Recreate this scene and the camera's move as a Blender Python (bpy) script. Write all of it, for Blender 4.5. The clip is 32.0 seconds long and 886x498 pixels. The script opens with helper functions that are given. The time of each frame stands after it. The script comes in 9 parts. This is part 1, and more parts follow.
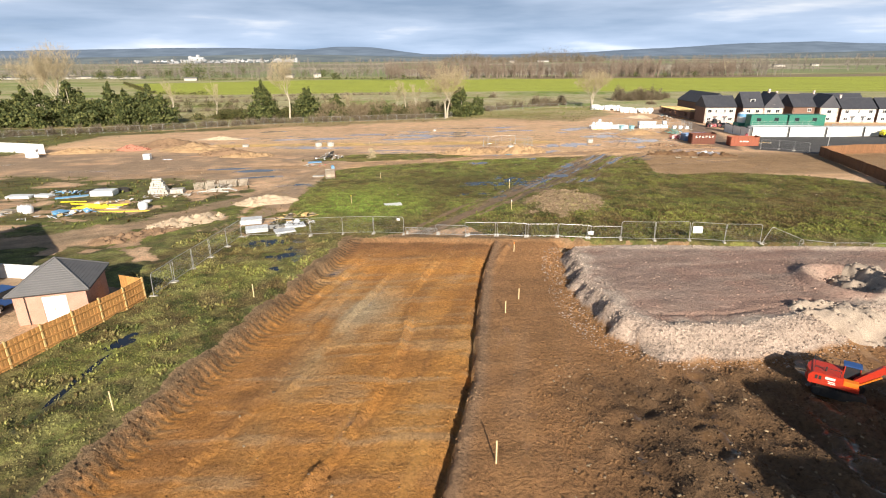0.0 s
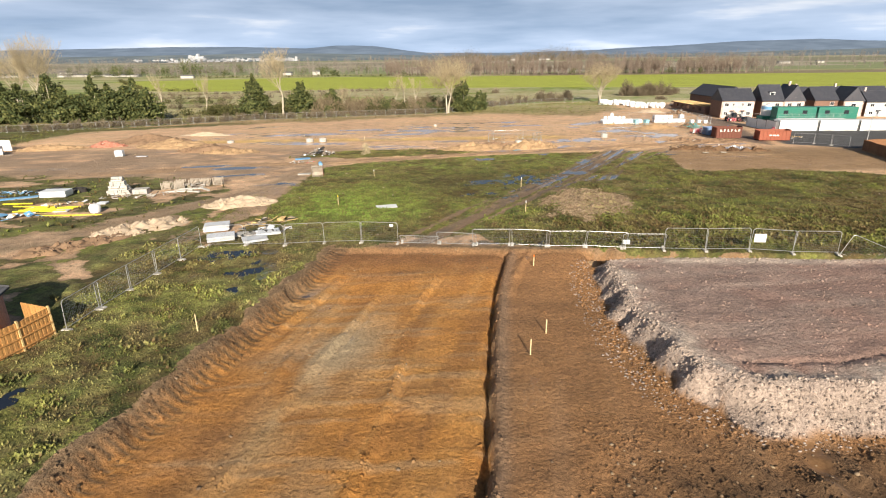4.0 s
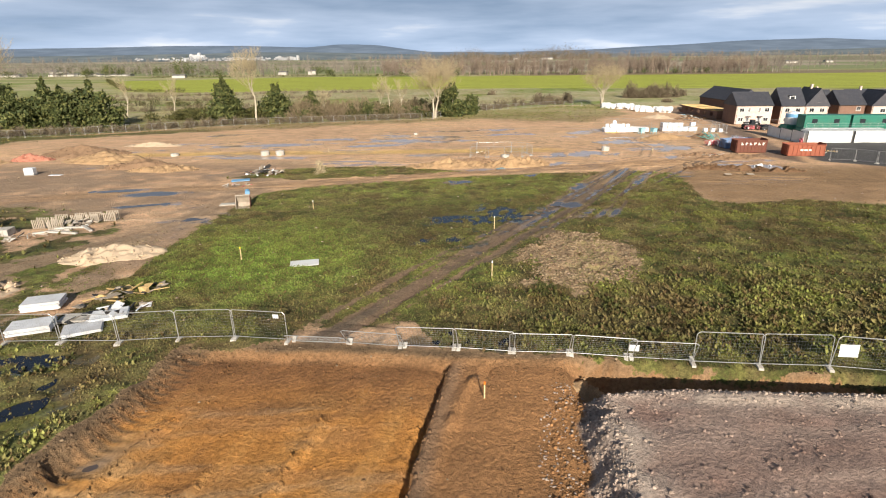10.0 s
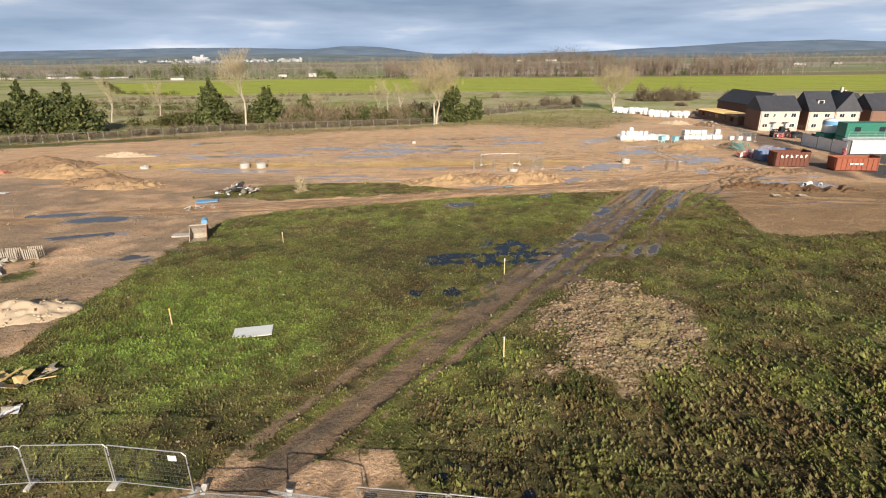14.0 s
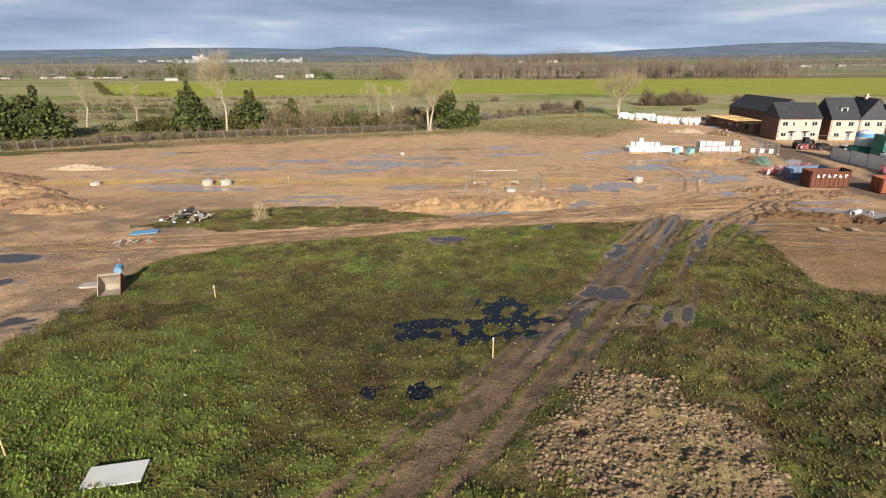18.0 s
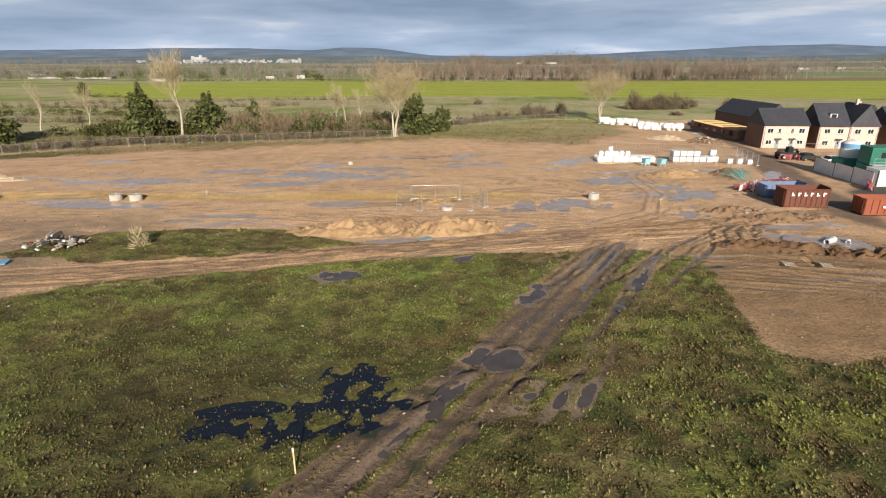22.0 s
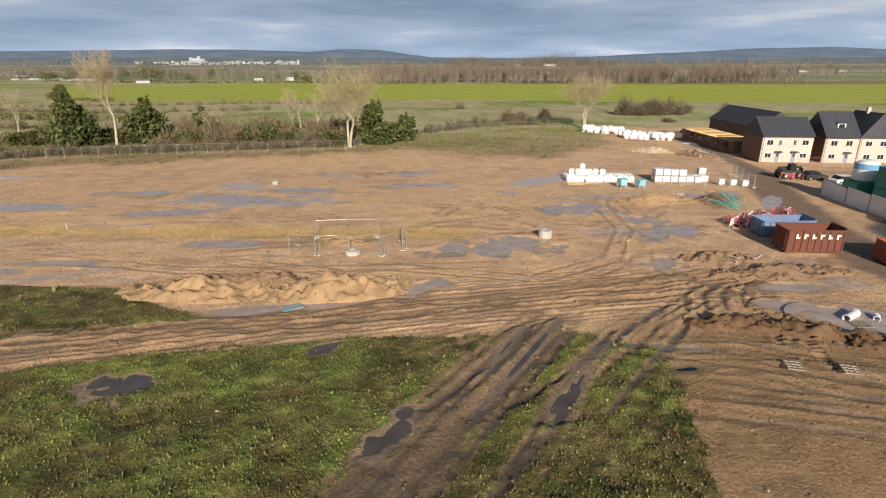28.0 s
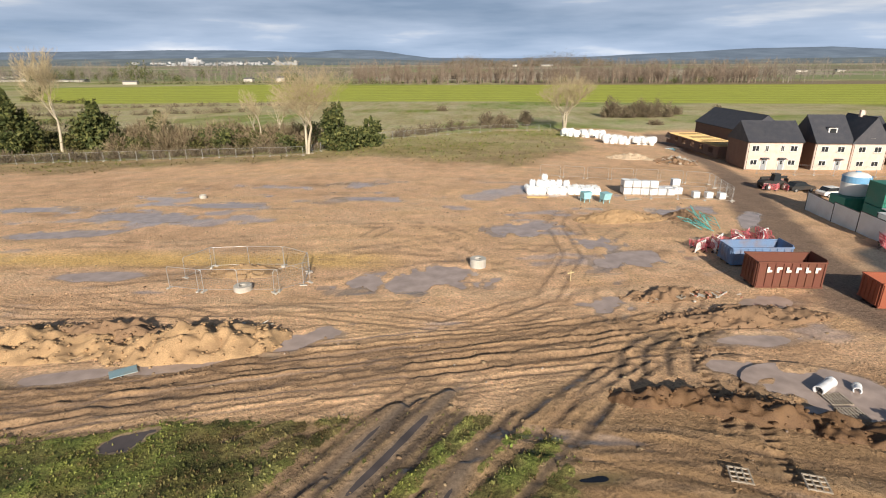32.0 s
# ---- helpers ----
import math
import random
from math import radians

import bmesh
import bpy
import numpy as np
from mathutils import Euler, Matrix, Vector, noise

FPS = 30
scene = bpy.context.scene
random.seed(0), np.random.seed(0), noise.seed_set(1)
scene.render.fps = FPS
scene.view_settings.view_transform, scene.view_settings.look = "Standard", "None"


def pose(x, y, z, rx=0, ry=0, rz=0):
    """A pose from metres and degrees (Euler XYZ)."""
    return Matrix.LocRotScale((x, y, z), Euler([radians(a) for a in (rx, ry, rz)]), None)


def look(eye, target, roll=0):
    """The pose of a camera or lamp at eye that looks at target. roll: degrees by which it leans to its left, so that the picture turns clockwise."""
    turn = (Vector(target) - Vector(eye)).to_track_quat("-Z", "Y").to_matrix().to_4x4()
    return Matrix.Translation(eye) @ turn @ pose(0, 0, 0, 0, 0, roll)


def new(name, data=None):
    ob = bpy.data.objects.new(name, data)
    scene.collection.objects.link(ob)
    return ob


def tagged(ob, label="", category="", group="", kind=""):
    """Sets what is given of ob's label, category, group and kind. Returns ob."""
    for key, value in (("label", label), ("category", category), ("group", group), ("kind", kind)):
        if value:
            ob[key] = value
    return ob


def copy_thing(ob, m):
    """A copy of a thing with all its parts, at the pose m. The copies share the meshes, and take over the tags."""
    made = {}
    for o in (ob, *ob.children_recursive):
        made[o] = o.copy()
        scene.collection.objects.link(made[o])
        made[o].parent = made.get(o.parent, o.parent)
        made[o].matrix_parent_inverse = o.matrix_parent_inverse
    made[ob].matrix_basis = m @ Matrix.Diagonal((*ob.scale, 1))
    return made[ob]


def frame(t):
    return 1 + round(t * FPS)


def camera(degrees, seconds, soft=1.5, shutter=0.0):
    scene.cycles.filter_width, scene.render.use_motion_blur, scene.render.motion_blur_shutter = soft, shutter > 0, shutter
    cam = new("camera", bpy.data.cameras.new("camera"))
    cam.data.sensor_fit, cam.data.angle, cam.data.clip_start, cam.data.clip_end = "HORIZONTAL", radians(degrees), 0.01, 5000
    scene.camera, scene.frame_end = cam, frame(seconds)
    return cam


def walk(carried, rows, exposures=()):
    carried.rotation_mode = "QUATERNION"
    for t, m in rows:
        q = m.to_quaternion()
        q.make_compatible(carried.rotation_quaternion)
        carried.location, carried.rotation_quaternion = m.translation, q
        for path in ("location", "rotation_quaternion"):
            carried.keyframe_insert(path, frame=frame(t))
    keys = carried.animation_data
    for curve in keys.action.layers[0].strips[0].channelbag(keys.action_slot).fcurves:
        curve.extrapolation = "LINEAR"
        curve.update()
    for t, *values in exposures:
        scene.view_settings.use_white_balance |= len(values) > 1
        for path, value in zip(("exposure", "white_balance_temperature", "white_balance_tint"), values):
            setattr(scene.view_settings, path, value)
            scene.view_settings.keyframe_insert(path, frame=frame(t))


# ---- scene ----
cam = camera(78.9, 32.0, 1.1)
PATH = [
    (0, (1.466, 0.626, 18.485), (1.4220, 2.5089, 17.8111), -0.50),
    (0.5, (1.460, 1.691, 18.116), (1.4103, 3.5724, 17.4404), -0.61),
    (1, (1.396, 2.837, 17.668), (1.3471, 4.7186, 16.9919), -0.60),
    (1.5, (1.297, 4.072, 17.184), (1.2522, 5.9541, 16.5078), -0.51),
    (2, (1.173, 5.314, 16.724), (1.1304, 7.1951, 16.0461), -0.50),
    (2.5, (1.019, 6.644, 16.373), (0.9801, 8.5235, 15.6899), -0.49),
    (3, (0.941, 7.997, 16.180), (0.9040, 9.8775, 15.5000), -0.42),
    (3.5, (0.977, 9.420, 16.097), (0.9349, 11.3012, 15.4188), -0.50),
    (5.5, (1.944, 15.055, 16.205), (1.8870, 16.9365, 15.5285), -0.90),
    (6, (2.382, 16.567, 16.228), (2.3293, 18.4477, 15.5493), -0.74),
    (6.5, (3.080, 18.120, 16.224), (3.0256, 20.0004, 15.5449), -0.89),
    (7, (3.788, 19.596, 16.237), (3.7324, 21.4757, 15.5564), -0.91),
    (7.5, (4.445, 21.082, 16.272), (4.3889, 22.9613, 15.5911), -0.82),
    (8, (5.017, 22.563, 16.289), (4.9603, 24.4423, 15.6070), -0.81),
    (8.5, (5.448, 24.028, 16.268), (5.3925, 25.9078, 15.5872), -0.80),
    (9, (5.743, 25.544, 16.232), (5.6869, 27.4245, 15.5527), -0.71),
    (9.5, (5.932, 27.129, 16.226), (5.8757, 29.0093, 15.5476), -0.62),
    (10, (6.110, 28.647, 16.225), (6.0518, 30.5265, 15.5450), -0.61),
    (10.5, (6.262, 30.134, 16.201), (6.2002, 32.0134, 15.5196), -0.61),
    (11, (6.386, 31.622, 16.189), (6.3216, 33.5014, 15.5075), -0.62),
    (11.5, (6.499, 33.162, 16.183), (6.4329, 35.0408, 15.5020), -0.63),
    (12, (6.570, 34.669, 16.184), (6.5017, 36.5479, 15.5017), -0.72),
    (12.5, (6.534, 36.058, 16.160), (6.4653, 37.9373, 15.4774), -0.71),
    (13, (6.429, 37.466, 16.107), (6.3627, 39.3467, 15.4308), -0.65),
    (13.5, (6.407, 39.077, 16.083), (6.3377, 40.9588, 15.4094), -0.70),
    (14, (6.308, 40.642, 16.071), (6.2384, 42.5238, 15.3966), -0.64),
    (14.5, (6.179, 42.186, 16.077), (6.1117, 44.0681, 15.4047), -0.62),
    (16.5, (6.253, 48.222, 16.410), (6.1819, 50.1051, 15.7387), -0.62),
    (17, (6.580, 49.705, 16.426), (6.5084, 51.5870, 15.7536), -0.43),
    (17.5, (7.121, 51.178, 16.464), (7.0500, 53.0600, 15.7916), -0.42),
    (18, (7.847, 52.557, 16.479), (7.7760, 54.4394, 15.8066), -0.42),
    (18.5, (8.745, 53.883, 16.445), (8.6729, 55.7656, 15.7723), -0.32),
    (19, (9.755, 55.140, 16.398), (9.6800, 57.0225, 15.7271), -0.23),
    (19.5, (10.803, 56.363, 16.389), (10.7288, 58.2466, 15.7212), -0.22),
    (20, (11.896, 57.562, 16.409), (11.8234, 59.4467, 15.7425), -0.21),
    (20.5, (13.038, 58.690, 16.434), (12.9659, 60.5742, 15.7679), -0.14),
    (21, (14.254, 59.817, 16.459), (14.1820, 61.7004, 15.7902), -0.12),
    (21.5, (15.501, 60.989, 16.484), (15.4299, 62.8727, 15.8152), -0.13),
    (22, (16.803, 62.190, 16.480), (16.7314, 64.0730, 15.8117), -0.23),
    (22.5, (18.116, 63.423, 16.453), (18.0432, 65.3071, 15.7857), -0.31),
    (23, (19.315, 64.670, 16.411), (19.2435, 66.5536, 15.7427), -0.11),
    (23.5, (20.282, 65.974, 16.376), (20.2153, 67.8566, 15.7033), 0.25),
    (24, (21.169, 67.265, 16.366), (21.1028, 69.1467, 15.6925), 0.27),
    (24.5, (22.003, 68.490, 16.380), (21.9338, 70.3733, 15.7092), -0.02),
    (25, (22.723, 69.750, 16.398), (22.6521, 71.6334, 15.7299), -0.21),
    (25.5, (23.281, 71.261, 16.414), (23.2145, 73.1455, 15.7483), -0.04),
    (27.5, (25.150, 77.216, 16.399), (25.0771, 79.1008, 15.7327), -0.03),
    (28, (25.764, 78.760, 16.414), (25.6907, 80.6459, 15.7512), -0.11),
    (28.5, (26.520, 80.204, 16.437), (26.4475, 82.0899, 15.7743), -0.04),
    (29, (27.462, 81.610, 16.450), (27.3890, 83.4954, 15.7870), -0.03),
    (29.5, (28.566, 83.008, 16.445), (28.4935, 84.8932, 15.7814), -0.13),
    (30, (29.745, 84.321, 16.428), (29.6717, 86.2069, 15.7654), -0.21),
    (30.5, (30.877, 85.549, 16.403), (30.8052, 87.4356, 15.7418), -0.13),
    (31, (31.815, 86.501, 16.384), (31.7473, 88.3875, 15.7220), -0.02),
    (31.5, (32.557, 87.234, 16.373), (32.4895, 89.1194, 15.7100), -0.03),
    (32, (33.234, 87.943, 16.363), (33.1622, 89.8293, 15.7015), -0.22),
]
EXPOSURE = [(0.0, 0.68), (3.5, 0.64), (9.0, 0.53), (13.0, 0.42), (19.0, 0.25), (25.0, 0.24), (28.0, 0.14), (30.0, 0.12), (31.0, 0.2), (32.0, 0.34)]
walk(cam, [(t, look(eye, target, roll)) for t, eye, target, roll in PATH], EXPOSURE)

# ---- exposure, sky and sun ----
SUN_DIR = Vector((-0.17, 1.0, -0.43)).normalized()
sun_data = bpy.data.lights.new("sun", "SUN")
sun_data.energy, sun_data.angle, sun_data.color = 5.0, radians(0.6), (1.0, 0.91, 0.78)
sun = new("sun", sun_data)
sun.matrix_world = look((0, 0, 60), Vector((0, 0, 60)) + SUN_DIR)

world = bpy.data.worlds.new("sky")
scene.world = world
world.use_nodes = True
wn, wl = world.node_tree.nodes, world.node_tree.links
wn.clear()
w_out = wn.new("ShaderNodeOutputWorld")
w_sky = wn.new("ShaderNodeTexSky")
w_sky.sky_type, w_sky.sun_disc = "NISHITA", False
w_sky.sun_elevation, w_sky.sun_rotation = radians(23.7), radians(174)
w_sky.air_density, w_sky.dust_density, w_sky.ozone_density = 1.0, 1.2, 1.0
w_bg = wn.new("ShaderNodeBackground")
w_bg.inputs["Strength"].default_value = 0.05
w_cl = wn.new("ShaderNodeBackground")
w_cl.inputs["Strength"].default_value = 0.68
w_tc = wn.new("ShaderNodeTexCoord")
w_map = wn.new("ShaderNodeMapping")
w_map.inputs["Scale"].default_value = (2.0, 2.0, 15.0)
w_map.inputs["Location"].default_value = (0.35, 0.0, 0.3)
w_n1 = wn.new("ShaderNodeTexNoise")
w_n1.inputs["Scale"].default_value, w_n1.inputs["Detail"].default_value = 1.4, 5.0
w_n1.inputs["Roughness"].default_value = 0.52
w_n2 = wn.new("ShaderNodeTexNoise")
w_n2.inputs["Scale"].default_value, w_n2.inputs["Detail"].default_value = 0.75, 6.0
w_cov = wn.new("ShaderNodeValToRGB")
w_cov.color_ramp.elements[0].position, w_cov.color_ramp.elements[0].color = 0.22, (0.45, 0.45, 0.45, 1)
w_cov.color_ramp.elements[1].position, w_cov.color_ramp.elements[1].color = 0.5, (1, 1, 1, 1)
w_col = wn.new("ShaderNodeValToRGB")
for e, (p, c) in zip((w_col.color_ramp.elements[0], w_col.color_ramp.elements[1]), ((0.34, (0.30, 0.41, 0.58)), (0.56, (0.49, 0.60, 0.78)))):
    e.position, e.color = p, (*c, 1)
w_hi = w_col.color_ramp.elements.new(0.70)
w_hi.color = (0.92, 0.94, 0.98, 1)
w_mix = wn.new("ShaderNodeMixShader")
wl.new(w_tc.outputs["Generated"], w_map.inputs["Vector"])
for n in (w_n1, w_n2):
    wl.new(w_map.outputs["Vector"], n.inputs["Vector"])
wl.new(w_n2.outputs["Fac"], w_cov.inputs["Fac"])
wl.new(w_n1.outputs["Fac"], w_col.inputs["Fac"])
wl.new(w_sky.outputs["Color"], w_bg.inputs["Color"])
wl.new(w_col.outputs["Color"], w_cl.inputs["Color"])
w_sep = wn.new("ShaderNodeSeparateXYZ")
w_up = wn.new("ShaderNodeMapRange")
w_up.inputs["From Min"].default_value, w_up.inputs["From Max"].default_value = 0.10, 0.26
w_up.inputs["To Min"].default_value, w_up.inputs["To Max"].default_value = 1.0, 0.03
w_mul = wn.new("ShaderNodeMath")
w_mul.operation = "MULTIPLY"
wl.new(w_tc.outputs["Generated"], w_sep.inputs["Vector"])
wl.new(w_sep.outputs["Z"], w_up.inputs["Value"])
w_low = wn.new("ShaderNodeMapRange")
w_low.inputs["From Min"].default_value, w_low.inputs["From Max"].default_value = 0.0, 0.075
w_low.inputs["To Min"].default_value, w_low.inputs["To Max"].default_value = 0.86, 0.66
wl.new(w_sep.outputs["Z"], w_low.inputs["Value"])
wl.new(w_low.outputs["Result"], w_cl.inputs["Strength"])
wl.new(w_up.outputs["Result"], w_mul.inputs[0])
wl.new(w_cov.outputs["Color"], w_mul.inputs[1])
wl.new(w_mul.outputs["Value"], w_mix.inputs["Fac"])
wl.new(w_bg.outputs["Background"], w_mix.inputs[1])
wl.new(w_cl.outputs["Background"], w_mix.inputs[2])
wl.new(w_mix.outputs["Shader"], w_out.inputs["Surface"])


# ---- materials ----
def material(name, color, rough=0.8, scale=3.0, vary=0.25, bump=0.25, metal=0.0, dirt=None, dirt_amount=0.4, dirt_scale=0.7, island=0.0, obj_random=0.0, spec=0.35):
    """A surface with a grain and, at a larger scale, stains of another colour."""
    m = bpy.data.materials.new(name)
    m.use_nodes = True
    nt = m.node_tree
    b = nt.nodes["Principled BSDF"]
    b.inputs["Roughness"].default_value, b.inputs["Metallic"].default_value = rough, metal
    b.inputs["Specular IOR Level"].default_value = spec
    tc = nt.nodes.new("ShaderNodeTexCoord")
    fine = nt.nodes.new("ShaderNodeTexNoise")
    fine.inputs["Scale"].default_value, fine.inputs["Detail"].default_value = scale * 6, 4
    coarse = nt.nodes.new("ShaderNodeTexNoise")
    coarse.inputs["Scale"].default_value, coarse.inputs["Detail"].default_value = dirt_scale, 5
    for n in (fine, coarse):
        nt.links.new(tc.outputs["Object"], n.inputs["Vector"])
    ramp = nt.nodes.new("ShaderNodeValToRGB")
    lo, hi = ramp.color_ramp.elements
    lo.position, hi.position = 0.3, 0.7
    lo.color = (*[c * (1 - vary) for c in color], 1)
    hi.color = (*[min(1, c * (1 + vary)) for c in color], 1)
    nt.links.new(fine.outputs["Fac"], ramp.inputs["Fac"])
    last = ramp.outputs["Color"]
    if dirt:
        span = nt.nodes.new("ShaderNodeMapRange")
        span.inputs["From Min"].default_value, span.inputs["From Max"].default_value = 0.45, 0.7
        span.inputs["To Max"].default_value = dirt_amount
        nt.links.new(coarse.outputs["Fac"], span.inputs["Value"])
        mix = nt.nodes.new("ShaderNodeMixRGB")
        mix.inputs["Color2"].default_value = (*dirt, 1)
        nt.links.new(span.outputs["Result"], mix.inputs["Fac"])
        nt.links.new(last, mix.inputs["Color1"])
        last = mix.outputs["Color"]
    if island or obj_random:
        src = nt.nodes.new("ShaderNodeNewGeometry").outputs["Random Per Island"] if island else nt.nodes.new("ShaderNodeObjectInfo").outputs["Random"]
        k = island or obj_random
        span2 = nt.nodes.new("ShaderNodeMapRange")
        span2.inputs["To Min"].default_value, span2.inputs["To Max"].default_value = 1 - k, 1 + k
        nt.links.new(src, span2.inputs["Value"])
        mul = nt.nodes.new("ShaderNodeVectorMath")
        mul.operation = "SCALE"
        nt.links.new(last, mul.inputs[0])
        nt.links.new(span2.outputs["Result"], mul.inputs["Scale"])
        last = mul.outputs["Vector"]
    nt.links.new(last, b.inputs["Base Color"])
    if bump:
        bp = nt.nodes.new("ShaderNodeBump")
        bp.inputs["Strength"].default_value, bp.inputs["Distance"].default_value = bump, 0.02
        nt.links.new(fine.outputs["Fac"], bp.inputs["Height"])
        nt.links.new(bp.outputs["Normal"], b.inputs["Normal"])
    return m


def leaf_material(name, colors, rough=0.7):
    """Leaves, blades, twigs or stones: each loose piece takes its own colour from a range."""
    m = bpy.data.materials.new(name)
    m.use_nodes = True
    nt = m.node_tree
    b = nt.nodes["Principled BSDF"]
    b.inputs["Roughness"].default_value = rough
    b.inputs["Specular IOR Level"].default_value = 0.2
    geo = nt.nodes.new("ShaderNodeNewGeometry")
    ramp = nt.nodes.new("ShaderNodeValToRGB")
    els = ramp.color_ramp.elements
    while len(els) < len(colors):
        els.new(0.5)
    for i, c in enumerate(colors):
        els[i].position, els[i].color = i / (len(colors) - 1), (*c, 1)
    nt.links.new(geo.outputs["Random Per Island"], ramp.inputs["Fac"])
    tc = nt.nodes.new("ShaderNodeTexCoord")
    ns = nt.nodes.new("ShaderNodeTexNoise")
    ns.inputs["Scale"].default_value, ns.inputs["Detail"].default_value = 0.35, 3
    span = nt.nodes.new("ShaderNodeMapRange")
    span.inputs["To Min"].default_value, span.inputs["To Max"].default_value = 0.55, 1.45
    mul = nt.nodes.new("ShaderNodeVectorMath")
    mul.operation = "SCALE"
    nt.links.new(tc.outputs["Object"], ns.inputs["Vector"])
    nt.links.new(ns.outputs["Fac"], span.inputs["Value"])
    nt.links.new(ramp.outputs["Color"], mul.inputs[0])
    nt.links.new(span.outputs["Result"], mul.inputs["Scale"])
    nt.links.new(mul.outputs["Vector"], b.inputs["Base Color"])
    return m


def blade_material(name):
    """Grass and weeds in the hue of the place where they grow, each tuft lighter, darker or drier."""
    m = bpy.data.materials.new(name)
    m.use_nodes = True
    nt = m.node_tree
    b = nt.nodes["Principled BSDF"]
    b.inputs["Roughness"].default_value, b.inputs["Specular IOR Level"].default_value = 0.7, 0.2
    tint = nt.nodes.new("ShaderNodeAttribute")
    tint.attribute_name = "green"
    geo = nt.nodes.new("ShaderNodeNewGeometry")
    span = nt.nodes.new("ShaderNodeMapRange")
    span.inputs["To Min"].default_value, span.inputs["To Max"].default_value = 0.78, 1.22
    dry = nt.nodes.new("ShaderNodeValToRGB")
    dry.color_ramp.elements[0].position, dry.color_ramp.elements[1].position = 0.88, 1.0
    mul = nt.nodes.new("ShaderNodeVectorMath")
    mul.operation = "SCALE"
    mix = nt.nodes.new("ShaderNodeMix")
    mix.data_type = "RGBA"
    mix.inputs[7].default_value = (0.20, 0.18, 0.07, 1)
    nt.links.new(geo.outputs["Random Per Island"], span.inputs["Value"])
    nt.links.new(geo.outputs["Random Per Island"], dry.inputs["Fac"])
    nt.links.new(tint.outputs["Color"], mul.inputs[0])
    nt.links.new(span.outputs["Result"], mul.inputs["Scale"])
    nt.links.new(mul.outputs["Vector"], mix.inputs[6])
    nt.links.new(dry.outputs["Color"], mix.inputs["Factor"])
    brown = nt.nodes.new("ShaderNodeValToRGB")
    brown.color_ramp.elements[0].color, brown.color_ramp.elements[1].color = (0.8, 0.8, 0.8, 1), (0, 0, 0, 1)
    brown.color_ramp.elements[0].position, brown.color_ramp.elements[1].position = 0.18, 0.34
    dead = nt.nodes.new("ShaderNodeMix")
    dead.data_type = "RGBA"
    dead.inputs[7].default_value = (0.14, 0.088, 0.04, 1)
    nt.links.new(geo.outputs["Random Per Island"], brown.inputs["Fac"])
    nt.links.new(brown.outputs["Color"], dead.inputs["Factor"])
    nt.links.new(mix.outputs[2], dead.inputs[6])
    nt.links.new(dead.outputs[2], b.inputs["Base Color"])
    return m


def plain(name, color, rough=0.5, metal=0.0, transmission=0.0, ior=1.45):
    m = bpy.data.materials.new(name)
    m.use_nodes = True
    b = m.node_tree.nodes["Principled BSDF"]
    b.inputs["Base Color"].default_value = (*color, 1)
    b.inputs["Roughness"].default_value, b.inputs["Metallic"].default_value = rough, metal
    b.inputs["Transmission Weight"].default_value, b.inputs["IOR"].default_value = transmission, ior
    return m


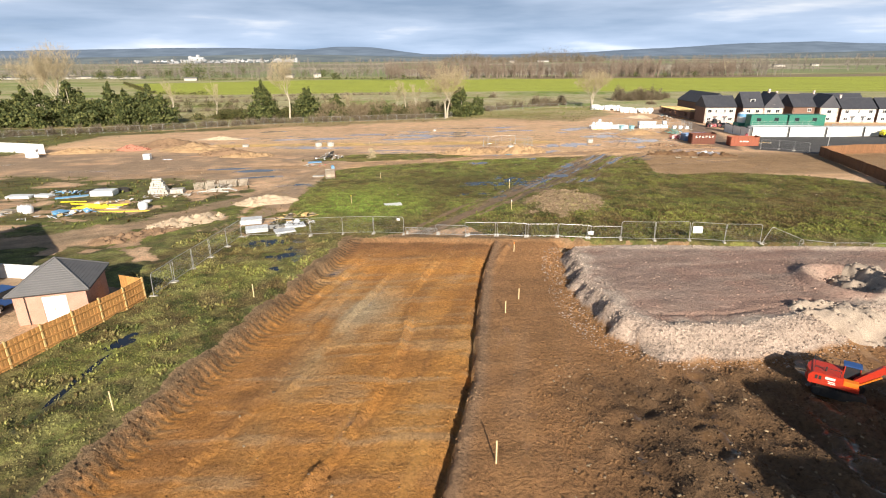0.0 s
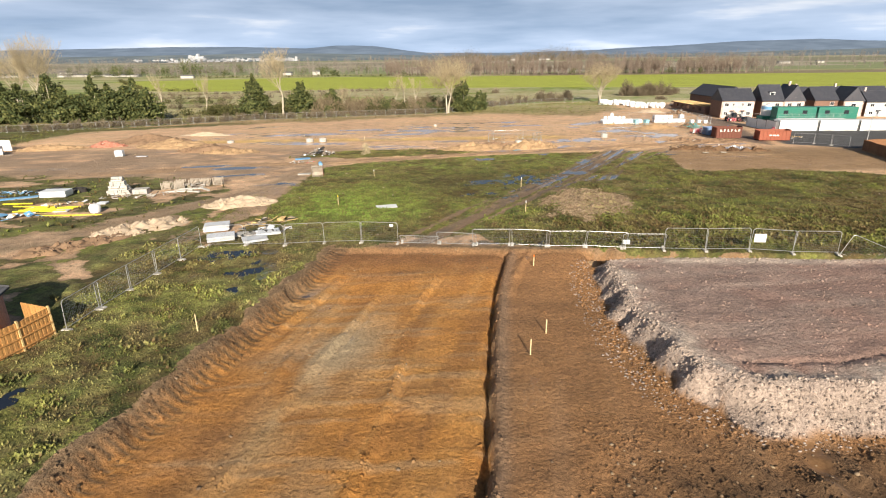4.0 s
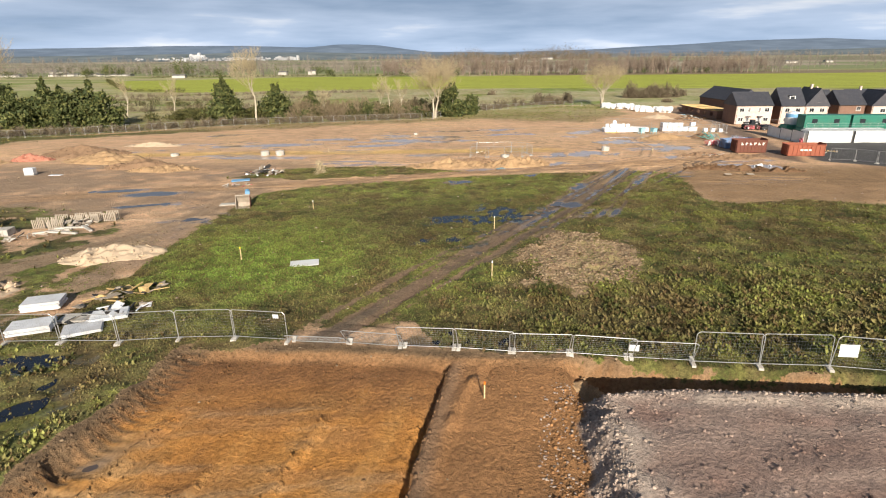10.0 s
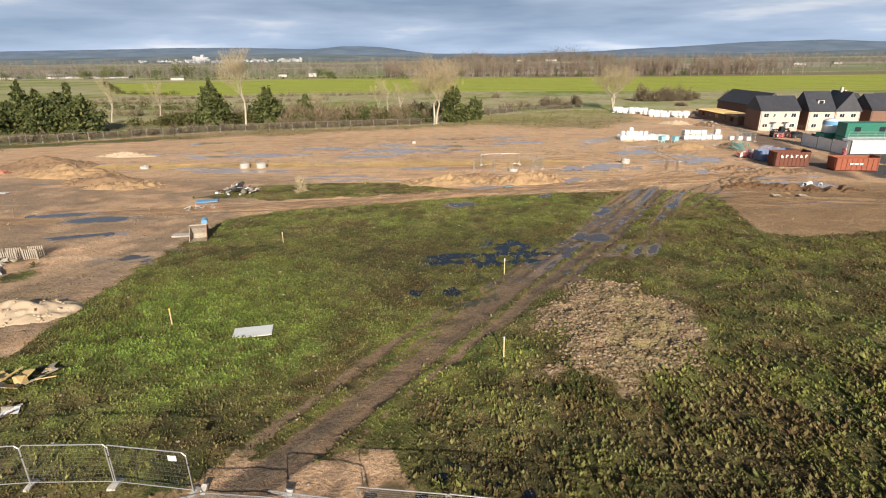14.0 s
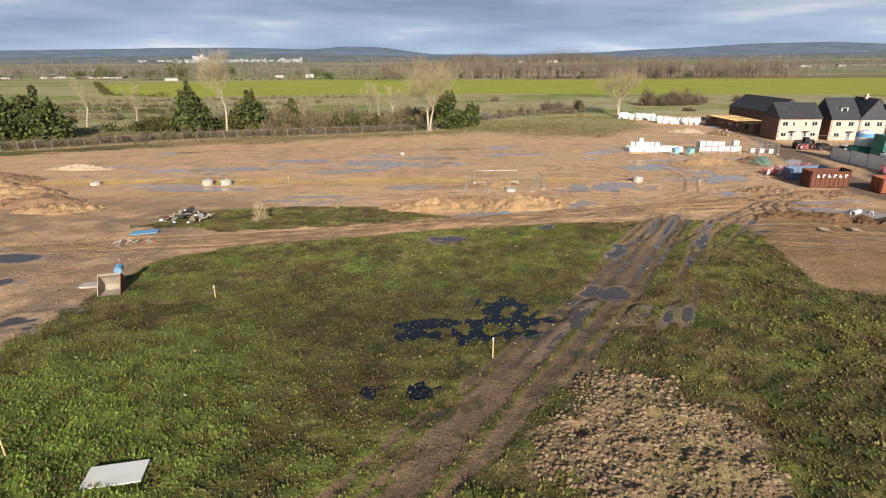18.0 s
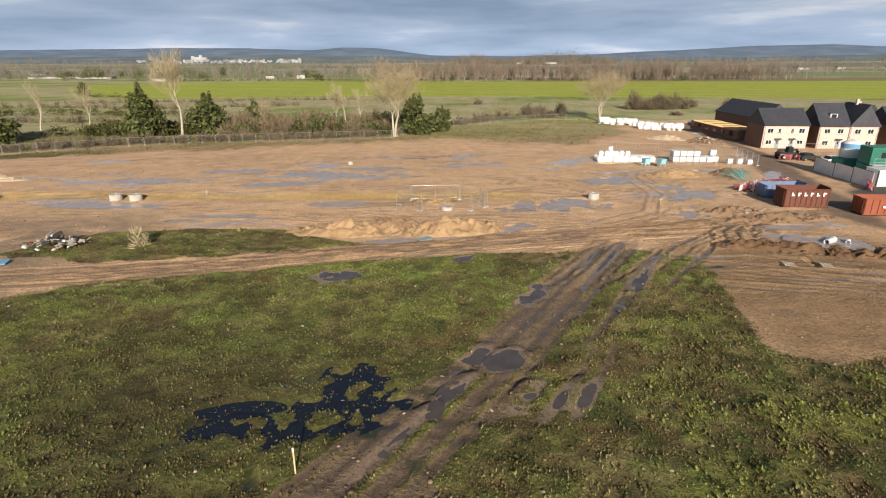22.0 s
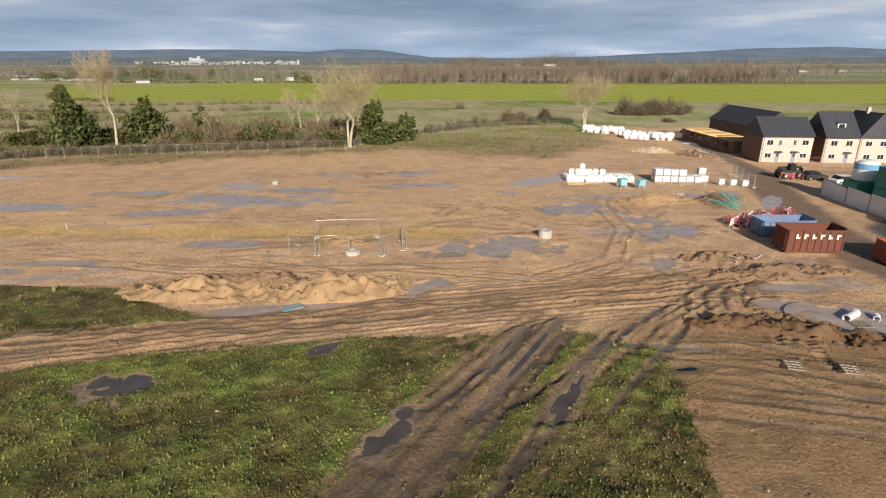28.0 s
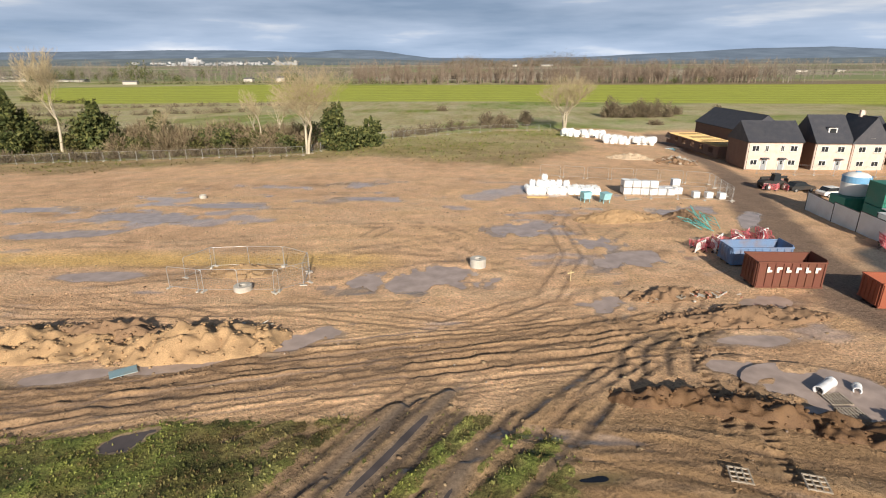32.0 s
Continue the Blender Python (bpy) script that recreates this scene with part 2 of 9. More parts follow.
def ground_material():
    """Bare soil and plant cover meet along ragged edges; both are grainy, and wet ground shines."""
    m = bpy.data.materials.new("earth_and_grass")
    m.use_nodes = True
    nt = m.node_tree
    b = nt.nodes["Principled BSDF"]
    b.inputs["Specular IOR Level"].default_value = 0.3
    tc = nt.nodes.new("ShaderNodeTexCoord")

    def attribute(name):
        n = nt.nodes.new("ShaderNodeAttribute")
        n.attribute_name = name
        return n

    def grain(scale, detail, rough=0.55):
        n = nt.nodes.new("ShaderNodeTexNoise")
        n.inputs["Scale"].default_value, n.inputs["Detail"].default_value, n.inputs["Roughness"].default_value = scale, detail, rough
        nt.links.new(tc.outputs["Object"], n.inputs["Vector"])
        return n.outputs["Fac"]

    def span(value, a0, a1, b0, b1):
        n = nt.nodes.new("ShaderNodeMapRange")
        for key, v in zip(("From Min", "From Max", "To Min", "To Max"), (a0, a1, b0, b1)):
            n.inputs[key].default_value = v
        nt.links.new(value, n.inputs["Value"])
        return n.outputs["Result"]

    def both(a, b2, op="ADD"):
        n = nt.nodes.new("ShaderNodeMath")
        n.operation = op
        nt.links.new(a, n.inputs[0])
        nt.links.new(b2, n.inputs[1])
        return n.outputs["Value"]

    def scaled(color, k):
        n = nt.nodes.new("ShaderNodeVectorMath")
        n.operation = "SCALE"
        nt.links.new(color, n.inputs[0])
        nt.links.new(k, n.inputs["Scale"])
        return n.outputs["Vector"]

    def mixed(fac, a, b2, color=None):
        n = nt.nodes.new("ShaderNodeMix")
        n.data_type = "RGBA"
        nt.links.new(fac, n.inputs["Factor"])
        nt.links.new(a, n.inputs[6])
        if color:
            n.inputs[7].default_value = (*color, 1)
        else:
            nt.links.new(b2, n.inputs[7])
        return n.outputs[2]

    soil, green, wet, cover = (attribute(k) for k in ("soil", "green", "wet", "cover"))
    crumbly, ragged, broad, clumpy = grain(5.0, 8, 0.68), grain(1.9, 8, 0.62), grain(0.45, 4), grain(5.5, 6, 0.72)
    bare = scaled(scaled(soil.outputs["Color"], span(crumbly, 0.3, 0.7, 0.58, 1.36)), span(broad, 0.3, 0.7, 0.86, 1.14))
    plants = scaled(green.outputs["Color"], span(clumpy, 0.32, 0.68, 0.34, 1.35))
    plants = mixed(span(grain(1.3, 6, 0.7), 0.50, 0.62, 0, 0.55), plants, None, (0.11, 0.072, 0.034))
    edge = span(both(cover.outputs["Fac"], span(ragged, 0.2, 0.8, -0.5, 0.5)), 0.42, 0.54, 0, 1)
    film = span(both(wet.outputs["Fac"], span(ragged, 0.2, 0.8, -0.42, 0.42)), 0.46, 0.56, 0, 1)
    nt.links.new(mixed(edge, bare, plants), b.inputs["Base Color"])
    nt.links.new(span(film, 0, 1, 0.95, 0.10), b.inputs["Roughness"])
    bp = nt.nodes.new("ShaderNodeBump")
    bp.inputs["Distance"].default_value = 0.12
    nt.links.new(span(film, 0, 1, 0.9, 0.03), bp.inputs["Strength"])
    nt.links.new(both(crumbly, span(ragged, 0, 1, 0, 1.1)), bp.inputs["Height"])
    nt.links.new(bp.outputs["Normal"], b.inputs["Normal"])
    return m


M_GROUND = ground_material()
M_WATER = material("muddy_water", (0.43, 0.335, 0.285), 0.06, 0.15, 0.2, 0.02, spec=0.5)
M_WATER_DEEP = material("deep_muddy_water", (0.095, 0.078, 0.073), 0.05, 0.15, 0.2, 0.02, spec=0.5)
M_CLEAR = material("clear_standing_water", (0.012, 0.015, 0.022), 0.04, 0.3, 0.2, 0.03, spec=0.5)
M_BLADE = blade_material("grass_and_weeds")
M_STONE = leaf_material("broken_stone", ((0.22, 0.165, 0.13), (0.36, 0.275, 0.22), (0.46, 0.375, 0.31), (0.28, 0.21, 0.165)), 0.9)
M_CLOD = leaf_material("clods", ((0.15, 0.098, 0.06), (0.25, 0.17, 0.105), (0.35, 0.265, 0.165), (0.20, 0.135, 0.08)), 0.95)
M_GALV = material("galvanised_steel", (0.50, 0.50, 0.49), 0.45, 8, 0.15, 0.1, 0.6, (0.35, 0.30, 0.25), 0.3)
M_WIRE = plain("mesh_wire", (0.34, 0.34, 0.33), 0.5, 0.5)
M_CONCRETE = material("concrete", (0.52, 0.49, 0.44), 0.9, 5, 0.2, 0.4, 0, (0.30, 0.25, 0.20), 0.5, 1.5)
M_RUBBER = material("black_rubber", (0.03, 0.03, 0.03), 0.8, 6, 0.3, 0.3, 0, (0.15, 0.11, 0.08), 0.5)
M_TIMBER = material("larch_boards", (0.50, 0.26, 0.085), 0.75, 4, 0.25, 0.3, 0, (0.30, 0.15, 0.06), 0.4, 1.2, obj_random=0.15)
M_TIMBER_BROWN = material("brown_stained_boards", (0.25, 0.125, 0.06), 0.75, 4, 0.25, 0.3, 0, (0.16, 0.08, 0.04), 0.4, 1.2, obj_random=0.15)
M_TIMBER_PALE = material("new_softwood", (0.62, 0.43, 0.19), 0.75, 4, 0.2, 0.3, 0, (0.40, 0.27, 0.13), 0.3, 1.2)
M_TIMBER_GREY = material("weathered_timber", (0.40, 0.34, 0.27), 0.85, 4, 0.3, 0.4, 0, (0.22, 0.17, 0.12), 0.5, 1.2)
M_STAKE = material("stake_wood", (0.60, 0.47, 0.26), 0.8, 5, 0.2, 0.2)
M_WHITE = material("white_paint", (0.80, 0.80, 0.78), 0.5, 4, 0.05, 0.08, 0, (0.55, 0.52, 0.46), 0.35, 0.6)
M_PLASTIC_WHITE = material("white_plastic_film", (0.82, 0.83, 0.84), 0.35, 2, 0.08, 0.3, 0, (0.60, 0.58, 0.55), 0.4, 1.4, island=0.12)
M_SHEET = material("board_sheet", (0.72, 0.73, 0.75), 0.5, 2, 0.08, 0.1, 0, (0.45, 0.42, 0.38), 0.5, 1.2, obj_random=0.15)
M_RUST = material("rusty_red_steel", (0.17, 0.062, 0.042), 0.7, 3, 0.3, 0.25, 0.1, (0.16, 0.07, 0.04), 0.7, 0.8)
M_ORANGE_SKIP = material("orange_painted_steel", (0.33, 0.10, 0.055), 0.55, 3, 0.2, 0.2, 0.1, (0.25, 0.09, 0.05), 0.5, 0.8)
M_BLUE_SKIP = material("blue_painted_steel", (0.16, 0.25, 0.42), 0.6, 3, 0.2, 0.2, 0.1, (0.25, 0.16, 0.10), 0.6, 0.9)
M_DARK_STEEL = material("dark_steel", (0.05, 0.05, 0.05), 0.6, 4, 0.3, 0.2, 0.3, (0.12, 0.08, 0.05), 0.5)
M_RED = material("red_plant_paint", (0.50, 0.038, 0.018), 0.38, 2, 0.1, 0.05, 0.0, (0.28, 0.07, 0.035), 0.3, 1.2)
M_ORANGE = material("orange_plant_paint", (0.80, 0.20, 0.02), 0.4, 2, 0.1, 0.05, 0.0, (0.4, 0.15, 0.05), 0.3, 1.2)
M_BLUE = material("blue_cab_paint", (0.035, 0.09, 0.26), 0.4, 2, 0.1, 0.05)
M_LETTER = material("white_lettering", (0.75, 0.70, 0.62), 0.7, 4, 0.15, 0.1)
M_GLASS = plain("dark_window_glass", (0.03, 0.035, 0.04), 0.06)
M_BRICK = material("red_brick", (0.42, 0.17, 0.11), 0.85, 2.5, 0.3, 0.3, 0, (0.50, 0.30, 0.22), 0.4, 1.5)
M_BRICK_PINK = material("pink_red_brick", (0.50, 0.27, 0.20), 0.85, 2.5, 0.3, 0.3, 0, (0.58, 0.38, 0.30), 0.4, 1.5)
M_BUFF = material("buff_brick", (0.66, 0.535, 0.47), 0.85, 2.5, 0.2, 0.3, 0, (0.50, 0.33, 0.22), 0.35, 1.0)
M_SLATE = material("dark_slate", (0.060, 0.062, 0.075), 0.6, 3, 0.25, 0.4, 0, (0.11, 0.105, 0.11), 0.4, 0.8)
M_TILE_GREY = material("grey_roof_tile", (0.17, 0.165, 0.165), 0.75, 3, 0.15, 0.4, 0, (0.12, 0.12, 0.12), 0.4, 0.8)
M_GREEN_CAB = material("green_container_paint", (0.035, 0.20, 0.14), 0.45, 2, 0.12, 0.1, 0, (0.10, 0.17, 0.12), 0.4, 0.6)
M_TEAL = material("teal_painted_steel", (0.10, 0.42, 0.40), 0.5, 3, 0.15, 0.1, 0, (0.2, 0.25, 0.22), 0.4)
M_PALE_BLUE = material("pale_blue_steel", (0.30, 0.58, 0.64), 0.5, 3, 0.12, 0.1, 0, (0.3, 0.4, 0.4), 0.3)
M_SKYBLUE = material("sky_blue_plastic", (0.16, 0.38, 0.62), 0.5, 3, 0.15, 0.2, 0, (0.35, 0.4, 0.42), 0.4)
M_FADED_BLUE = material("faded_blue_board", (0.24, 0.36, 0.40), 0.7, 3, 0.2, 0.2, 0, (0.35, 0.32, 0.27), 0.5, 1.5)
M_PINK = material("red_and_white_barrier_plastic", (0.62, 0.10, 0.13), 0.5, 3, 0.2, 0.1, 0, (0.75, 0.60, 0.58), 0.8, 2.5)
M_YELLOW = material("yellow_gas_pipe", (0.80, 0.66, 0.04), 0.45, 3, 0.1, 0.1)
M_BARK = material("grey_bark", (0.52, 0.45, 0.34), 0.9, 2, 0.3, 0.5, 0, (0.20, 0.17, 0.11), 0.5, 0.5)
M_TWIG = leaf_material("bare_twigs", ((0.30, 0.235, 0.14), (0.46, 0.375, 0.23), (0.56, 0.47, 0.30), (0.36, 0.28, 0.17)), 0.9)
M_TWIG_FAR = leaf_material("far_bare_wood", ((0.17, 0.13, 0.105), (0.24, 0.185, 0.145), (0.30, 0.235, 0.18), (0.20, 0.155, 0.12)), 0.9)
# Twig colours paled and greyed: the haze over the far woods is painted in.
M_TWIG_HAZE = leaf_material("hazy_far_woods", ((0.15, 0.13, 0.115), (0.24, 0.205, 0.175), (0.33, 0.285, 0.235), (0.19, 0.18, 0.13)), 0.9)
M_TWIG_WARM = leaf_material("reddish_scrub_twigs", ((0.12, 0.085, 0.055), (0.22, 0.16, 0.10), (0.30, 0.235, 0.15), (0.17, 0.15, 0.075)), 0.9)
M_TWIG_DARK = leaf_material("dark_scrub_twigs", ((0.085, 0.065, 0.048), (0.17, 0.13, 0.09), (0.25, 0.195, 0.13), (0.14, 0.13, 0.07)), 0.9)
M_NEEDLE = leaf_material("evergreen_leaves", ((0.035, 0.05, 0.017), (0.085, 0.10, 0.034), (0.18, 0.18, 0.06)), 0.7)
M_SHRUB = leaf_material("shrub_leaves", ((0.035, 0.04, 0.014), (0.07, 0.075, 0.025), (0.12, 0.11, 0.035), (0.10, 0.085, 0.04)), 0.8)


# ---- mesh building ----
class Geo:
    """Gathers vertices and faces of one mesh; m is the transform for what is added."""

    def __init__(self):
        self.v, self.f, self.m = [], [], Matrix()

    def add(self, verts, faces):
        o = len(self.v)
        self.v += [tuple(self.m @ Vector(p)) for p in verts]
        self.f += [tuple(i + o for i in f) for f in faces]
        return self

    def box(self, c, s, rz=0.0, ch=0.02, tilt=0.0):
        """A box about c of size s with chamfered edges, turned by rz and tilted about its own x axis (degrees)."""
        h = [a / 2 for a in s]
        ch = min(ch, min(h) * 0.6)
        rot = Matrix.Rotation(radians(rz), 3, "Z") @ Matrix.Rotation(radians(tilt), 3, "X")
        vs, ix = [], {}
        for sx in (-1, 1):
            for sy in (-1, 1):
                for sz in (-1, 1):
                    for ax in range(3):
                        p = [sg * (hh if k == ax else hh - ch) for k, (sg, hh) in enumerate(zip((sx, sy, sz), h))]
                        ix[(sx, sy, sz, ax)] = len(vs)
                        vs.append(Vector(p))
        fs = []
        for ax in range(3):
            a, b = [k for k in range(3) if k != ax]
            for sg in (-1, 1):
                ring = []
                for u, w in ((-1, -1), (1, -1), (1, 1), (-1, 1)):
                    k = [0, 0, 0]
                    k[ax], k[a], k[b] = sg, u, w
                    ring.append(ix[(*k, ax)])
                fs.append(ring)
            for u in (-1, 1):
                for w in (-1, 1):
                    k0, k1 = [0, 0, 0], [0, 0, 0]
                    k0[a], k0[b], k0[ax] = u, w, -1
                    k1[a], k1[b], k1[ax] = u, w, 1
                    fs.append([ix[(*k0, a)], ix[(*k1, a)], ix[(*k1, b)], ix[(*k0, b)]])
        for sx in (-1, 1):
            for sy in (-1, 1):
                for sz in (-1, 1):
                    fs.append([ix[(sx, sy, sz, k)] for k in range(3)])
        out = []
        for f in fs:
            n = (vs[f[1]] - vs[f[0]]).cross(vs[f[2]] - vs[f[0]])
            mid = sum((vs[i] for i in f), Vector()) / len(f)
            out.append(f if n.dot(mid) > 0 else f[::-1])
        return self.add([rot @ p + Vector(c) for p in vs], out)

    def tube(self, p, q, r, r2=None, n=6, caps=True):
        p, q = Vector(p), Vector(q)
        d = q - p
        if d.length < 1e-6:
            return self
        u = d.orthogonal().normalized()
        w = d.normalized().cross(u)
        r2 = r if r2 is None else r2
        vs = [p + (u * math.cos(2 * math.pi * i / n) + w * math.sin(2 * math.pi * i / n)) * r for i in range(n)]
        vs += [q + (u * math.cos(2 * math.pi * i / n) + w * math.sin(2 * math.pi * i / n)) * r2 for i in range(n)]
        fs = [(i, (i + 1) % n, n + (i + 1) % n, n + i) for i in range(n)]
        if caps:
            fs += [tuple(range(n))[::-1], tuple(range(n, 2 * n))]
        return self.add(vs, fs)

    def path(self, pts, r, n=6):
        for a, b in zip(pts, pts[1:]):
            self.tube(a, b, r, r, n)
        return self

    def extrude(self, pts, x0, x1, axis="x"):
        """A polygon (counter-clockwise seen against the axis) drawn out between x0 and x1 along an axis."""
        def at(u, w, k):
            return (k, u, w) if axis == "x" else (u, k, w) if axis == "y" else (u, w, k)
        n = len(pts)
        vs = [at(u, w, x0) for u, w in pts] + [at(u, w, x1) for u, w in pts]
        fs = [tuple(range(n)), tuple(range(n, 2 * n))[::-1]] + [(i, n + i, n + (i + 1) % n, (i + 1) % n) for i in range(n)]
        if axis != "y":
            fs = [f[::-1] for f in fs]
        return self.add(vs, fs)

    def ring(self, c, r0, r1, h, n=20):
        """An upright pipe piece with wall between r0 and r1, standing at c."""
        vs, fs = [], []
        for r, z in ((r0, 0), (r1, 0), (r1, h), (r0, h)):
            vs += [(c[0] + r * math.cos(2 * math.pi * i / n), c[1] + r * math.sin(2 * math.pi * i / n), c[2] + z) for i in range(n)]
        for k in range(4):
            for i in range(n):
                a, b = k * n, ((k + 1) % 4) * n
                j = (i + 1) % n
                fs.append((a + i, a + j, b + j, b + i))
        return self.add(vs, fs)

    def rock(self, c, s, rnd, squash=0.7):
        t = (1 + 5 ** 0.5) / 2
        vs = [(-1, t, 0), (1, t, 0), (-1, -t, 0), (1, -t, 0), (0, -1, t), (0, 1, t), (0, -1, -t), (0, 1, -t), (t, 0, -1), (t, 0, 1), (-t, 0, -1), (-t, 0, 1)]
        fs = [(0, 11, 5), (0, 5, 1), (0, 1, 7), (0, 7, 10), (0, 10, 11), (1, 5, 9), (5, 11, 4), (11, 10, 2), (10, 7, 6), (7, 1, 8), (3, 9, 4), (3, 4, 2), (3, 2, 6), (3, 6, 8), (3, 8, 9), (4, 9, 5), (2, 4, 11), (6, 2, 10), (8, 6, 7), (9, 8, 1)]
        a = rnd.random() * 6.28
        ca, sa, st = math.cos(a), math.sin(a), rnd.uniform(0.7, 1.4)
        out = []
        for x, y, z in vs:
            k = s * 0.5 / 1.9 * rnd.uniform(0.7, 1.3)
            x, y, z = x * k * st, y * k, z * k * squash
            out.append((c[0] + x * ca - y * sa, c[1] + x * sa + y * ca, c[2] + z))
        return self.add(out, fs)

    def mesh(self, name, mat, smooth=False):
        me = bpy.data.meshes.new(name)
        me.from_pydata(self.v, [], self.f)
        me.materials.append(mat)
        if smooth:
            me.polygons.foreach_set("use_smooth", [True] * len(me.polygons))
        me.update()
        return me


def part(name, g, mat, parent, label="", smooth=False):
    ob = new(name, g.mesh(name, mat, smooth))
    ob.parent = parent
    if label:
        tagged(ob, label)
    return ob


def whole(name, g, mat, label, category, group="", kind="", smooth=False):
    return tagged(new(name, g.mesh(name, mat, smooth)), label, category, group, kind)


# ---- the lie of the land ----
LATTICE = np.random.RandomState(7).rand(256, 256)


def value_noise(x, y, size):
    x, y = np.asarray(x, float) / size, np.asarray(y, float) / size
    xi, yi = np.floor(x).astype(int), np.floor(y).astype(int)
    fx, fy = x - xi, y - yi
    fx, fy = fx * fx * (3 - 2 * fx), fy * fy * (3 - 2 * fy)
    a, b, c, d = (LATTICE[(xi + i) % 256, (yi + j) % 256] for i, j in ((0, 0), (1, 0), (0, 1), (1, 1)))
    return (a * (1 - fx) + b * fx) * (1 - fy) + (c * (1 - fx) + d * fx) * fy


def fbm(x, y, size, octaves=4):
    """Layered noise between -1 and 1."""
    out, amp, tot = 0, 1.0, 0
    for k in range(octaves):
        out = out + amp * (value_noise(x + 37.3 * k, y - 19.1 * k, size / 2 ** k) * 2 - 1)
        tot += amp
        amp *= 0.55
    return out / tot


def smooth(v, a, b):
    k = np.clip((np.asarray(v, float) - a) / (b - a), 0, 1)
    return k * k * (3 - 2 * k)


def line_distance(x, y, pts, closed=False):
    """Distance to a polyline, and the side of the nearest piece (positive to its right)."""
    best, side = np.full(x.shape, 1e9), np.zeros(x.shape)
    for (ax, ay), (bx, by) in zip(pts, pts[1:] + (pts[:1] if closed else [])):
        dx, dy = bx - ax, by - ay
        k = np.clip(((x - ax) * dx + (y - ay) * dy) / (dx * dx + dy * dy), 0, 1)
        d = np.hypot(x - ax - k * dx, y - ay - k * dy)
        s = (x - ax) * dy - (y - ay) * dx
        side = np.where(d < best, np.sign(s), side)
        best = np.minimum(best, d)
    return best, side


def area_distance(x, y, pts):
    """Signed distance to an area's edge, negative inside."""
    d, _ = line_distance(x, y, pts, True)
    inside = np.zeros(x.shape, bool)
    for (ax, ay), (bx, by) in zip(pts, pts[1:] + pts[:1]):
        if ay != by:
            cross = (ay > y) != (by > y)
            inside ^= cross & (x < (bx - ax) * (y - ay) / (by - ay) + ax)
    return np.where(inside, -d, d)


def streaks(x, y, deg, stretch, size, octaves=3):
    """Noise drawn out along a heading: wheel marks, scrapes and films of water."""
    c, s = math.cos(radians(deg)), math.sin(radians(deg))
    return fbm((x * c + y * s) / stretch + 11, -x * s + y * c + 5, size, octaves)


def near(x, y, pts, margin):
    xs, ys = [p[0] for p in pts], [p[1] for p in pts]
    return (x > min(xs) - margin) & (x < max(xs) + margin) & (y > min(ys) - margin) & (y < max(ys) + margin)


DIG = [(-18.6, 2), (-16.4, 20), (-14.8, 30), (-13.6, 37), (-11.3, 48.2), (-10.3, 56.2), (-2, 56.0), (5.5, 55.3), (12.1, 55.1), (18.8, 54.0), (28, 53.2), (70, 51.0), (70, 2)]
STEP = [(-1, 8), (1.3, 21.9), (2.5, 28.7), (3.2, 38.0), (3.6, 42.4), (4.2, 47.5), (5.7, 55.4)]
STEP_2 = [(5.0, 46.5), (6.0, 50.8), (7.6, 55.0)]
RUT = [(-7.5, 12), (-5.5, 20.1), (-4.2, 24.0), (-2.8, 29.4), (-2.2, 35.3), (-2.0, 45.1), (-0.5, 50.2)]
RUT_2 = [(-13.5, 15), (-10.5, 25.2), (-9.3, 33), (-8.2, 42), (-7.2, 48)]
RUT_3 = [(-8.6, 28), (-7.4, 35.4), (-6.2, 41), (-4.8, 47)]
RUT_4 = [(-12.6, 36), (-11.2, 40.0), (-9.6, 45), (-8.2, 50)]
FILL = [(13.2, 51.0), (12.5, 47), (12.2, 43.6), (12.3, 38), (13.2, 34.0), (15.5, 32.5), (20.9, 32.4), (24.1, 33.6), (30, 35.5), (45, 36), (65, 36), (65, 49.5), (40, 50.2), (26.3, 51.0), (19.5, 51.3), (15.0, 51.4)]
RUBBLE = [(12.4, 76.7), (14.2, 78.4), (16.2, 79.1), (19.5, 78.8), (21.0, 76.2), (21.6, 70.7), (19.4, 65.8), (15, 64.2), (10.9, 66.0), (11.4, 72.3)]
FIELD = [(-24.5, 56.5), (-23, 63), (-20.5, 69), (-21, 76), (-21.5, 84), (-20.3, 98), (-12.6, 103.5), (-1, 106.2), (10.4, 109), (18, 110.6), (26, 111), (33, 112), (38.5, 109.5), (37.8, 104), (36.4, 99), (35.9, 91.5), (38.2, 90.2), (48, 91.2), (58, 88), (64, 82), (72, 60), (72, 49), (28, 53.0), (18.8, 53.8), (12, 55.8), (5, 56.3), (3.5, 59.5), (-3.5, 59.5), (-4.5, 56.7), (-10, 56.8)]
VERGE = [(-27, 2), (-18.9, 2), (-16.7, 20), (-15.1, 30), (-13.9, 37), (-11.6, 48.2), (-10.5, 57), (-24.5, 57.5), (-40, 58), (-50, 50), (-40, 46), (-26, 41), (-27.5, 28)]
PATCH = [(-29, 109.5), (-26, 113), (-23.2, 117.8), (-13.0, 119.5), (-3.2, 119.2), (1, 116.2), (4.5, 114.3), (9.5, 113.3), (-1.5, 110.8), (-7.7, 109.0), (-17, 107.8)]
STORE = [(-100, 42), (-45, 42), (-30, 46), (-25, 54), (-23, 66), (-25, 78), (-31, 85), (-46, 92), (-78, 96), (-100, 94)]
FAR_VERGE = [(-140, 140), (-88, 168), (-60, 184), (-39, 189), (-2, 199), (16, 205), (34, 198), (44, 190), (50, 205), (62, 214), (66, 246), (62, 262), (25, 252), (8, 236), (-4, 209), (-39, 199), (-62, 196), (-90, 180), (-140, 154)]
